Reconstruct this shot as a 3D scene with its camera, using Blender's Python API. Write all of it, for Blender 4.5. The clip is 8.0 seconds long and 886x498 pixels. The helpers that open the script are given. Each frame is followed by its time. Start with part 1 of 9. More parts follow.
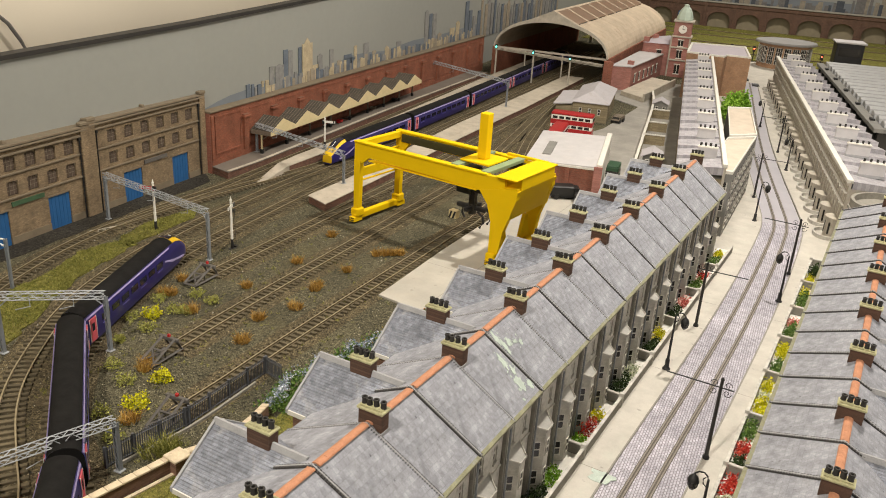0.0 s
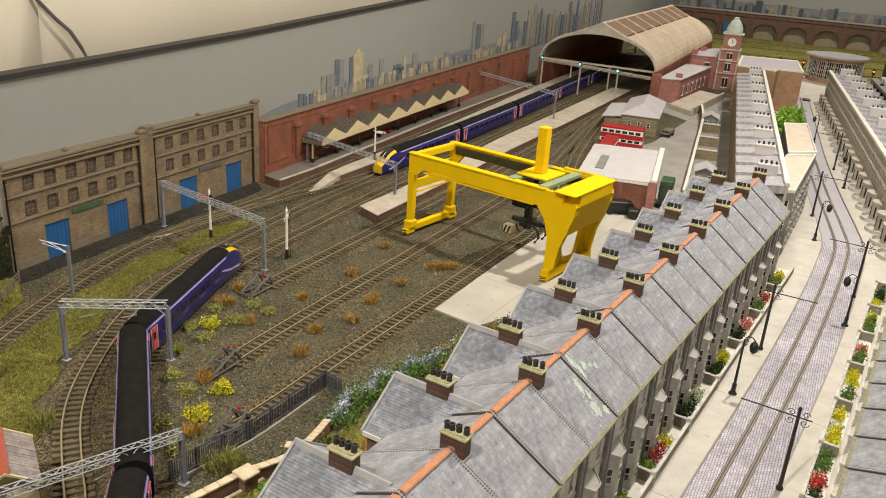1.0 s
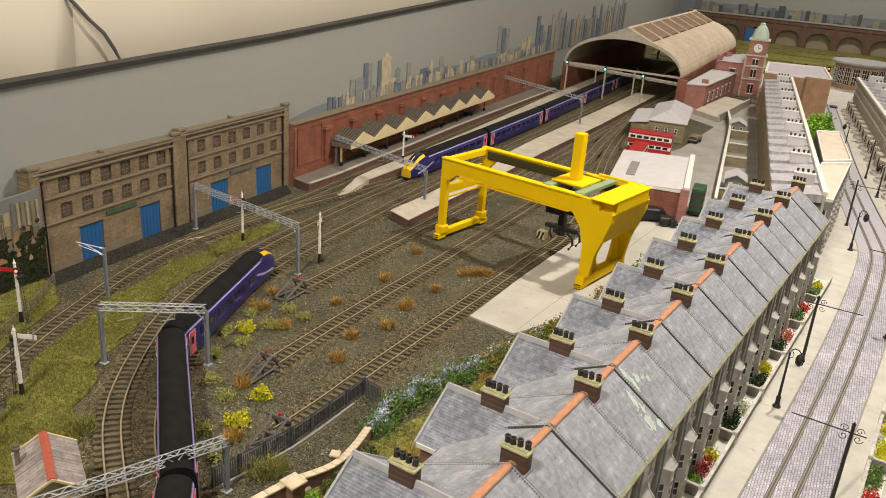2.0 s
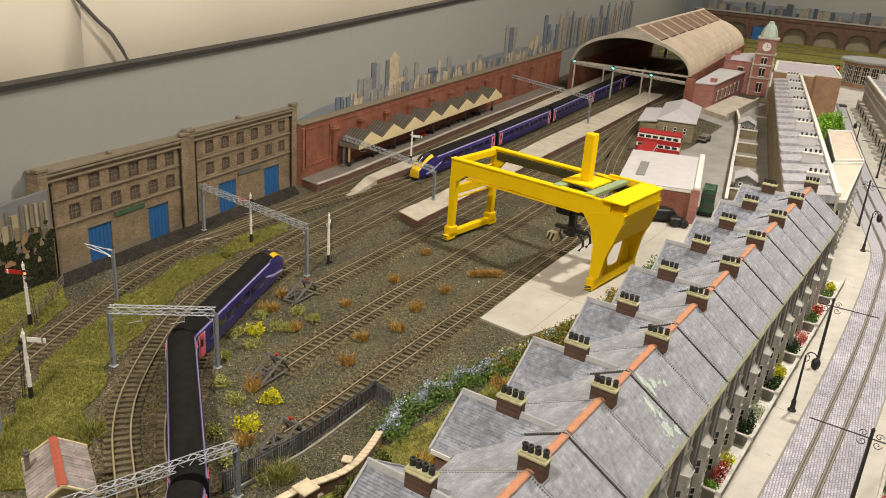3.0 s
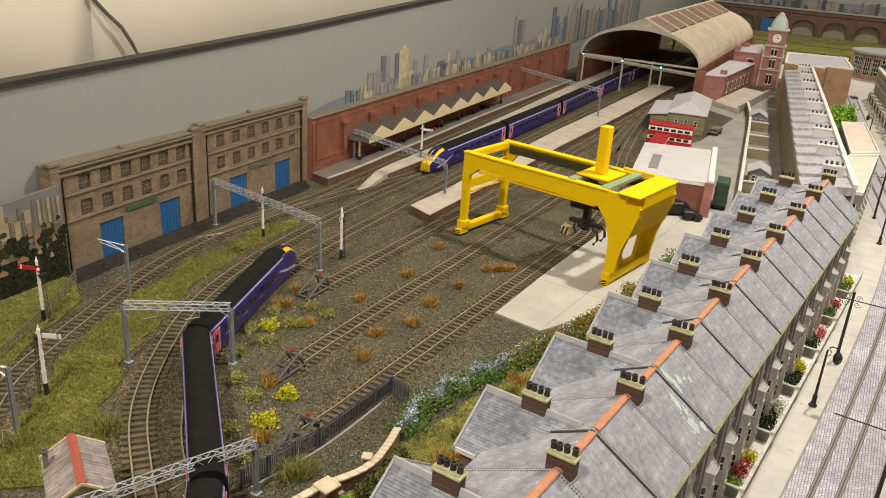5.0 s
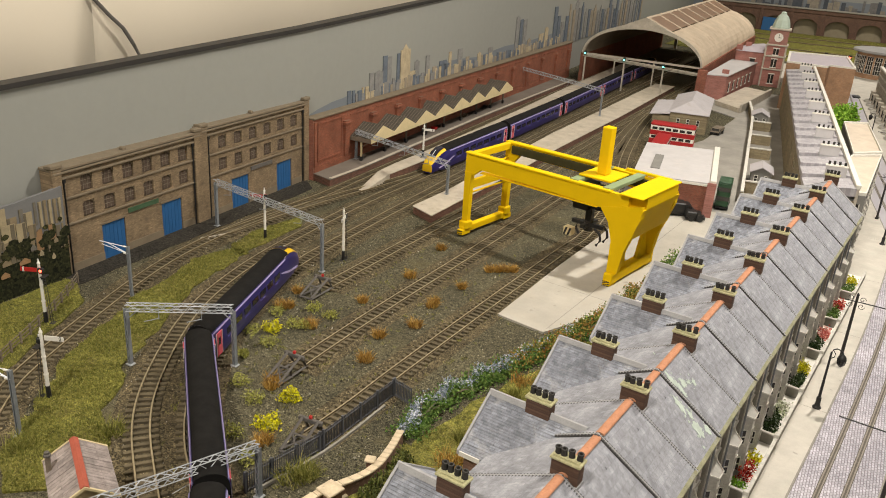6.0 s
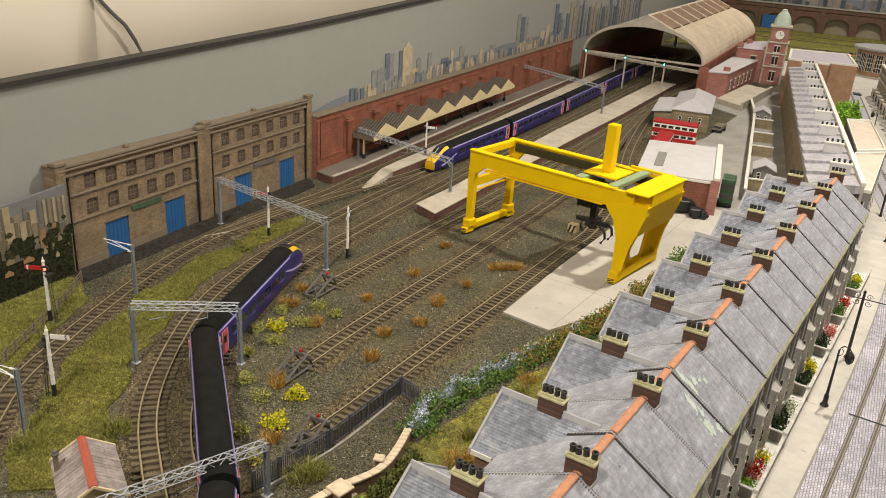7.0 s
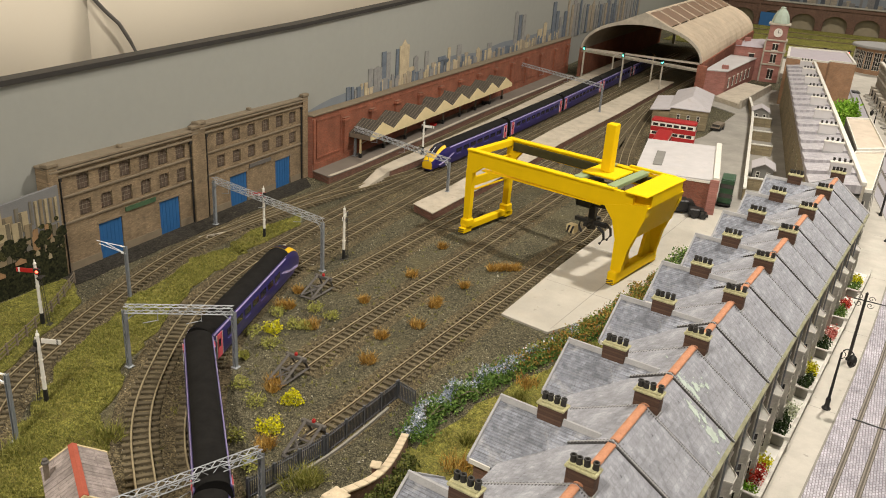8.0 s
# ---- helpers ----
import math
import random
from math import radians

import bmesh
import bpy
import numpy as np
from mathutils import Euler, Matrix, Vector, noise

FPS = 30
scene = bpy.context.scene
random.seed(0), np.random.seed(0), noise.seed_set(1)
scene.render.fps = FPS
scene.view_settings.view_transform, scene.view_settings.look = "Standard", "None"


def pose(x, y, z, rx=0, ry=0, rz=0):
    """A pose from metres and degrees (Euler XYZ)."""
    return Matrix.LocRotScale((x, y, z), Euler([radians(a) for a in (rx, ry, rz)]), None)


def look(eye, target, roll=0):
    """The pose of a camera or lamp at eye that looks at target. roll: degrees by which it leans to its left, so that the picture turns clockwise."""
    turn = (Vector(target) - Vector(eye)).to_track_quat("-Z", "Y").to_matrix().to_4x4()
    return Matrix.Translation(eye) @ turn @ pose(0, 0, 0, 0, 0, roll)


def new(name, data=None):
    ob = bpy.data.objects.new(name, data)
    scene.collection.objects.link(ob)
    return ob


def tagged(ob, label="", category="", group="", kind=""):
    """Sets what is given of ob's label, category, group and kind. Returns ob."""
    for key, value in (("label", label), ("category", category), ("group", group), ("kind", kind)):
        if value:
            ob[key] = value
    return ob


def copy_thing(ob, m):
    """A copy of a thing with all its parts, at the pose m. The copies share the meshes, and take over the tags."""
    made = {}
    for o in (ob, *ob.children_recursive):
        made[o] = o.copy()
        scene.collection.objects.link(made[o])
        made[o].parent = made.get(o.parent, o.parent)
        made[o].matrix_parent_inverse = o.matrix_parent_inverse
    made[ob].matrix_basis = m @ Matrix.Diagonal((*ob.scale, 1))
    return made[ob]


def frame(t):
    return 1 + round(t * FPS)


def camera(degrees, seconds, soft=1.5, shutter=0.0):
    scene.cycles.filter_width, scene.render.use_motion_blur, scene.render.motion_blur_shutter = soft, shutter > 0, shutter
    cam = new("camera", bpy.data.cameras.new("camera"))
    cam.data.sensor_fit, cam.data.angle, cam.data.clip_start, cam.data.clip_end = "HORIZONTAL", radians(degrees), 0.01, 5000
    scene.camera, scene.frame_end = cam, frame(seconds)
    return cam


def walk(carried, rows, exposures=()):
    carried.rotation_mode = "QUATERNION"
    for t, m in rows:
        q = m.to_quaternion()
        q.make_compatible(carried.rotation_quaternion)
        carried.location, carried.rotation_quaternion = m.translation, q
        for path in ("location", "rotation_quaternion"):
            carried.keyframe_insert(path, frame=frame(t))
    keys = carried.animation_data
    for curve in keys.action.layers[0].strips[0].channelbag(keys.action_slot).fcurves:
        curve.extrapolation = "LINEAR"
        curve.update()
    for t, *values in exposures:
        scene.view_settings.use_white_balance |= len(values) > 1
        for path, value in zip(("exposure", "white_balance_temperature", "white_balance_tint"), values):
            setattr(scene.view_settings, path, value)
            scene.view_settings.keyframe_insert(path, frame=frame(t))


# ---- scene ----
cam = camera(57.2, 8.0, soft=1.0)
PATH = [
    (0, (0.255, 0.419, 0.478), (-0.484, 2.12, -0.269), 3.8),
    (0.5, (0.232, 0.414, 0.482), (-0.553, 2.099, -0.257), 3.9),
    (1, (0.217, 0.416, 0.48), (-0.595, 2.089, -0.254), 4.1),
    (1.5, (0.198, 0.41, 0.479), (-0.633, 2.076, -0.252), 4.3),
    (2, (0.185, 0.41, 0.479), (-0.656, 2.071, -0.251), 4.4),
    (3.5, (0.17, 0.416, 0.479), (-0.684, 2.067, -0.259), 4.1),
    (4, (0.163, 0.411, 0.477), (-0.692, 2.059, -0.267), 4.0),
    (4.5, (0.16, 0.413, 0.475), (-0.696, 2.059, -0.272), 4.0),
    (6, (0.156, 0.417, 0.478), (-0.703, 2.06, -0.274), 3.9),
    (6.5, (0.151, 0.411, 0.477), (-0.706, 2.053, -0.276), 3.9),
    (7, (0.147, 0.415, 0.476), (-0.707, 2.058, -0.28), 3.9),
    (7.5, (0.143, 0.421, 0.475), (-0.707, 2.064, -0.283), 3.9),
    (8, (0.141, 0.426, 0.476), (-0.706, 2.07, -0.285), 3.9),
]
walk(cam, [(t, look(eye, target, roll)) for t, eye, target, roll in PATH])

# ---------------------------------------------------------------- world and lights (an exhibition hall, lit from above, with an added side fill)
world = bpy.data.worlds.new("hall")
scene.world = world
world.use_nodes = True
wbg = world.node_tree.nodes["Background"]
wbg.inputs[0].default_value = (1.0, 0.86, 0.70, 1)
wbg.inputs[1].default_value = 0.045
scene.view_settings.exposure = 0.0


def area_lamp(name, x, y, z, sx, sy, watts, colour, tx=None, ty=None, tz=0.0):
    lamp = bpy.data.lights.new(name, "AREA")
    lamp.shape, lamp.size, lamp.size_y = "RECTANGLE", sx, sy
    lamp.energy, lamp.color = watts, colour
    ob = new(name, lamp)
    ob.matrix_world = look((x, y, z), (x if tx is None else tx, (y if ty is None else ty) + 1e-4, tz))
    return ob


WARM = (1.0, 0.92, 0.81)
# broad hall light from overhead and from the side, and spots over the layout
area_lamp("hall_fill", 0.5, 1.2, 2.4, 2.6, 3.6, 6.5, WARM)
# unseen low fill from the right, added to brighten walls that face the street
area_lamp("hall_fill", 2.2, 0.9, 0.80, 1.0, 2.4, 26.0, WARM, 0.0, 1.2, 0.05)
area_lamp("layout_spot", 0.30, 1.75, 1.38, 0.05, 0.05, 22.0, WARM, 0.0, 1.6)
area_lamp("layout_spot", -0.14, -0.05, 1.45, 0.10, 0.10, 25.0, WARM, -0.28, 1.05)
# two unseen spots added to lift the station, field and viaduct
area_lamp("layout_spot", 0.15, 3.10, 1.40, 0.14, 0.14, 8.0, WARM, 0.0, 3.1)
area_lamp("layout_spot", 0.05, 4.55, 1.50, 0.14, 0.14, 24.0, WARM, 0.0, 4.7)

# ---------------------------------------------------------------- small mesh kit
class Geo:
    """Vertices and faces gathered piece by piece."""

    def __init__(self):
        self.v, self.f = [], []

    def add(self, verts, faces):
        n = len(self.v)
        self.v += [tuple(p) for p in verts]
        self.f += [tuple(n + i for i in q) for q in faces]
        return self

    def box(self, x0, y0, z0, x1, y1, z1, c=0.0):
        x0, x1 = min(x0, x1), max(x0, x1)
        y0, y1 = min(y0, y1), max(y0, y1)
        z0, z1 = min(z0, z1), max(z0, z1)
        if c <= 0:
            return self.add([(x0, y0, z0), (x1, y0, z0), (x1, y1, z0), (x0, y1, z0), (x0, y0, z1), (x1, y0, z1), (x1, y1, z1), (x0, y1, z1)],
                            [(3, 2, 1, 0), (4, 5, 6, 7), (0, 1, 5, 4), (1, 2, 6, 5), (2, 3, 7, 6), (3, 0, 4, 7)])
        c = min(c, (x1 - x0) * 0.45, (y1 - y0) * 0.45, (z1 - z0) * 0.45)
        ring = lambda d, z: [(x0 + d, y0 + c, z), (x0 + c, y0 + d, z), (x1 - c, y0 + d, z), (x1 - d, y0 + c, z),
                             (x1 - d, y1 - c, z), (x1 - c, y1 - d, z), (x0 + c, y1 - d, z), (x0 + d, y1 - c, z)]
        inner = lambda z: [(x0 + c, y0 + c, z), (x0 + c, y0 + c, z), (x1 - c, y0 + c, z), (x1 - c, y0 + c, z),
                           (x1 - c, y1 - c, z), (x1 - c, y1 - c, z), (x0 + c, y1 - c, z), (x0 + c, y1 - c, z)]
        v = inner(z0) + ring(0, z0 + c) + ring(0, z1 - c) + inner(z1)
        f = [(6, 4, 2, 0), (24, 26, 28, 30)]
        for k in range(3):
            for i in range(8):
                j = (i + 1) % 8
                a, b, d, e = k * 8 + i, k * 8 + j, k * 8 + 8 + j, k * 8 + 8 + i
                if k == 0 and v[a] == v[b]:
                    f.append((a, d, e))
                elif k == 2 and v[d] == v[e]:
                    f.append((a, b, d))
                else:
                    f.append((a, b, d, e))
        return self.add(v, f)

    def prism(self, pts, z0, z1, axis="z"):
        """A polygon pushed along an axis; pts are (x, y), (y, z) or (x, z)."""
        put = {"z": lambda a, b, h: (a, b, h), "x": lambda a, b, h: (h, a, b), "y": lambda a, b, h: (a, h, b)}[axis]
        n = len(pts)
        v = [put(a, b, z0) for a, b in pts] + [put(a, b, z1) for a, b in pts]
        f = [tuple(range(n))[::-1], tuple(range(n, 2 * n))] + [(i, (i + 1) % n, n + (i + 1) % n, n + i) for i in range(n)]
        return self.add(v, f)

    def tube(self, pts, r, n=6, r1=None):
        """A round bar along a line of points, tapering from r to r1."""
        pts = [Vector(p) for p in pts]
        r1 = r if r1 is None else r1
        rings = []
        for i, p in enumerate(pts):
            d = (pts[min(i + 1, len(pts) - 1)] - pts[max(i - 1, 0)]).normalized()
            a = d.cross(Vector((0, 0, 1)) if abs(d.z) < 0.9 else Vector((1, 0, 0))).normalized()
            b = d.cross(a)
            k = r + (r1 - r) * i / max(1, len(pts) - 1)
            rings.append([p + (a * math.cos(t) + b * math.sin(t)) * k for t in (2 * math.pi * j / n for j in range(n))])
        v = [q for ring in rings for q in ring]
        f = [tuple(range(n))[::-1], tuple(range(len(v) - n, len(v)))]
        for i in range(len(pts) - 1):
            for j in range(n):
                f.append((i * n + j, i * n + (j + 1) % n, (i + 1) * n + (j + 1) % n, (i + 1) * n + j))
        return self.add(v, f)

    def lathe(self, rows, n=10, at=(0, 0, 0)):
        """Rings of (radius, height) round an upright axis."""
        v = [(at[0] + r * math.cos(2 * math.pi * j / n), at[1] + r * math.sin(2 * math.pi * j / n), at[2] + z) for r, z in rows for j in range(n)]
        f = [tuple(range(n))[::-1], tuple(range(len(v) - n, len(v)))]
        for i in range(len(rows) - 1):
            for j in range(n):
                f.append((i * n + j, i * n + (j + 1) % n, (i + 1) * n + (j + 1) % n, (i + 1) * n + j))
        return self.add(v, f)

    def moved(self, m):
        self.v = [tuple(m @ Vector(p)) for p in self.v]
        return self

    def join(self, other, m=None):
        return self.add([tuple(m @ Vector(p)) for p in other.v] if m else other.v, other.f)

    def mesh(self, name, smooth=False):
        me = bpy.data.meshes.new(name)
        me.from_pydata(self.v, [], self.f)
        if smooth:
            me.polygons.foreach_set("use_smooth", [True] * len(me.polygons))
            me.set_sharp_from_angle(angle=radians(40))
        me.update()
        return me


def part(name, g, mat, parent, label="", smooth=False):
    """One mesh under a thing or under a part."""
    me = g if isinstance(g, bpy.types.Mesh) else g.mesh(name, smooth)
    if not me.materials:
        me.materials.append(mat)
    ob = new(name, me)
    ob.parent = parent
    return tagged(ob, label)


def thing(name, label, category, group="", m=None, kind=""):
    ob = new(name)
    ob.empty_display_size = 0.01
    if m is not None:
        ob.matrix_basis = m
    return tagged(ob, label, category, group, kind)


def solid(name, g, mat, label, category, group="", kind="", m=None, smooth=False):
    me = g if isinstance(g, bpy.types.Mesh) else g.mesh(name, smooth)
    if not me.materials:
        me.materials.append(mat)
    ob = new(name, me)
    if m is not None:
        ob.matrix_basis = m
    return tagged(ob, label, category, group, kind)


# ---------------------------------------------------------------- materials
def nodes_of(name):
    mat = bpy.data.materials.new(name)
    mat.use_nodes = True
    nt = mat.node_tree
    return mat, nt, nt.nodes["Principled BSDF"]


def coords(nt, axes="xyz", scale=1.0, kind="Object"):
    """Texture coordinates in metres; axes says which two or three of them run first."""
    tc = nt.nodes.new("ShaderNodeTexCoord")
    sep = nt.nodes.new("ShaderNodeSeparateXYZ")
    com = nt.nodes.new("ShaderNodeCombineXYZ")
    nt.links.new(tc.outputs[kind], sep.inputs[0])
    for i, a in enumerate(axes):
        mul = nt.nodes.new("ShaderNodeMath")
        mul.operation = "MULTIPLY"
        mul.inputs[1].default_value = scale
        nt.links.new(sep.outputs["XYZ".index(a.upper())], mul.inputs[0])
        nt.links.new(mul.outputs[0], com.inputs[i])
    return com.outputs[0]


def noise_at(nt, vec, scale, detail=4.0, rough=0.6):
    n = nt.nodes.new("ShaderNodeTexNoise")
    n.inputs["Scale"].default_value, n.inputs["Detail"].default_value, n.inputs["Roughness"].default_value = scale, detail, rough
    nt.links.new(vec, n.inputs["Vector"])
    return n.outputs["Fac"]


def ramp(nt, fac, stops):
    r = nt.nodes.new("ShaderNodeValToRGB")
    while len(r.color_ramp.elements) < len(stops):
        r.color_ramp.elements.new(0.5)
    for e, (p, c) in zip(r.color_ramp.elements, stops):
        e.position, e.color = p, (*c, 1) if len(c) == 3 else c
    nt.links.new(fac, r.inputs[0])
    return r.outputs[0]


def mix(nt, fac, a, b, mode="MIX"):
    m = nt.nodes.new("ShaderNodeMix")
    m.data_type, m.blend_type = "RGBA", mode
    for sock, val in ((m.inputs[0], fac), (m.inputs[6], a), (m.inputs[7], b)):
        if isinstance(val, bpy.types.NodeSocket):
            nt.links.new(val, sock)
        elif isinstance(val, (int, float)):
            sock.default_value = val
        else:
            sock.default_value = (*val, 1)
    return m.outputs[2]


def bump(nt, bsdf, height, strength, dist):
    b = nt.nodes.new("ShaderNodeBump")
    b.inputs["Strength"].default_value, b.inputs["Distance"].default_value = strength, dist
    nt.links.new(height, b.inputs["Height"])
    nt.links.new(b.outputs[0], bsdf.inputs["Normal"])


def shade(c, k):
    return tuple(min(1.0, max(0.0, a * k)) for a in c)


def paint(name, colour, rough=0.6, metal=0.0, vary=0.25, fine=900.0, coarse=60.0, relief=0.15, dirt=None, random_tone=0.0, spec=0.4):
    """A plain coloured surface with grain, stains and fine relief."""
    mat, nt, b = nodes_of(name)
    v = coords(nt)
    big = noise_at(nt, v, coarse, 5)
    small = noise_at(nt, v, fine, 3)
    col = ramp(nt, big, [(0.3, shade(colour, 1 - vary)), (0.7, shade(colour, 1 + vary * 0.6))])
    col = mix(nt, 0.35, col, ramp(nt, small, [(0.3, shade(colour, 1 - vary * 1.2)), (0.7, shade(colour, 1 + vary))]))
    if dirt:
        spots = ramp(nt, noise_at(nt, v, coarse * 2.3, 6, 0.7), [(0.52, (0, 0, 0)), (0.72, (1, 1, 1))])
        col = mix(nt, spots, col, dirt)
    if random_tone:
        info = nt.nodes.new("ShaderNodeObjectInfo")
        tone = ramp(nt, info.outputs["Random"], [(0.0, (1 - random_tone,) * 3), (1.0, (1 + random_tone,) * 3)])
        col = mix(nt, 1.0, col, tone, "MULTIPLY")
    nt.links.new(col, b.inputs["Base Color"])
    b.inputs["Roughness"].default_value, b.inputs["Metallic"].default_value = rough, metal
    b.inputs["Specular IOR Level"].default_value = spec
    if relief:
        bump(nt, b, small, relief, 0.0006)
    return mat


def courses(name, axes, brick, mortar, width, height, rough=0.85, gap=0.08, vary=0.25, relief=0.35, offset=0.5, stain=None, coarse=35.0):
    """Bricks, slates or setts too small to be told apart singly: width x height metres, with recessed joints."""
    mat, nt, b = nodes_of(name)
    v = coords(nt, axes)
    t = nt.nodes.new("ShaderNodeTexBrick")
    t.inputs["Scale"].default_value = 1.0
    t.inputs["Brick Width"].default_value, t.inputs["Row Height"].default_value = width, height
    t.inputs["Mortar Size"].default_value, t.inputs["Mortar Smooth"].default_value = gap * height, 0.3
    t.inputs["Bias"].default_value = 0.0
    t.offset = offset
    t.inputs["Color1"].default_value, t.inputs["Color2"].default_value = (*shade(brick, 1 - vary), 1), (*shade(brick, 1 + vary), 1)
    t.inputs["Mortar"].default_value = (*mortar, 1)
    nt.links.new(v, t.inputs["Vector"])
    big = noise_at(nt, v, coarse, 6, 0.65)
    col = mix(nt, 1.0, t.outputs["Color"], ramp(nt, big, [(0.25, (0.72, 0.72, 0.72)), (0.75, (1.2, 1.18, 1.15))]), "MULTIPLY")
    fine = noise_at(nt, v, 1400, 3)
    col = mix(nt, 0.5, col, mix(nt, 1.0, col, ramp(nt, fine, [(0.3, (0.7, 0.7, 0.7)), (0.7, (1.25, 1.25, 1.25))]), "MULTIPLY"))
    if stain:
        col = mix(nt, ramp(nt, noise_at(nt, v, coarse * 1.7, 7, 0.7), [(0.56, (0, 0, 0)), (0.7, (0.8, 0.8, 0.8))]), col, stain)
    nt.links.new(col, b.inputs["Base Color"])
    b.inputs["Roughness"].default_value = rough
    b.inputs["Specular IOR Level"].default_value = 0.3
    if relief:
        inv = nt.nodes.new("ShaderNodeMath")
        inv.operation = "SUBTRACT"
        inv.inputs[0].default_value = 1.0
        nt.links.new(t.outputs["Fac"], inv.inputs[1])
        bump(nt, b, inv.outputs[0], relief, 0.0006)
    return mat


def gravel(name, dark, light, size=0.0016, fleck=(0.4, 0.38, 0.34), patch=None, patch_at=(0.55, 0.7), coarse=9.0, relief=0.9):
    """Loose stone scatter: cells with their own tone, pale flecks, and larger stains."""
    mat, nt, b = nodes_of(name)
    v = coords(nt)
    c = nt.nodes.new("ShaderNodeTexVoronoi")
    c.inputs["Scale"].default_value = 1 / size
    nt.links.new(v, c.inputs["Vector"])
    bw = nt.nodes.new("ShaderNodeSeparateColor")
    nt.links.new(c.outputs["Color"], bw.inputs[0])
    col = ramp(nt, bw.outputs[0], [(0.0, dark), (0.55, shade([(a + c2) / 2 for a, c2 in zip(dark, light)], 1)), (0.9, light), (0.99, light), (1.0, fleck)])
    big = noise_at(nt, v, coarse, 6, 0.6)
    col = mix(nt, 1.0, col, ramp(nt, big, [(0.3, (0.7, 0.7, 0.7)), (0.7, (1.3, 1.27, 1.2))]), "MULTIPLY")
    col = mix(nt, 1.0, col, ramp(nt, noise_at(nt, v, 210, 4, 0.65), [(0.32, (0.55, 0.55, 0.55)), (0.68, (1.4, 1.38, 1.34))]), "MULTIPLY")
    if patch:
        fac = ramp(nt, noise_at(nt, v, coarse * 1.4, 8, 0.7), [(patch_at[0], (0, 0, 0)), (patch_at[1], (0.85, 0.85, 0.85))])
        col = mix(nt, fac, col, patch)
    nt.links.new(col, b.inputs["Base Color"])
    b.inputs["Roughness"].default_value = 0.95
    b.inputs["Specular IOR Level"].default_value = 0.2
    bump(nt, b, c.outputs["Distance"], relief, 0.0009)
    return mat


def glow(name, colour, strength):
    mat, nt, b = nodes_of(name)
    b.inputs["Base Color"].default_value = (*colour, 1)
    b.inputs["Emission Color"].default_value = (*colour, 1)
    b.inputs["Emission Strength"].default_value = strength
    return mat


def leaf(name, stops, rough=0.7, size=260.0):
    """Foliage: each clump or leaf island has a tone of its own."""
    mat, nt, b = nodes_of(name)
    g = nt.nodes.new("ShaderNodeNewGeometry")
    col = ramp(nt, g.outputs["Random Per Island"], stops)
    v = coords(nt)
    col = mix(nt, 1.0, col, ramp(nt, noise_at(nt, v, size, 3), [(0.3, (0.75, 0.75, 0.75)), (0.7, (1.2, 1.2, 1.2))]), "MULTIPLY")
    nt.links.new(col, b.inputs["Base Color"])
    b.inputs["Roughness"].default_value = rough
    b.inputs["Specular IOR Level"].default_value = 0.15
    return mat

M = {}
M["gravel"] = gravel("dark_gravel", (0.028, 0.027, 0.018), (0.172, 0.160, 0.106), 0.0011, fleck=(0.56, 0.53, 0.42), patch=(0.135, 0.118, 0.062), coarse=7, relief=1.0)
M["ballast"] = gravel("track_ballast", (0.030, 0.024, 0.014), (0.185, 0.155, 0.095), 0.0013, coarse=18, patch=(0.085, 0.068, 0.044), fleck=(0.46, 0.39, 0.27))
M["grass"] = gravel("static_grass", (0.085, 0.092, 0.021), (0.25, 0.240, 0.058), 0.0012, fleck=(0.38, 0.36, 0.11), patch=(0.17, 0.128, 0.050), patch_at=(0.50, 0.80), coarse=9, relief=1.0)
M["concrete"] = paint("pale_concrete", (0.46, 0.435, 0.38), 0.85, vary=0.12, coarse=14, dirt=(0.45, 0.415, 0.355))
M["yard"] = paint("grey_yard_surface", (0.31, 0.295, 0.265), 0.9, vary=0.15, coarse=12)
M["paving"] = paint("cream_pavement", (0.51, 0.48, 0.425), 0.85, vary=0.10, coarse=16, dirt=(0.50, 0.49, 0.43))
M["setts"] = courses("granite_setts", "yxz", (0.47, 0.46, 0.52), (0.24, 0.22, 0.25), 0.0046, 0.0026, gap=0.16, vary=0.18, coarse=10)
M["platform"] = paint("platform_surface", (0.50, 0.445, 0.36), 0.85, vary=0.14, coarse=12, dirt=(0.36, 0.31, 0.24))
M["platform_wall"] = courses("platform_brick", "yzx", (0.17, 0.085, 0.06), (0.12, 0.09, 0.07), 0.0045, 0.0016)
M["sleeper"] = paint("sleeper_timber", (0.120, 0.097, 0.058), 0.9, vary=0.40, fine=1500, coarse=250, random_tone=0.25)
M["rail"] = paint("rusty_rail_side", (0.15, 0.115, 0.062), 0.6, 0.2, vary=0.3, coarse=90)
M["rail_top"] = paint("worn_rail_head", (0.36, 0.30, 0.19), 0.45, 0.35, vary=0.2, coarse=120)
M["wh_brick"] = courses("buff_brick", "yzx", (0.238, 0.174, 0.106), (0.180, 0.140, 0.092), 0.0042, 0.0014, gap=0.14, vary=0.26, coarse=22, stain=(0.145, 0.112, 0.074))
M["wh_stone"] = paint("weathered_stone", (0.185, 0.148, 0.10), 0.9, vary=0.22, coarse=60)
M["red_brick"] = courses("red_brick", "yzx", (0.255, 0.085, 0.048), (0.21, 0.105, 0.07), 0.0042, 0.0014, gap=0.12, vary=0.18, coarse=18)
M["red_brick_x"] = courses("red_brick_end", "xzy", (0.30, 0.11, 0.075), (0.26, 0.15, 0.11), 0.0042, 0.0014, gap=0.12, vary=0.18, coarse=18)
M["pink_brick"] = courses("pink_brick", "yzx", (0.38, 0.17, 0.145), (0.34, 0.20, 0.17), 0.0045, 0.0016, vary=0.14)
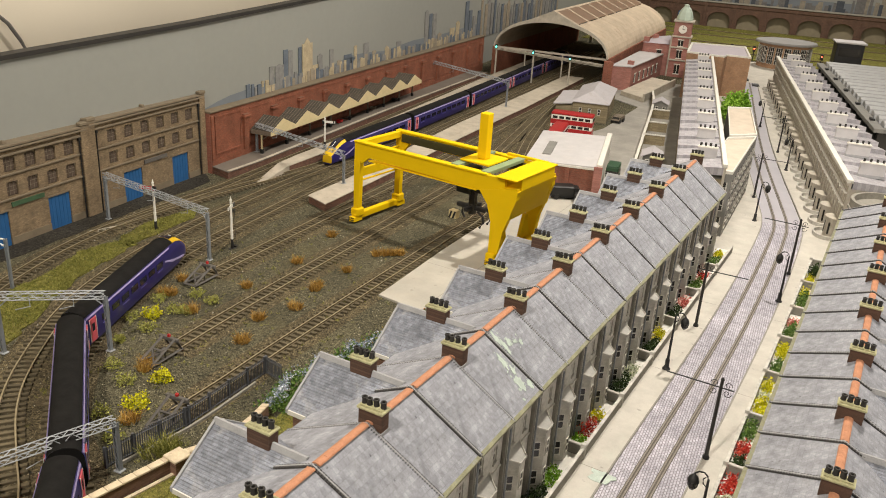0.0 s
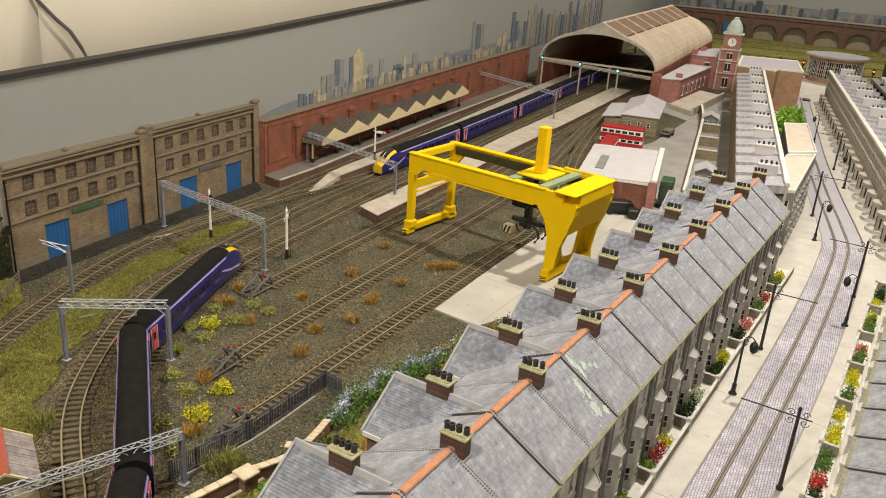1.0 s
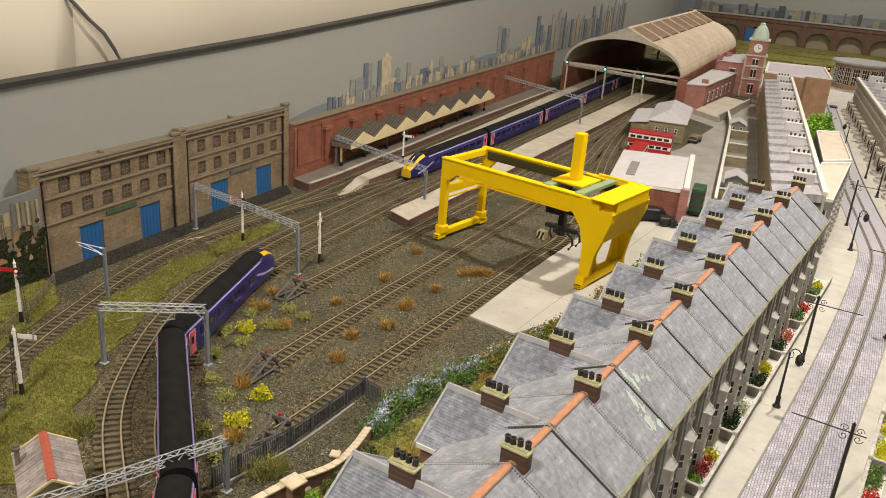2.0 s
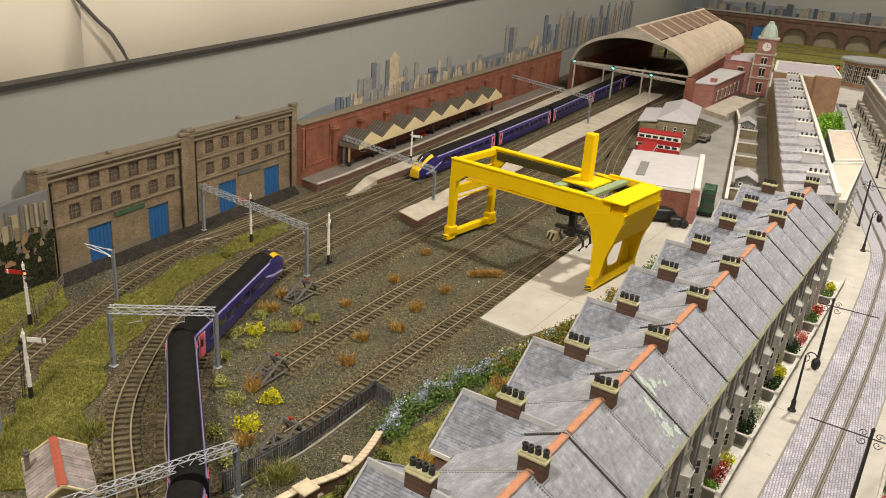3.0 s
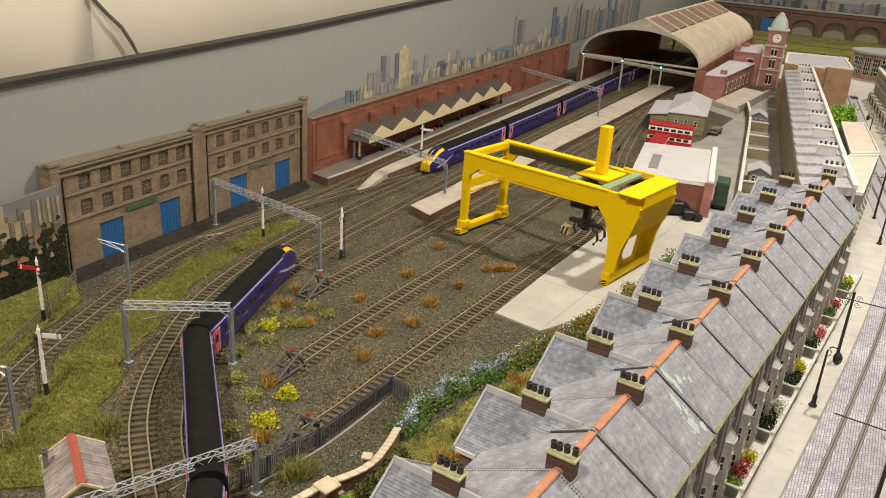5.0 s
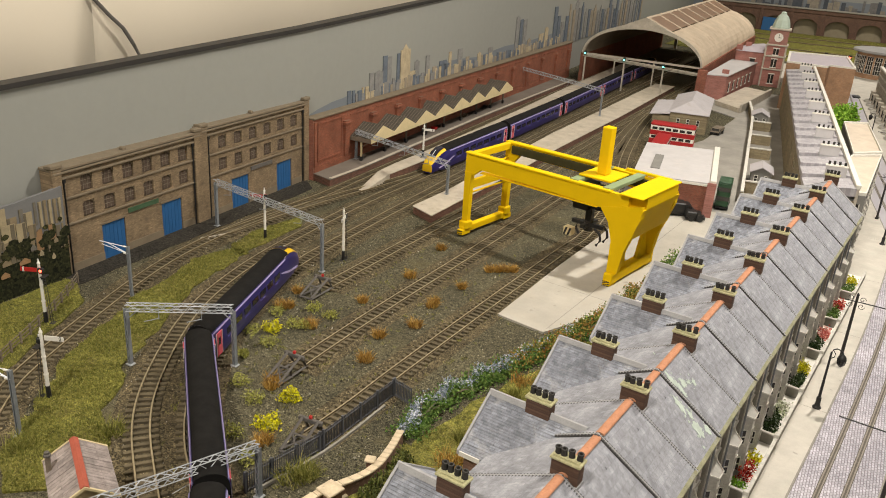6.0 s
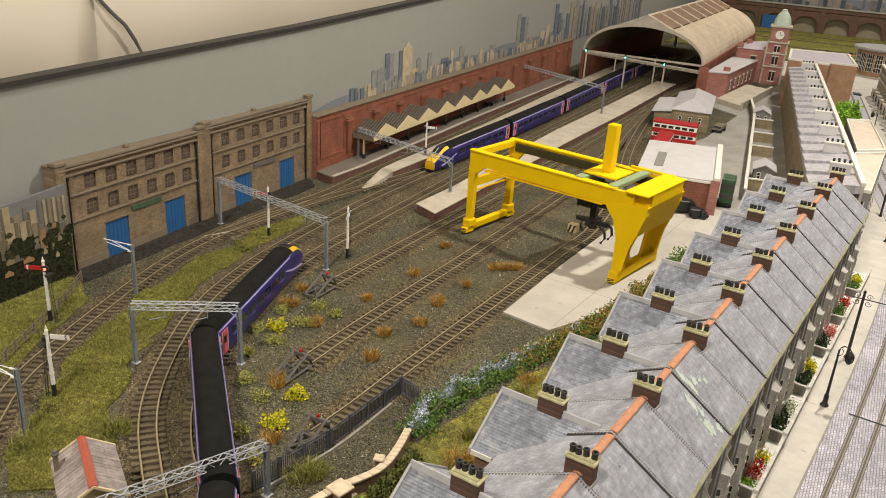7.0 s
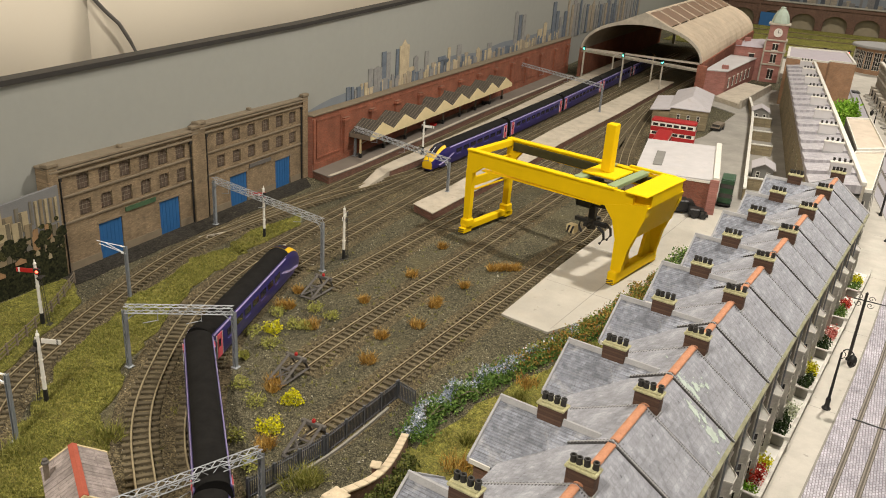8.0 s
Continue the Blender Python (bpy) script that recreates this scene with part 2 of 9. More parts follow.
M["blue_door"] = paint("blue_door_paint", (0.02, 0.10, 0.26), 0.6, vary=0.15, coarse=80)
M["green_sign"] = paint("faded_green_sign", (0.05, 0.10, 0.05), 0.7, vary=0.3)
M["dark_glass"] = paint("dark_window", (0.03, 0.028, 0.026), 0.18, vary=0.4, coarse=200, relief=0, spec=0.6)
M["win_wood"] = paint("boarded_window", (0.10, 0.07, 0.05), 0.8, vary=0.3, coarse=300)
M["slate"] = courses("slate_roof", "yxz", (0.302, 0.312, 0.350), (0.262, 0.270, 0.302), 0.0036, 0.0038, gap=0.06, vary=0.12, coarse=60, relief=0.2, rough=0.65, stain=(0.225, 0.232, 0.245))
M["slate_wing"] = courses("slate_wing_roof", "xyz", (0.255, 0.275, 0.325), (0.225, 0.238, 0.275), 0.0042, 0.0026, gap=0.08, vary=0.20, coarse=26, relief=0.3, rough=0.65, stain=(0.40, 0.40, 0.41))
M["terracotta"] = paint("terracotta_ridge", (0.46, 0.215, 0.12), 0.85, vary=0.28, coarse=160)
M["lead"] = paint("lead_flashing", (0.33, 0.33, 0.335), 0.6, vary=0.2, coarse=90)
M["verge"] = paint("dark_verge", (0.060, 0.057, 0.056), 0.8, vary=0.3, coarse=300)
M["stack_brick"] = courses("chimney_brick", "yzx", (0.105, 0.060, 0.042), (0.085, 0.060, 0.047), 0.0036, 0.0013, vary=0.25)
M["stack_cap"] = paint("mossy_chimney_cap", (0.44, 0.42, 0.24), 0.9, vary=0.35, coarse=220, dirt=(0.24, 0.23, 0.15))
M["pot"] = paint("sooty_pot", (0.032, 0.03, 0.027), 0.8, vary=0.4, coarse=220)
M["render_wall"] = paint("grey_render", (0.54, 0.52, 0.47), 0.9, vary=0.16, coarse=45, dirt=(0.36, 0.34, 0.30))
M["moss"] = paint("mossy_gutter", (0.25, 0.243, 0.150), 0.9, vary=0.4, coarse=70, dirt=(0.27, 0.268, 0.25))
M["white_trim"] = paint("offwhite_trim", (0.66, 0.64, 0.58), 0.7, vary=0.12, coarse=90)
M["stone_wall"] = paint("grey_garden_wall", (0.27, 0.255, 0.22), 0.9, vary=0.25, coarse=120)
M["gravestone"] = paint("white_chippings", (0.72, 0.70, 0.64), 0.9, vary=0.12, fine=1600, coarse=120)
M["brown_wall"] = courses("brown_rear_brick", "yzx", (0.20, 0.115, 0.08), (0.17, 0.12, 0.09), 0.004, 0.0014)
M["lavender"] = paint("lavender_lining", (0.42, 0.36, 0.62), 0.5, vary=0.1, coarse=200)
M["yellow"] = paint("yellow_crane_paint", (0.80, 0.53, 0.006), 0.55, vary=0.05, coarse=40, relief=0.05, spec=0.06)
M["black"] = paint("black_paint", (0.018, 0.018, 0.018), 0.5, vary=0.3)
M["dark_metal"] = paint("dark_metal", (0.045, 0.042, 0.038), 0.55, 0.3, vary=0.3)
M["green_metal"] = paint("pale_green_metal", (0.25, 0.33, 0.18), 0.5, vary=0.15)
M["hazard"] = paint("hazard_black", (0.02, 0.018, 0.015), 0.6)
M["galv"] = paint("galvanised_steel", (0.36, 0.38, 0.40), 0.5, 0.25, vary=0.2, coarse=220)
M["white_steel"] = paint("pale_bracket_steel", (0.60, 0.63, 0.66), 0.45, 0.2, vary=0.12, coarse=220)
M["galv_dark"] = paint("grey_mast_paint", (0.24, 0.26, 0.28), 0.55, 0.2, vary=0.2, coarse=220)
M["white"] = paint("white_paint", (0.74, 0.72, 0.66), 0.6, vary=0.10, coarse=200)
M["red"] = paint("red_paint", (0.45, 0.022, 0.02), 0.5, vary=0.15)
M["bus_red"] = paint("bus_red", (0.36, 0.02, 0.022), 0.35, vary=0.1)
M["bus_green"] = paint("bus_green", (0.022, 0.065, 0.03), 0.4, vary=0.15)
M["cream"] = paint("cream_paint", (0.62, 0.52, 0.30), 0.75, vary=0.12, coarse=70)
M["corrugated"] = courses("corrugated_grime", "xyz", (0.085, 0.074, 0.058), (0.045, 0.04, 0.033), 0.2, 0.0035, gap=0.25, vary=0.2, coarse=50)
M["shed_roof"] = paint("cream_shed_roof", (0.54, 0.445, 0.33), 0.85, vary=0.13, coarse=10, dirt=(0.46, 0.36, 0.26))
M["shed_glass"] = paint("dusty_rooflight", (0.36, 0.245, 0.17), 0.5, vary=0.12, coarse=30)
M["shed_in"] = paint("brown_shed_lining", (0.24, 0.20, 0.145), 0.9, vary=0.25, coarse=20)
M["lilac"] = paint("lilac_slate", (0.42, 0.38, 0.42), 0.8, vary=0.1, coarse=40)
M["copper"] = paint("copper_dome", (0.46, 0.55, 0.47), 0.6, vary=0.12, coarse=60)
M["white_roof"] = paint("pale_grey_roof", (0.50, 0.485, 0.49), 0.7, vary=0.06, coarse=20, dirt=(0.54, 0.51, 0.50))
M["grey_roof"] = paint("light_grey_roof", (0.45, 0.43, 0.45), 0.75, vary=0.09, coarse=30, dirt=(0.38, 0.35, 0.34))
M["asphalt_roof"] = paint("warm_flat_roof", (0.56, 0.48, 0.39), 0.85, vary=0.08, coarse=25)
M["orange_brick"] = courses("orange_brick", "xzy", (0.37, 0.22, 0.13), (0.33, 0.23, 0.16), 0.0045, 0.0016, vary=0.10)
M["olive_brick"] = courses("olive_stone", "yzx", (0.26, 0.215, 0.135), (0.21, 0.18, 0.12), 0.006, 0.003, vary=0.18)
M["georgian"] = paint("georgian_stone", (0.46, 0.42, 0.35), 0.85, vary=0.10, coarse=30, dirt=(0.38, 0.345, 0.28))
M["grey_stone"] = paint("dark_grey_stone", (0.21, 0.205, 0.19), 0.85, vary=0.16, coarse=40)
M["pave_blue"] = paint("blue_grey_road", (0.40, 0.385, 0.42), 0.85, vary=0.08, coarse=30)
M["purple"] = paint("indigo_coach_paint", (0.022, 0.018, 0.125), 0.28, vary=0.10, coarse=60, relief=0.02, spec=0.5)
M["coach_roof"] = paint("dusty_black_roof", (0.010, 0.0095, 0.009), 0.85, vary=0.25, coarse=50, spec=0.15)
M["coach_glass"] = paint("tinted_coach_glass", (0.012, 0.012, 0.03), 0.1, vary=0.2, relief=0, spec=0.6)
M["pink"] = paint("pink_door_paint", (0.62, 0.10, 0.13), 0.45, vary=0.1, coarse=200)
M["train_yellow"] = paint("yellow_nose_paint", (0.78, 0.50, 0.012), 0.35, vary=0.05, relief=0.02)
M["stripe"] = paint("pale_blue_lining", (0.17, 0.15, 0.45), 0.5, vary=0.1)
M["fence_metal"] = paint("grey_railings", (0.10, 0.105, 0.12), 0.55, 0.2, vary=0.2)
M["bay_surface"] = paint("grimy_bay_platform", (0.17, 0.145, 0.12), 0.9, vary=0.2, coarse=25)
M["tram_bed"] = paint("grimy_tram_bed", (0.10, 0.088, 0.07), 0.85, vary=0.25, coarse=160)
M["wood"] = paint("aged_timber", (0.19, 0.155, 0.115), 0.85, vary=0.3, coarse=260)
M["grey_wood"] = paint("grey_timber", (0.115, 0.105, 0.095), 0.85, vary=0.3, coarse=260)
M["cream_stone"] = paint("cream_coping_stone", (0.60, 0.50, 0.35), 0.85, vary=0.12, coarse=90)
M["cabin_roof"] = courses("cabin_planks", "xyz", (0.30, 0.26, 0.25), (0.22, 0.19, 0.18), 0.03, 0.0045, gap=0.08, vary=0.15)
M["red_tile"] = paint("red_ridge_tile", (0.36, 0.085, 0.05), 0.8, vary=0.3)
M["leaf_green"] = leaf("leaf_green", [(0.0, (0.045, 0.10, 0.022)), (0.5, (0.11, 0.20, 0.04)), (1.0, (0.24, 0.33, 0.09))])
M["leaf_bright"] = leaf("leaf_bright", [(0.0, (0.12, 0.28, 0.02)), (0.5, (0.22, 0.42, 0.04)), (1.0, (0.36, 0.55, 0.08))])
M["leaf_dark"] = leaf("leaf_dark", [(0.0, (0.015, 0.03, 0.010)), (0.5, (0.03, 0.055, 0.015)), (1.0, (0.06, 0.09, 0.025))])
M["leaf_bank"] = leaf("leaf_bank", [(0.0, (0.035, 0.05, 0.012)), (0.5, (0.085, 0.10, 0.025)), (1.0, (0.20, 0.20, 0.055))])
M["leaf_olive"] = leaf("leaf_olive", [(0.0, (0.17, 0.18, 0.035)), (0.5, (0.33, 0.33, 0.07)), (1.0, (0.52, 0.52, 0.16))])
M["leaf_yellow"] = leaf("leaf_yellow", [(0.0, (0.35, 0.34, 0.01)), (0.4, (0.62, 0.58, 0.01)), (1.0, (0.80, 0.74, 0.03))])
M["leaf_autumn"] = leaf("leaf_autumn", [(0.0, (0.05, 0.10, 0.02)), (0.35, (0.16, 0.19, 0.04)), (0.65, (0.34, 0.17, 0.04)), (0.85, (0.42, 0.33, 0.08)), (1.0, (0.30, 0.08, 0.03))])
M["leaf_blue"] = leaf("leaf_blue", [(0.0, (0.14, 0.20, 0.24)), (0.5, (0.36, 0.41, 0.52)), (1.0, (0.72, 0.74, 0.78))])
M["leaf_red"] = leaf("leaf_red", [(0.0, (0.32, 0.02, 0.015)), (0.6, (0.55, 0.045, 0.03)), (1.0, (0.70, 0.16, 0.10))])
M["leaf_pink"] = leaf("leaf_pink", [(0.0, (0.55, 0.10, 0.08)), (0.6, (0.70, 0.22, 0.18)), (1.0, (0.80, 0.50, 0.42))])
M["leaf_white"] = leaf("leaf_white", [(0.0, (0.35, 0.42, 0.20)), (0.6, (0.70, 0.72, 0.55)), (1.0, (0.85, 0.85, 0.75))])
M["straw"] = leaf("straw", [(0.0, (0.20, 0.10, 0.02)), (0.5, (0.38, 0.21, 0.04)), (1.0, (0.54, 0.37, 0.11))])
M["grass_blade"] = leaf("grass_blade", [(0.0, (0.11, 0.12, 0.022)), (0.5, (0.215, 0.213, 0.047)), (1.0, (0.36, 0.335, 0.10))])
M["sky_print"] = paint("printed_sky", (0.272, 0.277, 0.253), 0.75, vary=0.05, coarse=2.5, fine=60, relief=0)
M["haze_print"] = paint("printed_hills", (0.17, 0.19, 0.21), 0.75, vary=0.08, coarse=8, relief=0)
M["cloth"] = paint("white_cloth_drape", (0.70, 0.63, 0.51), 0.9, vary=0.04, coarse=3, fine=800, relief=0.1)
M["black_strip"] = paint("black_batten", (0.028, 0.026, 0.024), 0.6, vary=0.3, coarse=20)
M["cable"] = paint("grey_cable", (0.12, 0.11, 0.10), 0.5, vary=0.1)
M["hall_wall"] = paint("hall_wall_paint", (0.34, 0.31, 0.26), 0.9, vary=0.08, coarse=2)
M["hall_floor"] = paint("hall_floor_boards", (0.20, 0.15, 0.10), 0.6, vary=0.2, coarse=3)
M["board_edge"] = paint("baseboard_plywood", (0.40, 0.28, 0.16), 0.7, vary=0.15, coarse=10)
M["red_lamp"] = glow("lit_red_aspect", (1.0, 0.10, 0.05), 6.0)
M["green_lamp"] = glow("lit_green_aspect", (0.10, 1.0, 0.75), 6.0)
M["amber_lamp"] = glow("lit_lamp", (1.0, 0.85, 0.6), 1.2)


def print_mat(name, base, window, axes="yzx", w=0.006, h=0.008):
    """A printed tower with faint rows of windows."""
    return courses(name, axes, window, base, w, h, gap=0.45, vary=0.25, relief=0, coarse=60, rough=0.75)


M["print_grey"] = print_mat("printed_grey_block", (0.235, 0.235, 0.23), (0.17, 0.175, 0.18))
M["print_blue"] = print_mat("printed_blue_block", (0.13, 0.155, 0.19), (0.09, 0.11, 0.15))
M["print_cream"] = print_mat("printed_cream_block", (0.44, 0.37, 0.25), (0.33, 0.27, 0.18))
M["print_buff"] = print_mat("printed_buff_block", (0.30, 0.26, 0.20), (0.20, 0.18, 0.15))
M["print_trees"] = gravel("printed_trees", (0.005, 0.007, 0.003), (0.030, 0.032, 0.014), 0.0028, fleck=(0.045, 0.042, 0.020), coarse=6, relief=0)
M["end_grey"] = print_mat("printed_end_grey", (0.16, 0.155, 0.15), (0.09, 0.09, 0.095), "xzy")
M["end_blue"] = print_mat("printed_end_blue", (0.07, 0.08, 0.095), (0.045, 0.05, 0.065), "xzy")
M["end_buff"] = print_mat("printed_end_buff", (0.27, 0.24, 0.19), (0.16, 0.14, 0.115), "xzy")
M["tram_steel"] = paint("dull_tram_rail", (0.23, 0.20, 0.165), 0.5, 0.2, vary=0.25, coarse=120)
M["market_glass"] = paint("grey_market_glass", (0.36, 0.365, 0.37), 0.45, vary=0.15, coarse=30)
M["bay_lead"] = paint("pale_bay_lead", (0.47, 0.455, 0.42), 0.7, vary=0.18, coarse=140)
M["light_slate"] = courses("light_grey_slates", "yxz", (0.385, 0.375, 0.405), (0.34, 0.33, 0.355), 0.010, 0.0062, gap=0.05, vary=0.12, coarse=30, relief=0.3, rough=0.7, stain=(0.30, 0.285, 0.30))
M["yard_dark"] = gravel("dark_yard_gravel", (0.012, 0.011, 0.010), (0.060, 0.055, 0.045), 0.0013, fleck=(0.12, 0.11, 0.09), coarse=10, relief=0.8)
M["ridge_print"] = paint("printed_ridge_grey", (0.165, 0.165, 0.165), 0.75, vary=0.15, coarse=30)
M["stones"] = leaf("loose_stones", [(0.0, (0.035, 0.032, 0.024)), (0.7, (0.10, 0.09, 0.066)), (0.93, (0.17, 0.155, 0.115)), (1.0, (0.55, 0.52, 0.44))])
# the rooflight panes let part of the light through
pane_nt = M["shed_glass"].node_tree
pane_out = next(n for n in pane_nt.nodes if n.type == "OUTPUT_MATERIAL")
pane_mix, pane_tr = pane_nt.nodes.new("ShaderNodeMixShader"), pane_nt.nodes.new("ShaderNodeBsdfTranslucent")
pane_tr.inputs[0].default_value = (0.82, 0.66, 0.50, 1)
pane_mix.inputs[0].default_value = 0.40
pane_nt.links.new(pane_out.inputs[0].links[0].from_socket, pane_mix.inputs[1])
pane_nt.links.new(pane_tr.outputs[0], pane_mix.inputs[2])
pane_nt.links.new(pane_mix.outputs[0], pane_out.inputs[0])
M["town_buff"] = print_mat("printed_town_buff", (0.22, 0.175, 0.11), (0.12, 0.10, 0.07), w=0.0018, h=0.0024)
M["town_cream"] = print_mat("printed_town_cream", (0.34, 0.285, 0.18), (0.20, 0.165, 0.105), w=0.0016, h=0.0022)
M["town_grey"] = print_mat("printed_town_grey", (0.15, 0.14, 0.12), (0.085, 0.08, 0.07), w=0.0018, h=0.0026)
M["town_orange"] = print_mat("printed_town_orange", (0.27, 0.165, 0.085), (0.15, 0.09, 0.055), w=0.002, h=0.0024)
M["town_flank"] = print_mat("printed_town_flank", (0.135, 0.115, 0.08), (0.08, 0.07, 0.05), w=0.0018, h=0.0024)
M["print_crowns"] = gravel("printed_crowns", (0.012, 0.016, 0.006), (0.060, 0.058, 0.024), 0.0020, fleck=(0.14, 0.11, 0.05), coarse=12, relief=0)
M["beam_shade"] = paint("shaded_olive_beam", (0.045, 0.042, 0.015), 0.6, vary=0.3, coarse=120)


def mottle(name, scale, low, high, spots=0.0):
    """Blotches, and small dark spots, worked into a surface's own colour."""
    nt = M[name].node_tree
    b = next(n for n in nt.nodes if n.type == "BSDF_PRINCIPLED")
    src = b.inputs["Base Color"].links[0].from_socket
    v = coords(nt)
    col = mix(nt, 1.0, src, ramp(nt, noise_at(nt, v, scale, 5, 0.65), [(0.33, (low, low, low)), (0.67, (high, high, high))]), "MULTIPLY")
    if spots:
        col = mix(nt, 1.0, col, ramp(nt, noise_at(nt, v, scale * 2.7, 2, 0.5), [(0.24, (1 - spots,) * 3), (0.31, (1, 1, 1))]), "MULTIPLY")
    nt.links.new(col, b.inputs["Base Color"])


for nm, sc, lo, hi, sp in (("slate", 95, 0.84, 1.12, 0.55), ("slate", 230, 0.86, 1.10, 0.35), ("slate", 30, 0.86, 1.10, 0.0), ("slate_wing", 180, 0.76, 1.22, 0.4), ("slate_wing", 34, 0.78, 1.14, 0.0), ("light_slate", 60, 0.88, 1.08, 0.25), ("render_wall", 120, 0.80, 1.12, 0.3), ("shed_roof", 16, 0.86, 1.12, 0.15),
                           ("concrete", 22, 0.90, 1.05, 0.25), ("paving", 40, 0.88, 1.06, 0.3), ("platform", 45, 0.85, 1.08, 0.3), ("wh_brick", 40, 0.82, 1.14, 0.25), ("red_brick", 40, 0.82, 1.12, 0.2),
                           ("white_roof", 30, 0.93, 1.04, 0.1), ("setts", 55, 0.85, 1.12, 0.3), ("georgian", 60, 0.86, 1.08, 0.2), ("yard", 18, 0.85, 1.12, 0.2), ("asphalt_roof", 40, 0.9, 1.06, 0.15), ("coach_roof", 90, 0.75, 1.3, 0.2), ("cabin_roof", 150, 0.7, 1.2, 0.4), ("cream_stone", 120, 0.8, 1.1, 0.3), ("grass", 60, 0.72, 1.25, 0.0)):
    mottle(nm, sc, lo, hi, sp)

# ---------------------------------------------------------------- lines of the plan
def smooth_line(pts, step=0.01):
    """A smooth line through the points, at even steps."""
    p = [Vector((x, y, 0)) for x, y in pts]
    p = [2 * p[0] - p[1]] + p + [2 * p[-1] - p[-2]]
    fine = []
    for i in range(1, len(p) - 2):
        for k in range(24):
            t = k / 24
            a, b, c, d = p[i - 1:i + 3]
            fine.append(0.5 * (2 * b + (c - a) * t + (2 * a - 5 * b + 4 * c - d) * t * t + (3 * b - a - 3 * c + d) * t ** 3))
    fine.append(p[-2])
    out, left = [fine[0]], step
    for a, b in zip(fine, fine[1:]):
        seg = (b - a).length
        while seg >= left > 0 and seg > 1e-9:
            a = a + (b - a) * (left / seg)
            out.append(a)
            seg = (b - a).length
            left = step
        left -= seg
    return out


def heading(line, i):
    return (line[min(i + 1, len(line) - 1)] - line[max(i - 1, 0)]).normalized()


def strip(g, line, rows, z_at=None):
    """A solid band along a line; rows of (offset to the right, height) go round its section."""
    n = len(rows)
    v = []
    for i, p in enumerate(line):
        d = heading(line, i)
        r = Vector((d.y, -d.x, 0))
        for o, z in rows:
            q = p + r * (o(i) if callable(o) else o)
            v.append((q.x, q.y, z))
    f = [tuple(range(n)), tuple(range(len(v) - n, len(v)))[::-1]]
    for i in range(len(line) - 1):
        for j in range(n):
            k = (j + 1) % n
            f.append((i * n + k, i * n + j, (i + 1) * n + j, (i + 1) * n + k))
    return g.add(v, f)


T1 = [(-0.47, 0.72), (-0.515, 0.785), (-0.564, 0.851), (-0.602, 0.938), (-0.632, 1.02), (-0.662, 1.11), (-0.683, 1.20), (-0.692, 1.30), (-0.691, 1.42), (-0.684, 1.54),
      (-0.690, 1.67), (-0.695, 1.82), (-0.703, 2.05), (-0.715, 2.38), (-0.727, 2.75), (-0.735, 3.1), (-0.740, 3.7)]
T2 = [(-0.150, 0.60), (-0.200, 0.68), (-0.248, 0.742), (-0.290, 0.784), (-0.332, 0.8165), (-0.384, 0.858), (-0.418, 0.891), (-0.445, 0.924), (-0.470, 0.960), (-0.497, 1.003), (-0.523, 1.050),
      (-0.547, 1.106), (-0.565, 1.166), (-0.580, 1.237), (-0.590, 1.314), (-0.597, 1.402), (-0.602, 1.507), (-0.604, 1.62), (-0.602, 1.80), (-0.599, 2.1), (-0.601, 2.5), (-0.611, 2.9), (-0.622, 3.4), (-0.625, 3.9)]
T3 = [(-0.070, 0.60), (-0.116, 0.660), (-0.165, 0.724), (-0.210, 0.778), (-0.245, 0.812), (-0.280, 0.8395), (-0.318, 0.863), (-0.356, 0.897), (-0.388, 0.933), (-0.415, 0.968), (-0.442, 1.008), (-0.470, 1.060),
      (-0.493, 1.118), (-0.511, 1.182), (-0.524, 1.258), (-0.531, 1.335), (-0.535, 1.443), (-0.539, 1.551), (-0.545, 1.70), (-0.552, 1.90), (-0.556, 2.2), (-0.556, 2.6), (-0.556, 3.9)]
S1 = [(-0.447, 1.235), (-0.445, 1.35), (-0.442, 1.5), (-0.437, 1.65), (-0.434, 1.9), (-0.434, 2.3), (-0.434, 2.8), (-0.425, 3.4), (-0.43, 3.9)]
S2 = [(-0.348, 1.045), (-0.349, 1.12), (-0.348, 1.25), (-0.344, 1.40), (-0.341, 1.586), (-0.339, 1.80), (-0.345, 1.98), (-0.368, 2.2), (-0.40, 2.45), (-0.43, 2.75)]
S3 = [(-0.254, 0.950), (-0.250, 1.02), (-0.249, 1.09), (-0.245, 1.21), (-0.239, 1.36), (-0.231, 1.55), (-0.226, 1.66), (-0.245, 1.84), (-0.29, 2.05), (-0.335, 2.25), (-0.385, 2.55), (-0.43, 2.95)]
XO = [(-0.690, 1.30), (-0.680, 1.42), (-0.660, 1.56), (-0.632, 1.70), (-0.612, 1.84), (-0.600, 2.0)]
TRAM = [(0.148, 0.55), (0.172, 0.82), (0.1885, 1.03), (0.2115, 1.247), (0.2315, 1.45), (0.2465, 1.649), (0.2555, 1.82), (0.2550, 1.91), (0.241, 2.01), (0.196, 2.281), (0.147, 2.62), (0.076, 3.21), (0.04, 3.5)]

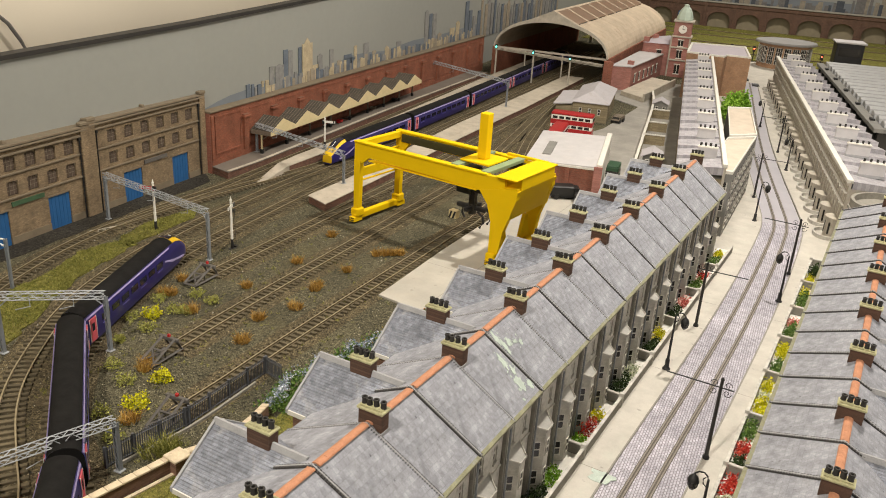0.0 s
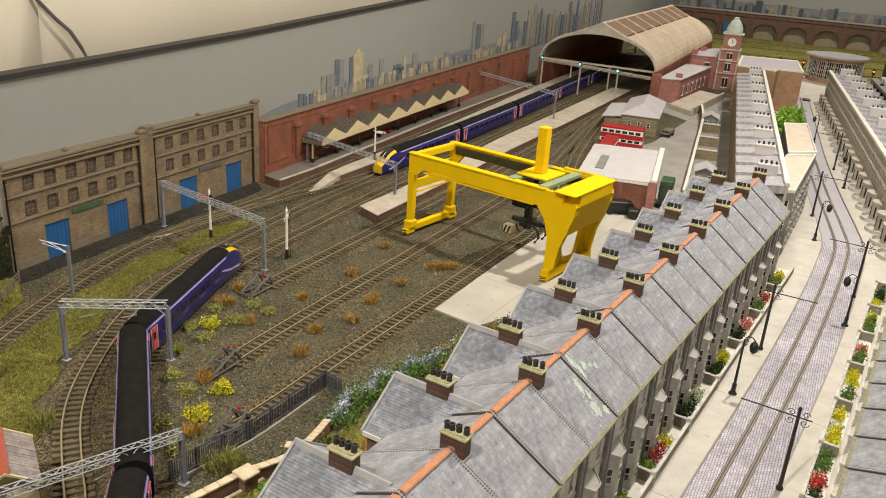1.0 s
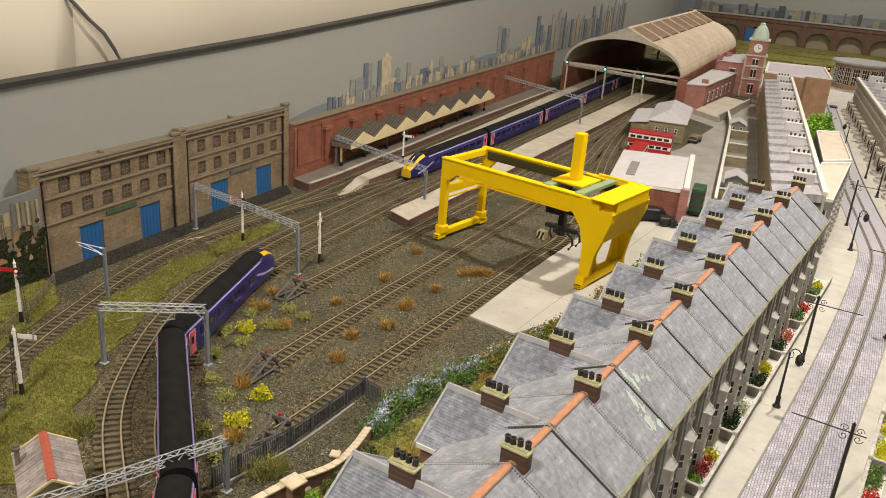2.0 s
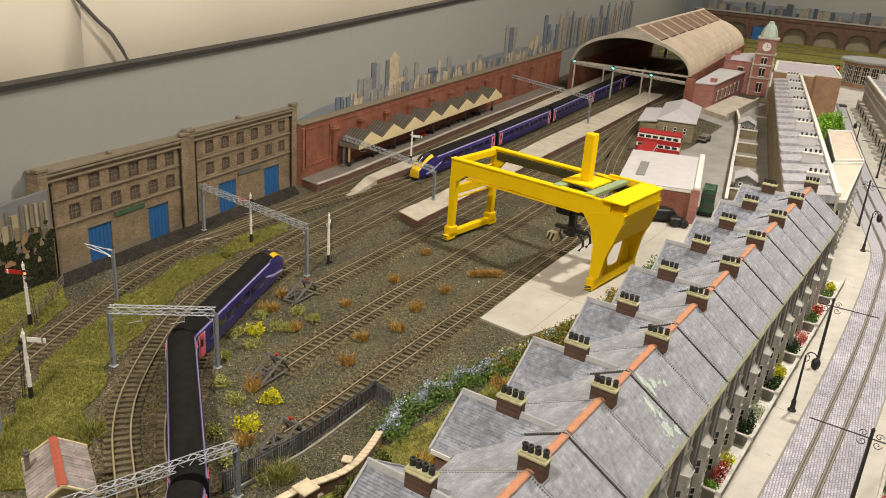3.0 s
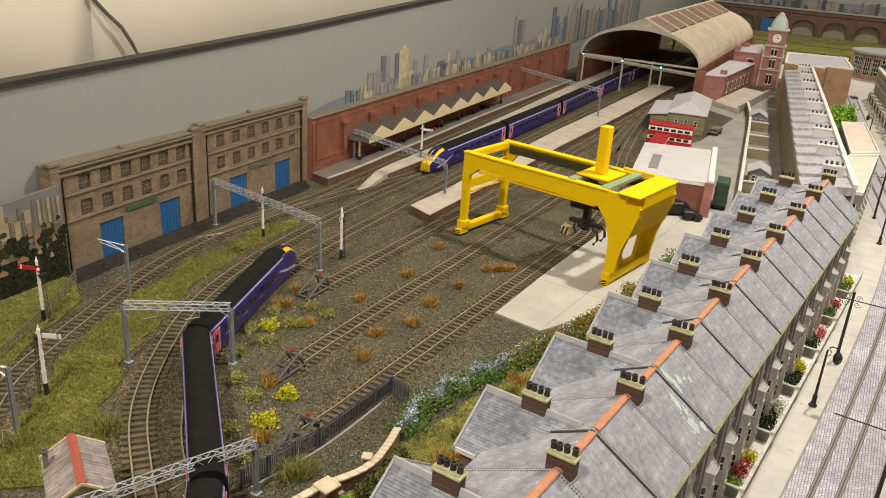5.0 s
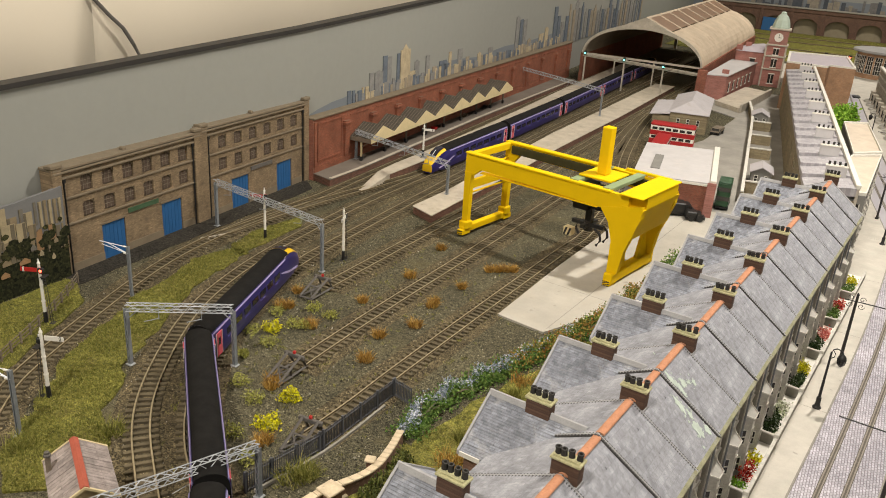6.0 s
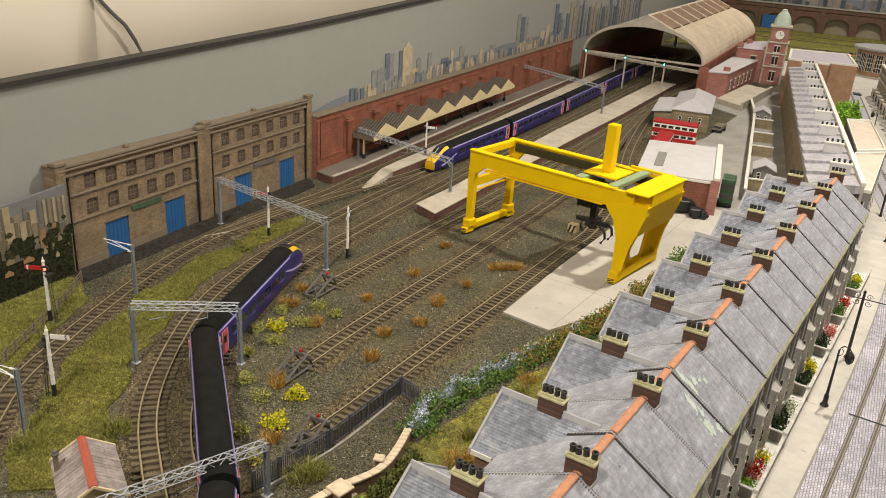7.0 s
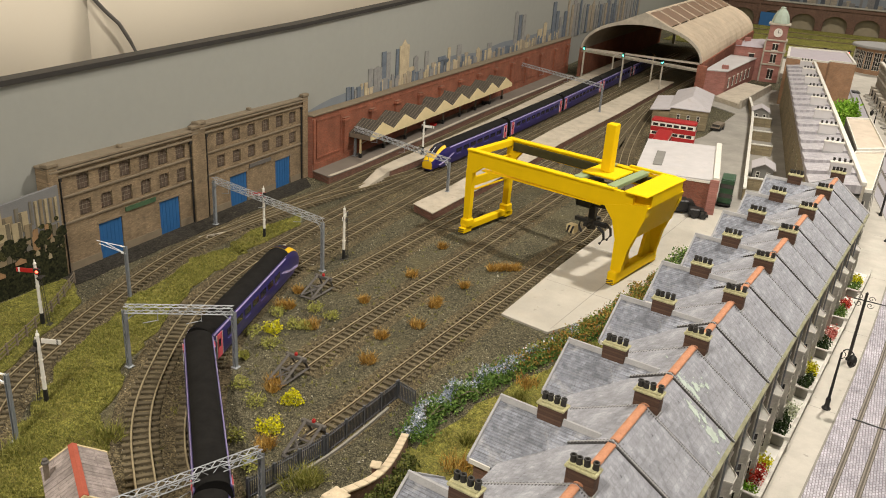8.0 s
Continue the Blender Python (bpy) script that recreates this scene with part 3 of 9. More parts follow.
# ---------------------------------------------------------------- the board, its ground and the hall round it
GROUND = Geo().box(-1.05, 0.02, -0.06, 1.2, 5.8, 0.0)
solid("ground", GROUND, M["gravel"], "dark grey gravel scenic ground of the model layout", "ground", kind="structure")
FLOOR_Z = -1.0
solid("floor", Geo().box(-3.5, -3.0, FLOOR_Z - 0.1, 4.0, 8.0, FLOOR_Z), M["hall_floor"], "plain dark timber hall floor under the layout", "floor", kind="structure")
solid("ceiling", Geo().box(-3.5, -3.0, 2.6, 4.0, 8.0, 2.7), M["hall_wall"], "plain pale hall ceiling", "ceiling", kind="structure")
solid("wall_east", Geo().box(4.0, -3.0, FLOOR_Z, 4.1, 8.0, 2.6), M["hall_wall"], "plain pale hall wall", "wall", kind="structure")
solid("wall_west", Geo().box(-3.6, -3.0, FLOOR_Z, -3.5, 8.0, 2.6), M["hall_wall"], "plain pale hall wall", "wall", kind="structure")
solid("wall_south", Geo().box(-3.5, -3.1, FLOOR_Z, 4.0, -3.0, 2.6), M["hall_wall"], "plain pale hall wall", "wall", kind="structure")
solid("wall_north", Geo().box(-3.5, 8.0, FLOOR_Z, 4.0, 8.1, 2.6), M["hall_wall"], "plain pale hall wall", "wall", kind="structure")
edge = Geo()
edge.box(-1.07, 0.0, -0.16, 1.22, 0.018, 0.004)
edge.box(1.202, 0.0, -0.16, 1.22, 5.8, 0.004)
solid("trim", edge, M["board_edge"], "plywood facing of the layout's baseboard", "trim", kind="structure")


# ---------------------------------------------------------------- tracks
GAUGE = 0.0165
sleeper_mesh = Geo().box(-0.0165, -0.0022, 0.0003, 0.0165, 0.0021, 0.0033, 0.0004).mesh("sleeper")
sleeper_mesh.materials.append(M["sleeper"])


def railway(pts, label, bed=True, first=0.0, last=99.0):
    """A track: ballast bed, two rails and its sleepers; sleepers within a stretch of the plan are pieces of their own."""
    line = smooth_line(pts, 0.0098)
    t = thing("railway_track", label, "track", kind="structure")
    if bed:
        part("ballast", strip(Geo(), line, [(-0.029, 0.0), (0.029, 0.0), (0.021, 0.0006), (-0.021, 0.0006)]), M["ballast"], t)
    for side in (-1, 1):
        o = side * GAUGE / 2
        part("rail", strip(Geo(), line, [(o - 0.0011, 0.0024), (o + 0.0011, 0.0024), (o + 0.0011, 0.0029), (o + 0.0004, 0.0032), (o + 0.0006, 0.0052), (o - 0.0006, 0.0052), (o - 0.0004, 0.0032), (o - 0.0011, 0.0029)]), M["rail"], t)
        part("rail_head", strip(Geo(), line, [(o - 0.00075, 0.0052), (o + 0.00075, 0.0052), (o + 0.00075, 0.0057), (o - 0.00075, 0.0057)]), M["rail_top"], t, "worn bright rail head")
    rest, count = Geo(), 0
    for i, p in enumerate(line):
        d = heading(line, i)
        m = pose(p.x, p.y, random.uniform(-0.0002, 0.0001), 0, 0, math.degrees(math.atan2(-d.x, d.y)) + random.uniform(-1.5, 1.5))
        if first <= p.y <= last and count < 240:
            count += 1
            ob = part("sleeper", sleeper_mesh, M["sleeper"], t)
            ob.matrix_basis = m
        else:
            rest.join(Geo().box(-0.0152, -0.0019, 0.0003, 0.0152, 0.0019, 0.0033), m)
    if rest.v:
        tagged(part("far_sleepers", rest, M["sleeper"], t), kind="stuff")
    return t


railway(T1, "curved siding track with rusty rails on brown ballast", first=0.7, last=2.2)
railway(T2, "outer main line track curving through the yard", first=0.78, last=2.2)
railway(T3, "inner main line track curving through the yard", first=0.78, last=2.2)
railway(S1, "straight siding ending at a timber buffer stop", first=1.0, last=2.4)
railway(S2, "straight siding under the yellow crane", first=1.0, last=2.4)
railway(S3, "straight siding beside the concrete apron", first=0.9, last=2.4)
railway(XO, "crossover track joining two running lines", bed=False, first=1.0, last=2.2)


# ---------------------------------------------------------------- platforms
def platform(name, outline, z, label, surface="platform"):
    t = thing(name, label, "platform", kind="structure")
    part("wall", Geo().prism(outline, 0.0, z - 0.0016), M["platform_wall"], t, "dark red brick platform wall")
    c = [sum(q[0] for q in outline) / len(outline), sum(q[1] for q in outline) / len(outline)]
    wider = [(x + 0.0012 * (1 if x > c[0] else -1), y + 0.0012 * (1 if y > c[1] else -1)) for x, y in outline]
    part("surface", Geo().prism(wider, z - 0.0016, z), M[surface], t, "worn platform paving")
    return t


platform("platform", [(-0.463, 1.550), (-0.458, 1.93), (-0.461, 2.14), (-0.457, 2.36), (-0.453, 2.57), (-0.455, 3.15), (-0.517, 3.15), (-0.519, 2.58), (-0.523, 2.25), (-0.515, 1.94), (-0.507, 1.70), (-0.5116, 1.573)], 0.0145, "long pale station platform with brick sides")
isl = platform("island_platform", [(-0.645, 1.705), (-0.642, 1.832), (-0.632, 1.935), (-0.628, 2.09), (-0.631, 2.40), (-0.640, 2.62), (-0.652, 3.6), (-0.735, 3.6), (-0.716, 2.84), (-0.700, 2.55), (-0.682, 2.20), (-0.674, 1.91), (-0.6745, 1.777), (-0.670, 1.7055)], 0.0145, "pale island platform with a ramp at its end")
ramp_g = Geo().add([(-0.640, 1.603, 0.002), (-0.6554, 1.614, 0.002), (-0.6438, 1.7038, 0.0145), (-0.6712, 1.7043, 0.0145), (-0.640, 1.603, 0.0), (-0.6554, 1.614, 0.0), (-0.6438, 1.7038, 0.0), (-0.6712, 1.7043, 0.0)],
                   [(0, 2, 3, 1), (0, 4, 6, 2), (1, 3, 7, 5), (0, 1, 5, 4), (2, 6, 7, 3)])
part("ramp", ramp_g, M["platform"], isl, "sloping platform end")
platform("bay_platform", [(-0.7105, 1.600), (-0.7075, 1.70), (-0.714, 1.84), (-0.719, 1.99), (-0.732, 2.28), (-0.740, 2.67), (-0.746, 3.0), (-0.83, 3.0), (-0.790, 2.2), (-0.758, 1.613)], 0.0145, "dark bay platform along the brick wall", "bay_surface")
edge_l = smooth_line([(-0.7125, 1.605), (-0.7105, 1.70), (-0.717, 1.84), (-0.722, 1.99), (-0.735, 2.28), (-0.743, 2.67), (-0.749, 3.0)], 0.03)
solid("platform_edge", strip(Geo(), edge_l, [(-0.0040, 0.0146), (0.0030, 0.0146), (0.0030, 0.0152), (-0.0040, 0.0152)]), M["platform"], "pale worn edging stones of the bay platform", "trim", kind="structure")

# ---------------------------------------------------------------- surfaces
solid("apron", Geo().prism([(-0.219, 1.302), (-0.150, 1.290), (-0.05, 1.50), (0.03, 1.75), (0.03, 1.93), (-0.20, 1.93), (-0.205, 1.66), (-0.214, 1.50)], -0.002, 0.0030), M["concrete"], "pale concrete apron beside the sidings", "pavement", kind="structure")
joint = Geo()
for a, b in (((-0.214, 1.44), (-0.085, 1.425)), ((-0.208, 1.60), (0.0, 1.58)), ((-0.15, 1.30), (-0.10, 1.92))):
    a, b = Vector((*a, 0.0031)), Vector((*b, 0.0031))
    r = (b - a).normalized().cross(Vector((0, 0, 1))) * 0.0006
    joint.add([a - r, a + r, b + r, b - r], [(0, 1, 2, 3)])
solid("apron_joints", joint, M["yard"], "dirt-filled joints between concrete bays", "pavement", kind="structure")
solid("yard", Geo().prism([(-0.27, 1.93), (0.10, 1.93), (0.02, 2.6), (-0.11, 3.35), (-0.33, 3.35), (-0.33, 2.95), (-0.20, 2.85), (-0.215, 2.5), (-0.27, 2.3)], -0.002, 0.0026), M["yard"], "plain grey yard surface behind the depot", "pavement", kind="structure")

# the street slab, its setts and its pavements
tram_line = smooth_line(TRAM, 0.02)
solid("street_base", Geo().prism([(0.05, 0.3), (1.19, 0.3), (1.19, 3.55), (-0.02, 3.55), (0.06, 2.6), (0.10, 2.0), (0.108, 1.2)], 0.0004, 0.0155), M["paving"], "raised base of the street and its houses", "ground", kind="structure")
near_t = [p for p in tram_line if p.y < 1.93]
far_t = [p for p in tram_line if p.y > 1.90]
solid("road", strip(Geo(), near_t, [(-0.031, 0.015), (0.036, 0.015), (0.036, 0.0172), (-0.031, 0.0172)]), M["setts"], "grey granite sett carriageway with tram rails", "road", kind="structure")
solid("road_far", strip(Geo(), far_t, [(-0.034, 0.015), (0.034, 0.015), (0.034, 0.0174), (-0.034, 0.0174)]), M["pave_blue"], "smooth blue-grey carriageway with tram rails", "road", kind="structure")
solid("pavement", strip(Geo(), tram_line, [(-0.105, 0.0154), (-0.031, 0.0154), (-0.031, 0.0184), (-0.105, 0.0184)]), M["paving"], "cream pavement slabs along the terrace", "pavement", kind="structure")
solid("pavement", strip(Geo(), tram_line, [(0.036, 0.0154), (0.09, 0.0154), (0.09, 0.0184), (0.036, 0.0184)]), M["paving"], "cream pavement slabs along the far kerb", "pavement", kind="structure")
slabs = Geo()
for i in range(3, len(tram_line) - 1, 11):
    p, d = tram_line[i], heading(tram_line, i)
    r = Vector((d.y, -d.x, 0))
    for o0, o1 in ((-0.066, -0.032), (0.037, 0.062)):
        a, b = p + r * o0, p + r * o1
        slabs.add([(q.x, q.y, 0.01855) for q in (a - d * 0.0004, b - d * 0.0004, b + d * 0.0004, a + d * 0.0004)], [(0, 1, 2, 3)])
solid("pavement_joints", slabs, M["stone_wall"], "dark joints across the pavement", "pavement", kind="structure")
kerb = thing("kerb", "pale kerb stones edging the carriageway", "kerb", kind="structure")
for o in (-0.0315, 0.0365):
    part("kerb_line", strip(Geo(), tram_line, [(o - 0.0009, 0.016), (o + 0.0009, 0.016), (o + 0.0009, 0.0187), (o - 0.0009, 0.0187)]), M["stone_wall"], kerb)
tram = thing("tram_track", "grooved tram rails set into the street", "track", kind="structure")
for side in (-1, 1):
    o = side * 0.0105
    part("groove_bed", strip(Geo(), tram_line, [(o - 0.0027, 0.0165), (o + 0.0027, 0.0165), (o + 0.0027, 0.0177), (o - 0.0027, 0.0177)]), M["tram_bed"], tram, "grimy rail bed")
    for k in (-0.0014, 0.0014):
        part("tram_rail", strip(Geo(), tram_line, [(o + k - 0.0006, 0.0177), (o + k + 0.0006, 0.0177), (o + k + 0.0006, 0.0182), (o + k - 0.0006, 0.0182)]), M["tram_steel"], tram)

# ---------------------------------------------------------------- backdrop boards behind the wall
board = pose(-0.775, 1.6, 0, 0, 0, math.degrees(math.atan(0.055)))
bd = thing("backdrop", "printed grey sky and city skyline backdrop board", "backdrop", kind="structure", m=board)
top = lambda y: 0.278 + 0.041 * (y - 1.6)
bn = thing("backdrop_near", "printed sky, town and woods on the near backdrop board", "backdrop", kind="structure", m=pose(-0.775, 1.6, 0))
for ob_, y0_, y1_ in ((bd, 0.0, 4.2), (bn, -1.5, 0.0)):
    za, zb = top(1.6 + y0_), top(1.6 + y1_)
    part("sky_panel", Geo().prism([(y0_, -0.02), (y1_, -0.02), (y1_, zb), (y0_, za)], -0.012, 0.0, "x"), M["sky_print"], ob_)
    part("batten", Geo().prism([(y0_, za - 0.0005), (y1_, zb - 0.0005), (y1_, zb + 0.0062), (y0_, za + 0.0062)], -0.016, 0.006, "x"), M["black_strip"], ob_, "black batten along the top edge")
hill = [(-0.06, 0.05), (-0.06, 0.112), (0.02, 0.122), (0.06, 0.129), (0.10, 0.134), (0.16, 0.137), (0.22, 0.140), (0.26, 0.147), (0.32, 0.143), (0.5, 0.137), (0.6, 0.152), (0.68, 0.150), (0.8, 0.142), (1.0, 0.150), (1.2, 0.146), (1.6, 0.150), (1.6, 0.05)]
part("hills", Geo().prism(hill, 0.0004, 0.0009, "x"), M["haze_print"], bd, "printed blue-grey hills")
skyline = random.Random(11)


def tower(y, w, z, mat, z0=0.10, crown=0.0, depth=0.0016, parent=None):
    g = Geo().box(0.0009, y - w / 2, z0, 0.0009 + depth, y + w / 2, z)
    if crown:
        g.prism([(y - w * 0.3, z), (y + w * 0.3, z), (y, z + crown)], 0.0009, 0.0009 + depth, "x")
    part("printed_block", g, M[mat], parent or bd)


for y, w, z, mat, crown in ((0.247, 0.016, 0.1715, "print_grey", 0), (0.278, 0.034, 0.1700, "print_grey", 0.003), (0.303, 0.018, 0.200, "print_blue", 0), (0.322, 0.018, 0.197, "print_grey", 0), (0.362, 0.012, 0.199, "print_blue", 0),
                            (0.394, 0.044, 0.204, "print_cream", 0.012), (0.432, 0.030, 0.152, "print_cream", 0), (0.452, 0.022, 0.171, "print_grey", 0.004), (0.506, 0.018, 0.179, "print_grey", 0), (0.545, 0.020, 0.148, "print_buff", 0),
                            (0.590, 0.040, 0.157, "print_blue", 0), (0.630, 0.014, 0.174, "print_cream", 0), (0.600, 0.060, 0.148, "print_blue", 0), (0.690, 0.026, 0.175, "print_grey", 0), (0.738, 0.020, 0.150, "print_buff", 0), (0.815, 0.022, 0.150, "print_cream", 0.004),
                            (0.893, 0.030, 0.158, "print_grey", 0), (1.090, 0.026, 0.225, "print_grey", 0.004), (1.122, 0.022, 0.216, "print_blue", 0), (1.155, 0.028, 0.214, "print_grey", 0), (1.20, 0.03, 0.150, "print_buff", 0.004), (1.31, 0.04, 0.158, "print_cream", 0), (1.36, 0.03, 0.172, "print_cream", 0.004)):
    tower(y, w, z, mat, crown=crown)
for k in range(120):
    y = 0.16 + k * 0.0115 + skyline.uniform(-0.006, 0.006)
    tower(y, skyline.uniform(0.006, 0.017), 0.128 + skyline.uniform(0.0, 0.016) + (0.004 if y < 0.7 else 0), skyline.choice(["print_grey", "print_buff", "print_cream", "print_blue", "print_cream"]), depth=skyline.uniform(0.002, 0.003))
for k in range(34):
    y = 1.45 + k * 0.038 + skyline.uniform(-0.012, 0.012)
    tower(y, skyline.uniform(0.014, 0.034), skyline.uniform(0.17, 0.24), skyline.choice(["print_grey", "print_blue", "print_buff", "print_grey"]), crown=skyline.choice([0, 0, 0.014]), depth=skyline.uniform(0.0022, 0.0034))
# the town and woods printed at the board's near end
bt = thing("backdrop_town", "low printed board of a town above dark woods", "backdrop", kind="structure", m=pose(-0.746, 1.6, 0))
part("printed_ridge", Geo().prism([(-0.9, -0.02), (-0.535, -0.02), (-0.535, 0.1270), (-0.555, 0.1245), (-0.575, 0.1235), (-0.600, 0.1210), (-0.622, 0.1205), (-0.66, 0.117), (-0.74, 0.120), (-0.9, 0.116)], -0.004, 0.0006, "x"), M["ridge_print"], bt, "printed distant ridge")
# slab blocks in rows, each with darker flank, then the streets and the woods before them
for y, w, z0, z, mat in ((-0.700, 0.020, 0.07, 0.112, "town_buff"), (-0.670, 0.016, 0.07, 0.118, "town_cream"), (-0.642, 0.014, 0.07, 0.108, "town_buff"), (-0.6220, 0.013, 0.085, 0.1185, "town_cream"), (-0.6085, 0.013, 0.085, 0.1045, "town_buff"),
                         (-0.5955, 0.006, 0.085, 0.1120, "town_grey"), (-0.5870, 0.012, 0.080, 0.1055, "town_cream"), (-0.5760, 0.004, 0.085, 0.1160, "town_grey"), (-0.5690, 0.0050, 0.080, 0.1145, "town_cream"), (-0.5622, 0.0050, 0.080, 0.1150, "town_buff"),
                         (-0.5552, 0.0052, 0.080, 0.1140, "town_cream"), (-0.5480, 0.0050, 0.080, 0.1135, "town_buff"), (-0.5410, 0.0050, 0.080, 0.1130, "town_cream")):
    tower(y, w, z, mat, z0=z0, depth=0.0003, parent=bt)
    tower(y - w * 0.34, w * 0.3, z - 0.0006, "town_flank", z0=z0, depth=0.0005, parent=bt)
for y, w, z0, z, mat in ((-0.6150, 0.018, 0.066, 0.0965, "town_cream"), (-0.5980, 0.013, 0.066, 0.0940, "town_cream"), (-0.632, 0.012, 0.066, 0.0900, "town_buff"), (-0.583, 0.010, 0.070, 0.0880, "town_buff"), (-0.660, 0.020, 0.06, 0.0980, "town_cream"), (-0.690, 0.018, 0.06, 0.0930, "town_buff")):
    tower(y, w, z, mat, z0=z0, depth=0.0008, parent=bt)
    tower(y + w * 0.30, w * 0.3, z - 0.0006, "town_flank", z0=z0, depth=0.0010, parent=bt)
for k in range(60):
    y = -0.74 + k * 0.0034 + skyline.uniform(-0.003, 0.003)
    tower(y, skyline.uniform(0.002, 0.006), skyline.uniform(0.066, 0.081), skyline.choice(["town_buff", "town_grey", "town_flank", "town_orange", "town_flank"]), z0=0.045, depth=skyline.uniform(0.0004, 0.0011), parent=bt)


def crowns(z_low, z_high, count, r0, r1, x, mat):
    """A bank of printed tree crowns with an uneven leafy edge."""
    for _ in range(count):
        y, z, r = skyline.uniform(-0.80, -0.535), skyline.uniform(z_low, z_high), skyline.uniform(r0, r1)
        n = 15
        edge = [(y + r * (1 + skyline.uniform(-0.22, 0.22)) * math.cos(2 * math.pi * k / n), z + 0.8 * r * (1 + skyline.uniform(-0.22, 0.22)) * math.sin(2 * math.pi * k / n)) for k in range(n)]
        part("printed_crown", Geo().prism(edge, x, x + 0.0002 + skyline.uniform(0, 0.0003), "x"), M[mat], bt)


crowns(0.066, 0.086, 46, 0.0030, 0.0065, 0.0013, "print_crowns")
part("printed_woods", Geo().prism([(-0.9, -0.02), (-0.535, -0.02), (-0.535, 0.062), (-0.56, 0.064), (-0.60, 0.060), (-0.64, 0.066), (-0.70, 0.062), (-0.9, 0.064)], 0.0008, 0.0016, "x"), M["print_trees"], bt, "printed dark woods")
crowns(0.020, 0.070, 70, 0.0045, 0.0100, 0.0019, "print_trees")
crowns(0.040, 0.072, 26, 0.0030, 0.0060, 0.0025, "print_crowns")
for y, z, w, mat in ((-0.600, 0.043, 0.0075, "town_orange"), (-0.5755, 0.0465, 0.0028, "town_cream"), (-0.5590, 0.0370, 0.0026, "town_cream"), (-0.625, 0.048, 0.005, "town_buff"), (-0.628, 0.033, 0.006, "town_orange"), (-0.5860, 0.0570, 0.004, "town_grey"), (-0.66, 0.040, 0.006, "town_orange"), (-0.553, 0.058, 0.003, "town_buff")):
    part("printed_house", Geo().prism([(y - w, z - 0.003), (y + w, z - 0.003), (y + w, z + 0.001), (y, z + 0.0055), (y - w, z + 0.001)], 0.0030, 0.0033, "x"), M[mat], bt)

# the far end of the room: a second printed board behind the viaduct
fb = thing("backdrop_end", "printed dusk city backdrop behind the viaduct", "backdrop", kind="structure", m=pose(0, 5.74, 0))
part("sky_panel", Geo().box(-1.05, 0.0, -0.05, 1.3, 0.012, 0.50), M["sky_print"], fb)
part("printed_woods", Geo().box(-1.05, -0.0008, 0.0, 1.3, 0.0, 0.185), M["haze_print"], fb, "printed hazy town")
for k in range(90):
    x = -0.9 + k * 0.0235 + skyline.uniform(-0.008, 0.008)
    w, z = skyline.uniform(0.012, 0.04), skyline.uniform(0.14, 0.205) + (0.05 if 0.36 < x < 0.62 else 0)
    part("printed_block", Geo().box(x - w / 2, -0.0012 - skyline.uniform(0.0, 0.002), 0.1, x + w / 2, -0.0008, z), M[skyline.choice(["end_grey", "end_blue", "end_buff", "end_grey"])], fb)

# white cloth hung behind the boards, with its folds and a cable
dr_t = thing("drape", "creased off-white cloth hung behind the backdrop", "curtain")
rws = 10
for c0, c1 in ((0, 52), (52, 104), (104, 150)):
    cl = Geo()
    for i in range(c0, c1 + 1):
        y = -1.0 + i * 0.045
        for j in range(rws):
            z = 0.05 + j * 0.28
            x = -1.02 - 0.055 * (y - 1.6) + 0.012 * math.sin(y * 5.1) + 0.007 * math.sin(y * 12.7 + z * 2) + 0.03 * math.exp(-((y - 1.30 - 0.25 * (z - 0.3)) / 0.03) ** 2)
            cl.v.append((x, y, z))
    for i in range(c1 - c0):
        for j in range(rws - 1):
            a = i * rws + j
            cl.f.append((a, a + rws, a + rws + 1, a + 1))
    sol = part("cloth_panel", cl, M["cloth"], dr_t, smooth=True).modifiers.new("thick", "SOLIDIFY")
    sol.thickness = 0.002
solid("cable", Geo().tube([(-0.985, 1.262, 0.395), (-0.985, 1.3375, 0.3224), (-0.985, 1.3612, 0.2981), (-0.985, 1.3886, 0.2743), (-0.985, 1.4072, 0.2466), (-0.982, 1.4193, 0.2204), (-0.978, 1.424, 0.19)], 0.0034, 8), M["cable"], "grey power cable hanging against the cloth", "cable", smooth=True)

# ---------------------------------------------------------------- warehouse fronts along the backdrop
def arch_window(parent, y, z, w, h, x, mat="win_wood"):
    """A round-headed window in a deep reveal, with glazing bars."""
    n = 6
    head = [(y + w / 2 * math.cos(math.pi * k / n), z + h - w * 0.28 + w * 0.28 * math.sin(math.pi * k / n)) for k in range(n + 1)]
    win = part("window", Geo().prism([(y - w / 2, z), (y + w / 2, z)] + head, x - 0.0006, x + 0.0006, "x"), M[mat], parent, "dark arched window")
    bars = Geo()
    for k in (-0.18, 0.18):
        bars.box(x + 0.0006, y + w * k - 0.0003, z, x + 0.0012, y + w * k + 0.0003, z + h * 0.95)
    for k in (0.33, 0.62):
        bars.box(x + 0.0006, y - w / 2, z + h * k - 0.0003, x + 0.0012, y + w / 2, z + h * k + 0.0003)
    part("glazing_bar", bars, M["wood"], win)
    rim = Geo()
    outer = [(y + (w / 2 + 0.0018) * math.cos(math.pi * k / n), z + h - w * 0.28 + (w * 0.28 + 0.0022) * math.sin(math.pi * k / n)) for k in range(n + 1)]
    for a, b, c, d in zip(head, head[1:], outer[1:], outer):
        rim.prism([a, b, c, d], x, x + 0.0022, "x")
    part("arch_head", rim, M["wh_stone"], win)
    part("sill", Geo().box(x, y - w / 2 - 0.001, z - 0.0018, x + 0.0028, y + w / 2 + 0.001, z), M["wh_stone"], win)


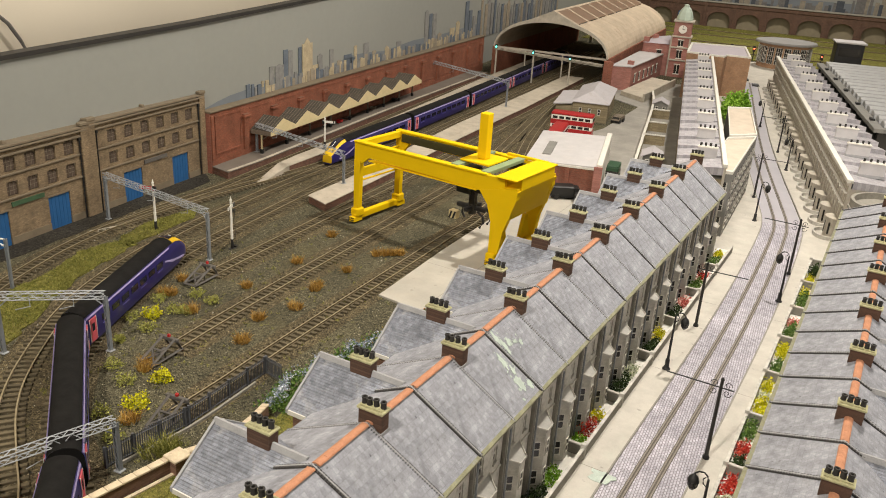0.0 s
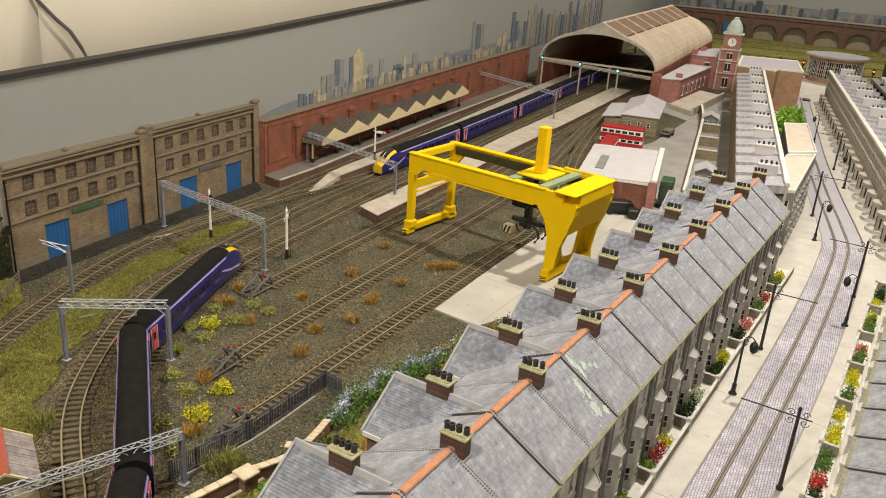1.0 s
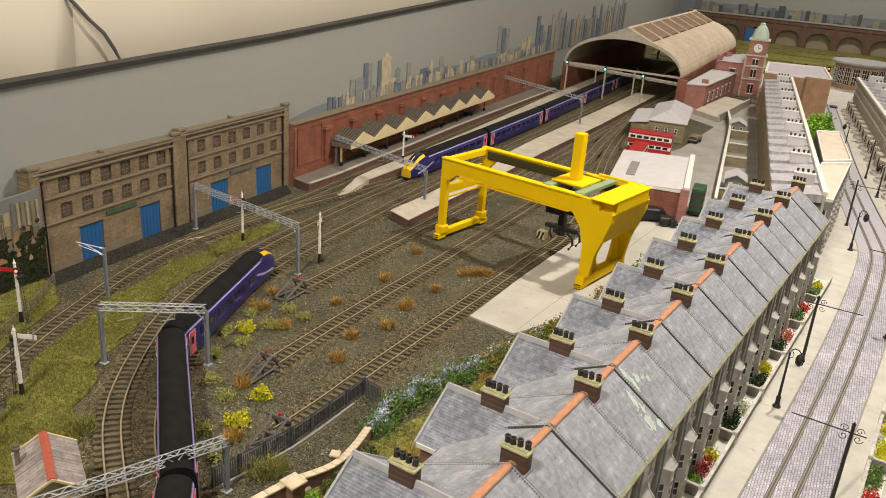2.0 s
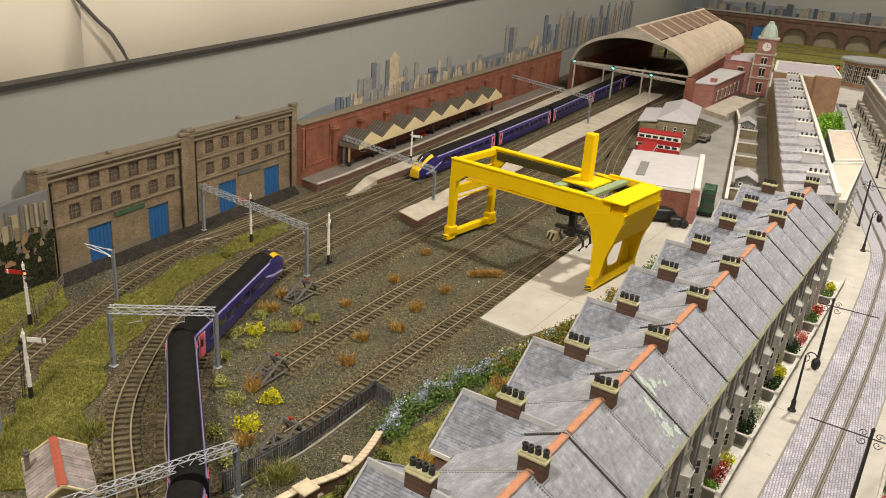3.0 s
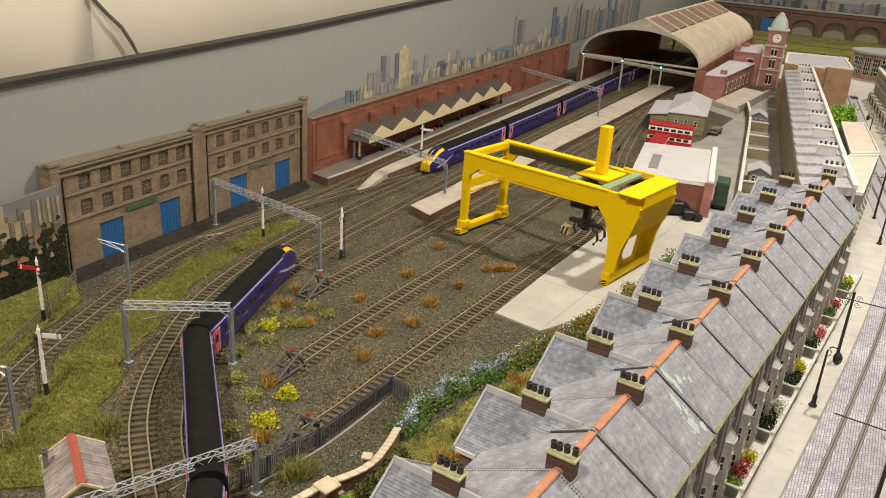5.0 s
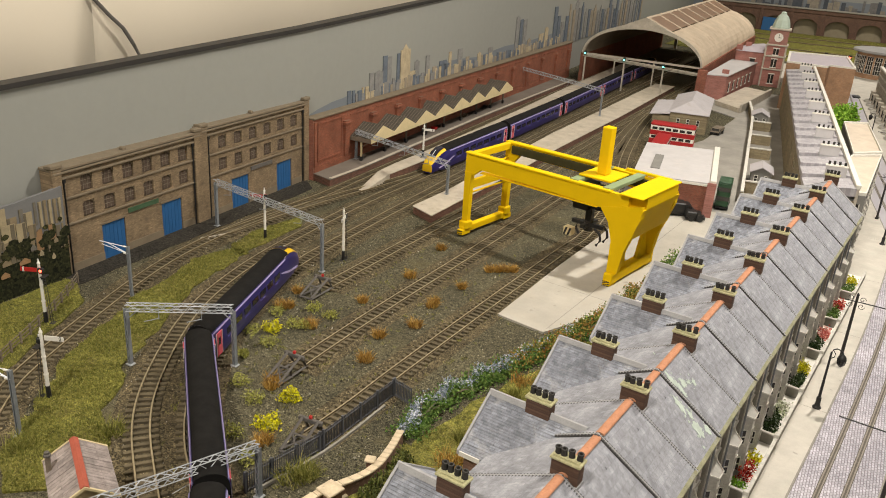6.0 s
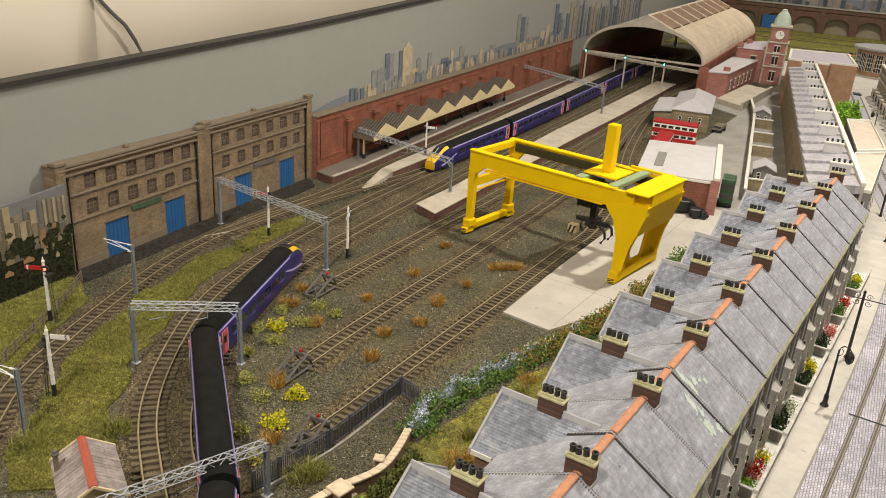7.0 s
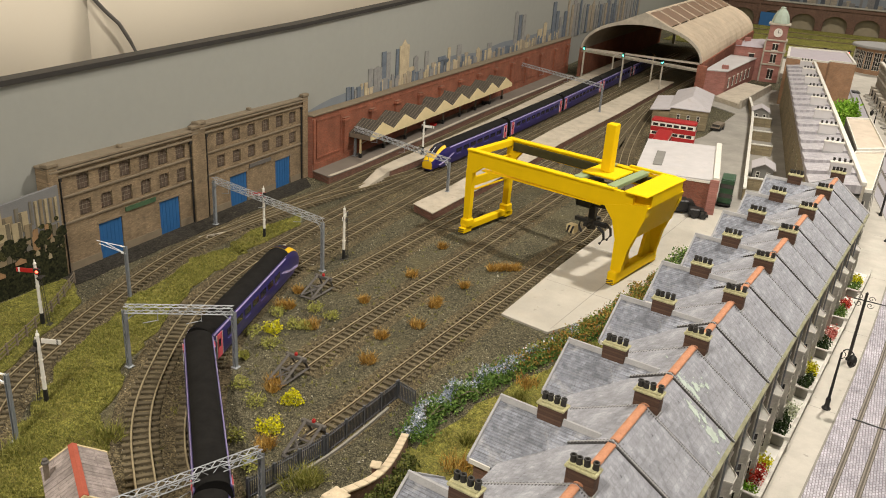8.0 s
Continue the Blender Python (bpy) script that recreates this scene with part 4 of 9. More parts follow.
def warehouse(y0, y1, first, last, wz, doors, dw, door_top, sign, strings, height, sign_mat):
    """One section of the low-relief warehouse; x = 0 is its face."""
    t = thing("warehouse", "buff brick warehouse front with arched windows and blue doors", "building", "warehouse sections", WH_M)
    w = y1 - y0
    # the face is cut into bands and piers, so that every window stands in a reveal
    xs = [first + (last - first) * k / 5 for k in range(6)]
    g = Geo()
    g.box(-0.022, y0, 0.0, -0.0045, y1, height)
    door_y = [(c, dw) for c in doors]
    # ground storey with door openings
    cuts = [y0]
    for c, dw in door_y:
        cuts += [c - dw / 2, c + dw / 2]
    cuts.append(y1)
    for a, b in zip(cuts[::2], cuts[1::2]):
        g.box(-0.0045, a, 0.0, 0.0, b, door_top)
    g.box(-0.0045, y0, door_top, 0.0, y1, wz[0][0])
    for (a, h), nxt in zip(wz, (wz[1][0], height)):
        edges = [y0]
        for c in xs:
            edges += [c - 0.0098, c + 0.0098]
        edges.append(y1)
        for p, q in zip(edges[::2], edges[1::2]):
            g.box(-0.0045, p, a, 0.0, q, a + h)
        g.box(-0.0045, y0, a + h, 0.0, y1, nxt)
    part("wall", g, M["wh_brick"], t)
    for a, h in wz:
        for c in xs:
            arch_window(t, c, a, 0.0190, h, -0.0035)
    for c, dw in door_y:
        d = part("door", Geo().box(-0.0042, c - dw / 2 + 0.0005, 0.0, -0.0015, c + dw / 2 - 0.0005, door_top - 0.0005), M["blue_door"], t, "plain blue sliding door")
        for k in range(1, 6):
            yy = c - dw / 2 + dw * k / 6
            part("door_batten", Geo().box(-0.0015, yy - 0.0003, 0.001, -0.0011, yy + 0.0003, door_top - 0.002), M["blue_door"], d)
        part("lintel", Geo().box(0.0, c - dw / 2 - 0.002, door_top - 0.0002, 0.0008, c + dw / 2 + 0.002, door_top + 0.0022), M["wh_stone"], t)
    part("sign_board", Geo().box(0.0002, sign - 0.0285, strings[0] - 0.0105, 0.0022, sign + 0.0285, strings[0] - 0.0040), M[sign_mat], t, "faded painted sign board")
    for zz, d in ((strings[0], 0.0024), (strings[1], 0.0024), (height - 0.0125, 0.0030), (height - 0.004, 0.0046)):
        part("string_course", Geo().box(0.0, y0, zz, d, y1, zz + 0.0030, 0.0005), M["wh_stone"], t)
    for a, b in zip(cuts[::2], cuts[1::2]):
        part("plinth", Geo().box(0.0, a, 0.0, 0.0010, b, 0.012), M["wh_stone"], t)
    part("coping", Geo().box(-0.023, y0 - 0.001, height, 0.0042, y1 + 0.001, height + 0.004, 0.0008), M["wh_stone"], t)
    for yy in (y0 + 0.005, y1 - 0.005):
        part("pilaster", Geo().box(0.0, yy - 0.0075, 0.0, 0.0040, yy + 0.0075, height + 0.0045, 0.0006), M["wh_brick"], t)
        part("pilaster_cap", Geo().box(-0.004, yy - 0.009, height + 0.0045, 0.0055, yy + 0.009, height + 0.010, 0.001), M["wh_stone"], t)
    for yy in (y0 + 0.0155, y1 - 0.0155):
        pipe = Geo().tube([(0.0022, yy, 0.0), (0.0022, yy, height - 0.014)], 0.0012, 6).box(0.0006, yy - 0.0018, height - 0.017, 0.0042, yy + 0.0018, height - 0.012)
        part("downpipe", pipe, M["black"], t, "black downpipe")
    for f in (0.0, 0.46, 1.0):
        part("finial", Geo().box(-0.010, y0 + f * (y1 - y0) - 0.0030, height + 0.004, -0.002, y0 + f * (y1 - y0) + 0.0030, height + 0.0085, 0.0008), M["wh_stone"], t)
    return t


WH_M = pose(-0.752, 1.07, 0, 0, 0, math.degrees(math.atan(0.034))) @ pose(0, -1.07, 0)
warehouse(1.057, 1.3235, 1.1095, 1.2885, ((0.0735, 0.021), (0.1095, 0.0215)), (1.148, 1.260), 0.041, 0.053, 1.2035, (0.0680, 0.1040), 0.1450, "green_sign")
warehouse(1.3275, 1.608, 1.3775, 1.5680, ((0.0755, 0.0200), (0.1120, 0.0200)), (1.4185, 1.5385), 0.043, 0.053, 1.4740, (0.0675, 0.1035), 0.1495, "grey_wood")
# ground strip darker than the gravel, with a wavy outer edge
yard_edge = [(-0.7135 - 0.013 * k / 16 + 0.0022 * math.sin(k * 2.3), 1.05 + 0.52 * k / 16) for k in range(17)]
dark_yard_strip = Geo().prism([(-0.7515, 1.05)] + yard_edge + [(-0.7695, 1.606)], -0.001, 0.0009)
solid("warehouse_yard", dark_yard_strip, M["yard_dark"], "dark ground strip in front of the warehouse doors", "pavement", kind="structure")
solid("cable_trough", strip(Geo(), smooth_line([(-0.7045, 1.262), (-0.6985, 1.275), (-0.6873, 1.302), (-0.6800, 1.338)], 0.012), [(-0.0014, 0.0), (0.0014, 0.0), (0.0014, 0.0036), (-0.0014, 0.0036)]), M["platform"], "pale concrete cable trough beside the siding", "trough")

# ---------------------------------------------------------------- red brick retaining wall
WA = math.degrees(math.atan(0.036))
rw = thing("wall_brick", "red brick retaining wall with pilasters and stone coping", "wall", kind="structure", m=pose(-0.757, 1.612, 0, 0, 0, WA))
part("wall", Geo().box(-0.016, 0.0, 0.0, 0.0, 1.50, 0.1165), M["red_brick"], rw)
part("end_face", Geo().box(-0.016, -0.002, 0.0, 0.0, 0.0, 0.1165), M["red_brick_x"], rw)
part("coping", Geo().box(-0.019, -0.003, 0.1165, 0.003, 1.50, 0.1205, 0.001), M["wh_stone"], rw, "grey stone coping")
part("plinth", Geo().box(0.0, 0.0, 0.0, 0.0016, 1.50, 0.026), M["red_brick"], rw)
part("corner_pier", Geo().box(0.0, -0.001, 0.026, 0.0035, 0.006, 0.112, 0.0006), M["red_brick"], rw)
piers = (0.107, 0.207, 0.310, 0.416, 0.522, 0.630, 0.742, 0.856, 0.974, 1.090, 1.213, 1.345, 1.465)
for y, nxt in zip(piers, piers[1:] + (1.58,)):
    pl = part("pilaster", Geo().add([(0.0, y - 0.0050, 0.026), (0.0035, y - 0.0050, 0.026), (0.0035, y + 0.0050, 0.026), (0.0, y + 0.0050, 0.026), (0.0, y - 0.0085, 0.091), (0.0065, y - 0.0085, 0.091), (0.0065, y + 0.0085, 0.091), (0.0, y + 0.0085, 0.091)],
                                    [(3, 2, 1, 0), (4, 5, 6, 7), (0, 1, 5, 4), (1, 2, 6, 5), (2, 3, 7, 6), (3, 0, 4, 7)]), M["red_brick"], rw, "tapering brick pilaster")
    part("pilaster_cap", Geo().box(0.0, y - 0.0115, 0.091, 0.0090, y + 0.0115, 0.0955, 0.0008).box(0.0, y - 0.0095, 0.0955, 0.0070, y + 0.0095, 0.0980), M["red_brick"], pl)
    if nxt < 1.5:
        part("panel_frame", Geo().box(0.0, y + 0.016, 0.034, 0.0012, nxt - 0.016, 0.0365).box(0.0, y + 0.016, 0.105, 0.0012, nxt - 0.016, 0.1075), M["red_brick"], rw)
part("panel_frame", Geo().box(0.0, 0.014, 0.034, 0.0014, 0.092, 0.0370).box(0.0, 0.014, 0.1055, 0.0014, 0.092, 0.1085).box(0.0, 0.012, 0.034, 0.0014, 0.0145, 0.1085).box(0.0, 0.0915, 0.034, 0.0014, 0.094, 0.1085), M["red_brick"], rw)


# ---------------------------------------------------------------- platform canopy with a saw-tooth roof
def canopy():
    t = thing("platform_canopy", "saw-tooth platform canopy with cream gables on timber posts", "canopy", m=pose(-0.7608, 1.737, 0.0145, 0, 0, WA))
    n, p, d, zv, za = 8, 0.0922, 0.0480, 0.0485, 0.0700
    for k in range(n):
        y = k * p
        slopes = ((y, zv, y + p / 2, za), (y + p / 2, za, y + p, zv))
        for a, ha, b, hb in slopes:
            rg = Geo().add([(0, a, ha), (d, a, ha), (d, b, hb), (0, b, hb), (0, a, ha - 0.0015), (d, a, ha - 0.0015), (d, b, hb - 0.0015), (0, b, hb - 0.0015)],
                           [(0, 1, 2, 3), (7, 6, 5, 4), (0, 4, 5, 1), (1, 5, 6, 2), (2, 6, 7, 3), (3, 7, 4, 0)])
            roof = part("roof_slope", rg, M["corrugated"], t, "sooty glazed roof slope")
            for q in range(7):
                x = 0.003 + q * (d - 0.006) / 6
                part("bar", Geo().tube([(x, a, ha + 0.0002), (x, b, hb + 0.0002)], 0.0005, 4), M["wood"], roof)
        part("gable", Geo().prism([(y, zv - 0.0085), (y + p, zv - 0.0085), (y + p, zv - 0.001), (y + p / 2, za - 0.0015), (y, zv - 0.001)], d, d + 0.0016, "x"), M["cream"], t, "cream painted gable board")
    part("end_screen", Geo().box(0.0, -0.0015, zv - 0.0085, d, 0.0, zv), M["wood"], t)
    for k in range(n + 1):
        y = min(k * p + 0.004, n * p - 0.003)
        post = part("post", Geo().box(d - 0.026, y - 0.0018, 0.0, d - 0.0224, y + 0.0018, zv - 0.0085, 0.0004), M["wood"] if k else M["cream"], t, "grimy timber post")
        part("post_base", Geo().box(d - 0.0272, y - 0.003, 0.0, d - 0.0212, y + 0.003, 0.009, 0.0006), M["black"], post)
        part("brace", Geo().tube([(d - 0.024, y, zv - 0.020), (d - 0.024, y + 0.011, zv - 0.0085)], 0.0009, 4).tube([(d - 0.024, y, zv - 0.020), (d - 0.008, y, zv - 0.0085)], 0.0009, 4), M["wood"], post)
    part("beam", Geo().box(d - 0.026, 0.0, zv - 0.0085, d - 0.0222, n * p, zv - 0.0055), M["wood"], t)
    part("rear_beam", Geo().box(0.0, 0.0, zv - 0.0085, 0.003, n * p, zv - 0.001), M["wood"], t)
    return t


canopy()
# crates and benches under the canopy
for y, w, mat in ((0.10, 0.010, "wood"), (0.29, 0.014, "red"), (0.47, 0.010, "wood"), (0.60, 0.013, "black")):
    solid("luggage_trolley", Geo().box(-0.006, -w / 2, 0.003, 0.006, w / 2, 0.008, 0.0006).tube([(-0.004, -w / 2, 0.0018), (0.004, -w / 2, 0.0018)], 0.0018, 8).tube([(-0.004, w / 2, 0.0018), (0.004, w / 2, 0.0018)], 0.0018, 8),
          M[mat], "small luggage trolley standing on the bay platform", "trolley", "luggage trolleys", m=pose(-0.738 - 0.055 * y, 1.78 + y, 0.0145, 0, 0, 5))


# ---------------------------------------------------------------- overhead line portals
def lattice(g, a, b, size=0.0034, bay=0.0075, r=0.00042):
    """A square lattice girder between two points."""
    a, b = Vector(a), Vector(b)
    d = (b - a).normalized()
    side = d.cross(Vector((0, 0, 1))).normalized() * size
    up = Vector((0, 0, 1)) * size * 1.1
    corners = [side + up, -side + up, -side - up, side - up]
    for c in corners:
        g.tube([a + c, b + c], r * 1.35, 4)
    n = max(2, round((b - a).length / bay))
    for k in range(n):
        p, q = a + (b - a) * (k / n), a + (b - a) * ((k + 1) / n)
        for i in range(4):
            c0, c1 = corners[i], corners[(i + 1) % 4]
            g.tube([p + c0, q + c1] if k % 2 == 0 else [p + c1, q + c0], r, 3)
    return g


def portal(a, b, z, za, zb, label, mat="galv", drops=(0.3, 0.7)):
    """Two legs and a lattice beam over the tracks between plan points a and b."""
    t = thing("overhead_line_portal", label, "gantry", "overhead line portals")
    for (x, y), z0 in ((a, za), (b, zb)):
        g = Geo()
        g.box(x - 0.0021, y - 0.0021, z0, x - 0.0013, y + 0.0021, z - 0.002)
        g.box(x + 0.0013, y - 0.0021, z0, x + 0.0021, y + 0.0021, z - 0.002)
        g.box(x - 0.0014, y - 0.0004, z0, x + 0.0014, y + 0.0004, z - 0.002)
        leg = part("leg", g, M["galv_dark"], t, "grey steel leg")
        lac = Geo()
        h = (z - z0) / 9
        for k in range(9):
            s = 1 if k % 2 else -1
            lac.tube([(x - 0.0017 * s, y - 0.0022, z0 + k * h), (x + 0.0017 * s, y - 0.0022, z0 + (k + 1) * h)], 0.0004, 3)
        tagged(part("lacing", lac, M["galv"], leg), kind="stuff")
        part("base_plate", Geo().box(x - 0.004, y - 0.004, z0, x + 0.004, y + 0.004, z0 + 0.0014, 0.0004), M["galv"], leg)
    part("beam", lattice(Geo(), (*a, z), (*b, z)), M[mat], t, "pale grey lattice beam")
    A, B = Vector((*a, z)), Vector((*b, z))
    d = (B - A).normalized()
    for end, s in ((A, 1), (B, -1)):
        part("knee_brace", Geo().tube([end + d * s * 0.012 - Vector((0, 0, 0.004)), end - Vector((0, 0, 0.015))], 0.0007, 4), M["galv"], t)
    for k in drops:
        p = A + (B - A) * k
        arm = Geo().tube([p - Vector((0, 0, 0.003)), p - Vector((0, 0, 0.014))], 0.0006, 4)
        arm.tube([p - Vector((0, 0, 0.013)), p - Vector((0, 0, 0.017)) - d * 0.016], 0.0005, 4)
        part("registration_arm", arm, M["galv"], t)
    return t


portal((-0.502, 0.950), (-0.408, 1.013), 0.0705, 0, 0, "grey lattice overhead line portal across the curve")
portal((-0.727, 1.322), (-0.487, 1.278), 0.0745, 0, 0, "grey lattice overhead line portal by the warehouse", drops=(0.15, 0.5, 0.82))
portal((-0.752, 1.745), (-0.497, 1.666), 0.0715, 0.0145, 0.0145, "grey lattice overhead line portal at the platform ends", drops=(0.25, 0.55, 0.8))
portal((-0.800, 2.671), (-0.498, 2.521), 0.083, 0.0145, 0.0145, "grey overhead line portal across the platforms", drops=(0.3, 0.6))
portal((-0.322, 0.664), (-0.239, 0.858), 0.0535, 0, 0, "grey lattice overhead line portal near the cabin", drops=(0.35, 0.72))


def cantilever(x, y, h, ang, label):
    t = thing("overhead_line_mast", label, "mast", "overhead line masts", pose(x, y, 0, 0, 0, ang))
    part("mast", Geo().box(-0.0018, -0.0018, 0, -0.0010, 0.0018, h).box(0.0010, -0.0018, 0, 0.0018, 0.0018, h).box(-0.001, -0.0004, 0, 0.001, 0.0004, h), M["galv_dark"], t)
    part("base_plate", Geo().box(-0.004, -0.004, 0, 0.004, 0.004, 0.0014), M["galv"], t)
    arm = Geo().tube([(0, 0, h - 0.001), (-0.036, 0, h + 0.0045)], 0.0006, 4).tube([(0, 0, h - 0.010), (-0.033, 0, h + 0.0005)], 0.0005, 4).tube([(0, 0, h - 0.010), (-0.026, 0, h + 0.0028)], 0.0006, 4)
    part("bracket_arm", arm, M["white_steel"], t, "thin pale bracket arm")
    for z in (h - 0.001, h - 0.010):
        part("insulator", Geo().tube([(-0.006, 0, z + 0.0008), (-0.001, 0, z)], 0.0011, 8), M["white"], t)


cantilever(-0.482, 0.801, 0.072, 20, "grey steel overhead line mast with a bracket arm")
cantilever(-0.631, 1.066, 0.071, 24, "grey steel overhead line mast beside the curved siding")


# ---------------------------------------------------------------- semaphore signals
def semaphore(x, y, z0, h, arm, lit, ladder, ang=0.0, arms=1):
    tone = {"red": "red and white stop arm", "white": "white-backed arm"}[arm]
    t = thing("semaphore_signal", "white semaphore signal post with a " + tone, "signal", "semaphore signals", pose(x, y, z0, 0, 0, ang))
    part("post", Geo().tube([(0, 0, 0.016), (0, 0, h - 0.006)], 0.0021, 8, 0.0016), M["white"], t, smooth=True)
    part("post_foot", Geo().tube([(0, 0, 0), (0, 0, 0.016)], 0.0026, 8, 0.0023), M["black"], t, "black painted foot", smooth=True)
    part("base", Geo().box(-0.005, -0.005, 0, 0.005, 0.005, 0.0012, 0.0004), M["dark_metal"], t)
    part("finial", Geo().lathe([(0.0011, 0), (0.0020, 0.0012), (0.0016, 0.003), (0.0007, 0.004), (0.0009, 0.005), (0.0002, 0.0075)], 8, (0, 0, h - 0.006)), M["white"], t, smooth=True)
    blade = part("arm", Geo().box(-0.021, -0.0032, h - 0.0145, -0.0015, -0.0024, h - 0.0095).box(0.0005, -0.0036, h - 0.0165, 0.0052, -0.0024, h - 0.0085, 0.0006), M["red" if arm == "red" else "white"], t)
    part("stripe", Geo().box(-0.0185, -0.0035, h - 0.0146, -0.0165, -0.0024, h - 0.0094), M["white" if arm == "red" else "black"], blade)
    part("lamp", Geo().lathe([(0.0022, 0), (0.0026, 0.001), (0.0026, 0.005), (0.0016, 0.0062)], 8, (0.0028, 0, h - 0.0165)), M["black"], t)
    if lit:
        part("lit_lens", Geo().lathe([(0.0004, -0.0016), (0.0016, -0.0008), (0.0016, 0.0008), (0.0004, 0.0016)], 8, (0.0034, -0.0042, h - 0.0125)), M["red_lamp"], t, "glowing red lens")
    if ladder:
        g = Geo()
        for k in (-0.0022, 0.0022):
            g.tube([(0.0085, k - 0.001, 0.0), (0.0048, k - 0.001, h - 0.019)], 0.0004, 4)
        for k in range(18):
            f = k / 18
            g.tube([(0.0085 - 0.0037 * f, -0.0032, f * (h - 0.019)), (0.0085 - 0.0037 * f, 0.0012, f * (h - 0.019))], 0.0003, 3)
        part("ladder", g, M["dark_metal"], t, "thin dark ladder")
        part("stage", Geo().box(0.002, -0.005, h - 0.021, 0.008, 0.005, h - 0.0202), M["dark_metal"], t)
        part("ladder_foot", Geo().box(0.0055, -0.0045, 0, 0.0115, 0.0025, 0.003, 0.0004), M["dark_metal"], t)
    part("spectacle", Geo().box(0.0004, -0.0042, h - 0.0155, 0.0060, -0.0030, h - 0.0085, 0.0008), M["black"], t, "black spectacle plate")
    part("balance_weight", Geo().box(0.0015, -0.0026, h - 0.0245, 0.0050, 0.0002, h - 0.0205, 0.0006), M["black"], t)
    part("bracket_band", Geo().tube([(0, 0, h * 0.35), (0, 0, h * 0.35 + 0.0015)], 0.0025, 8).tube([(0, 0, h * 0.6), (0, 0, h * 0.6 + 0.0015)], 0.0023, 8), M["white"], t)
    return t


semaphore(-0.514, 0.857, 0, 0.081, "white", False, True, 205)
semaphore(-0.655, 0.959, 0, 0.083, "red", True, True, 25)
semaphore(-0.631, 1.325, 0, 0.083, "red", False, False, 20)
semaphore(-0.487, 1.330, 0, 0.082, "white", False, True, 110)
semaphore(-0.655, 1.849, 0.0145, 0.070, "white", False, False, 200)


# ---------------------------------------------------------------- timber buffer stops
def buffer_stop(x, y, ang, label):
    t = thing("buffer_stop", label, "buffer stop", "buffer stops", pose(x, y, 0.0012, 0, 0, ang) @ Matrix.Scale(1.0, 4))
    for s in (-1, 1):
        o = s * 0.0088
        part("side_frame", Geo().tube([(o, -0.036, 0.0022), (o, 0.014, 0.0022)], 0.0018, 4).tube([(o, -0.034, 0.004), (o, 0.003, 0.0195)], 0.0018, 4).tube([(o, 0.012, 0.003), (o, 0.003, 0.0195)], 0.0017, 4).tube([(o, -0.014, 0.002), (o, -0.014, 0.0125)], 0.0013, 4), M["grey_wood"], t, "grey rail-built side frame")
    part("crossbeam", Geo().box(-0.0135, 0.0010, 0.0155, 0.0135, 0.0050, 0.0200, 0.0006), M["grey_wood"], t, "weathered grey beam")
    part("tie", Geo().tube([(-0.0088, -0.015, 0.0115), (0.0088, -0.015, 0.0115)], 0.0014, 4).tube([(-0.0088, -0.032, 0.004), (0.0088, -0.015, 0.0115)], 0.0010, 4).tube([(0.0088, -0.032, 0.004), (-0.0088, -0.015, 0.0115)], 0.0010, 4), M["grey_wood"], t, "weathered cross ties")
    part("foot_tie", Geo().tube([(-0.0088, -0.034, 0.0028), (0.0088, -0.034, 0.0028)], 0.0016, 4).tube([(-0.0088, -0.014, 0.0022), (0.0088, -0.014, 0.0022)], 0.0012, 4), M["grey_wood"], t)
    part("red_lamp", Geo().box(-0.0016, 0.0014, 0.0198, 0.0016, 0.0046, 0.0232, 0.0005).lathe([(0.0010, 0), (0.0004, 0.0010)], 6, (0, 0.003, 0.0232)), M["red"], t, "small red lamp")
    return t


buffer_stop(-0.448, 1.225, 0, "grey rail-built buffer stop with a timber beam")
buffer_stop(-0.348, 1.040, 0, "grey rail-built buffer stop with a red lamp")
buffer_stop(-0.256, 0.950, 3, "grey rail-built buffer stop beside the railings")


# ---------------------------------------------------------------- railings and fences
def railing(pts, h, gap, label, mat="fence_metal", post_every=6, bar=0.0007):
    t = thing("railing_fence", label, "fence")
    for a, b in zip(pts, pts[1:]):
        a, b = Vector((*a, 0)), Vector((*b, 0))
        n = max(2, round((b - a).length / gap))
        for z in (0.12 * h, 0.86 * h):
            part("rail", Geo().tube([a + Vector((0, 0, z)), b + Vector((0, 0, z))], bar, 4), M[mat], t)
        for k in range(n + 1):
            p = a + (b - a) * (k / n)
            if k % post_every == 0:
                part("post", Geo().box(p.x - 0.0011, p.y - 0.0011, 0, p.x + 0.0011, p.y + 0.0011, h * 1.05), M[mat], t)
            else:
                part("pale", Geo().tube([p + Vector((0, 0, 0.0)), p + Vector((0, 0, h))], bar * 0.8, 4), M[mat], t)
    return t


railing([(-0.252, 0.855), (-0.234, 0.944), (-0.2285, 1.062), (-0.204, 1.056)], 0.0215, 0.0024, "grey steel railings round the end of the siding", post_every=12, bar=0.0009)
solid("kerb_strip", strip(Geo(), smooth_line([(-0.246, 0.86), (-0.229, 0.944), (-0.2245, 1.055)], 0.02), [(-0.0012, 0.0), (0.0012, 0.0), (0.0012, 0.003), (-0.0012, 0.003)]), M["stone_wall"], "thin worn kerb under the railings", "kerb", kind="structure")
post_fence = thing("post_and_rail_fence", "dark post and wire fence along the backdrop", "fence")
fl = smooth_line([(-0.57, 0.80), (-0.612, 0.872), (-0.642, 0.93), (-0.678, 0.995), (-0.724, 1.062)], 0.021)
for p in fl:
    part("post", Geo().box(p.x - 0.0011, p.y - 0.0011, 0, p.x + 0.0011, p.y + 0.0011, 0.017, 0.0003), M["wood"], post_fence)
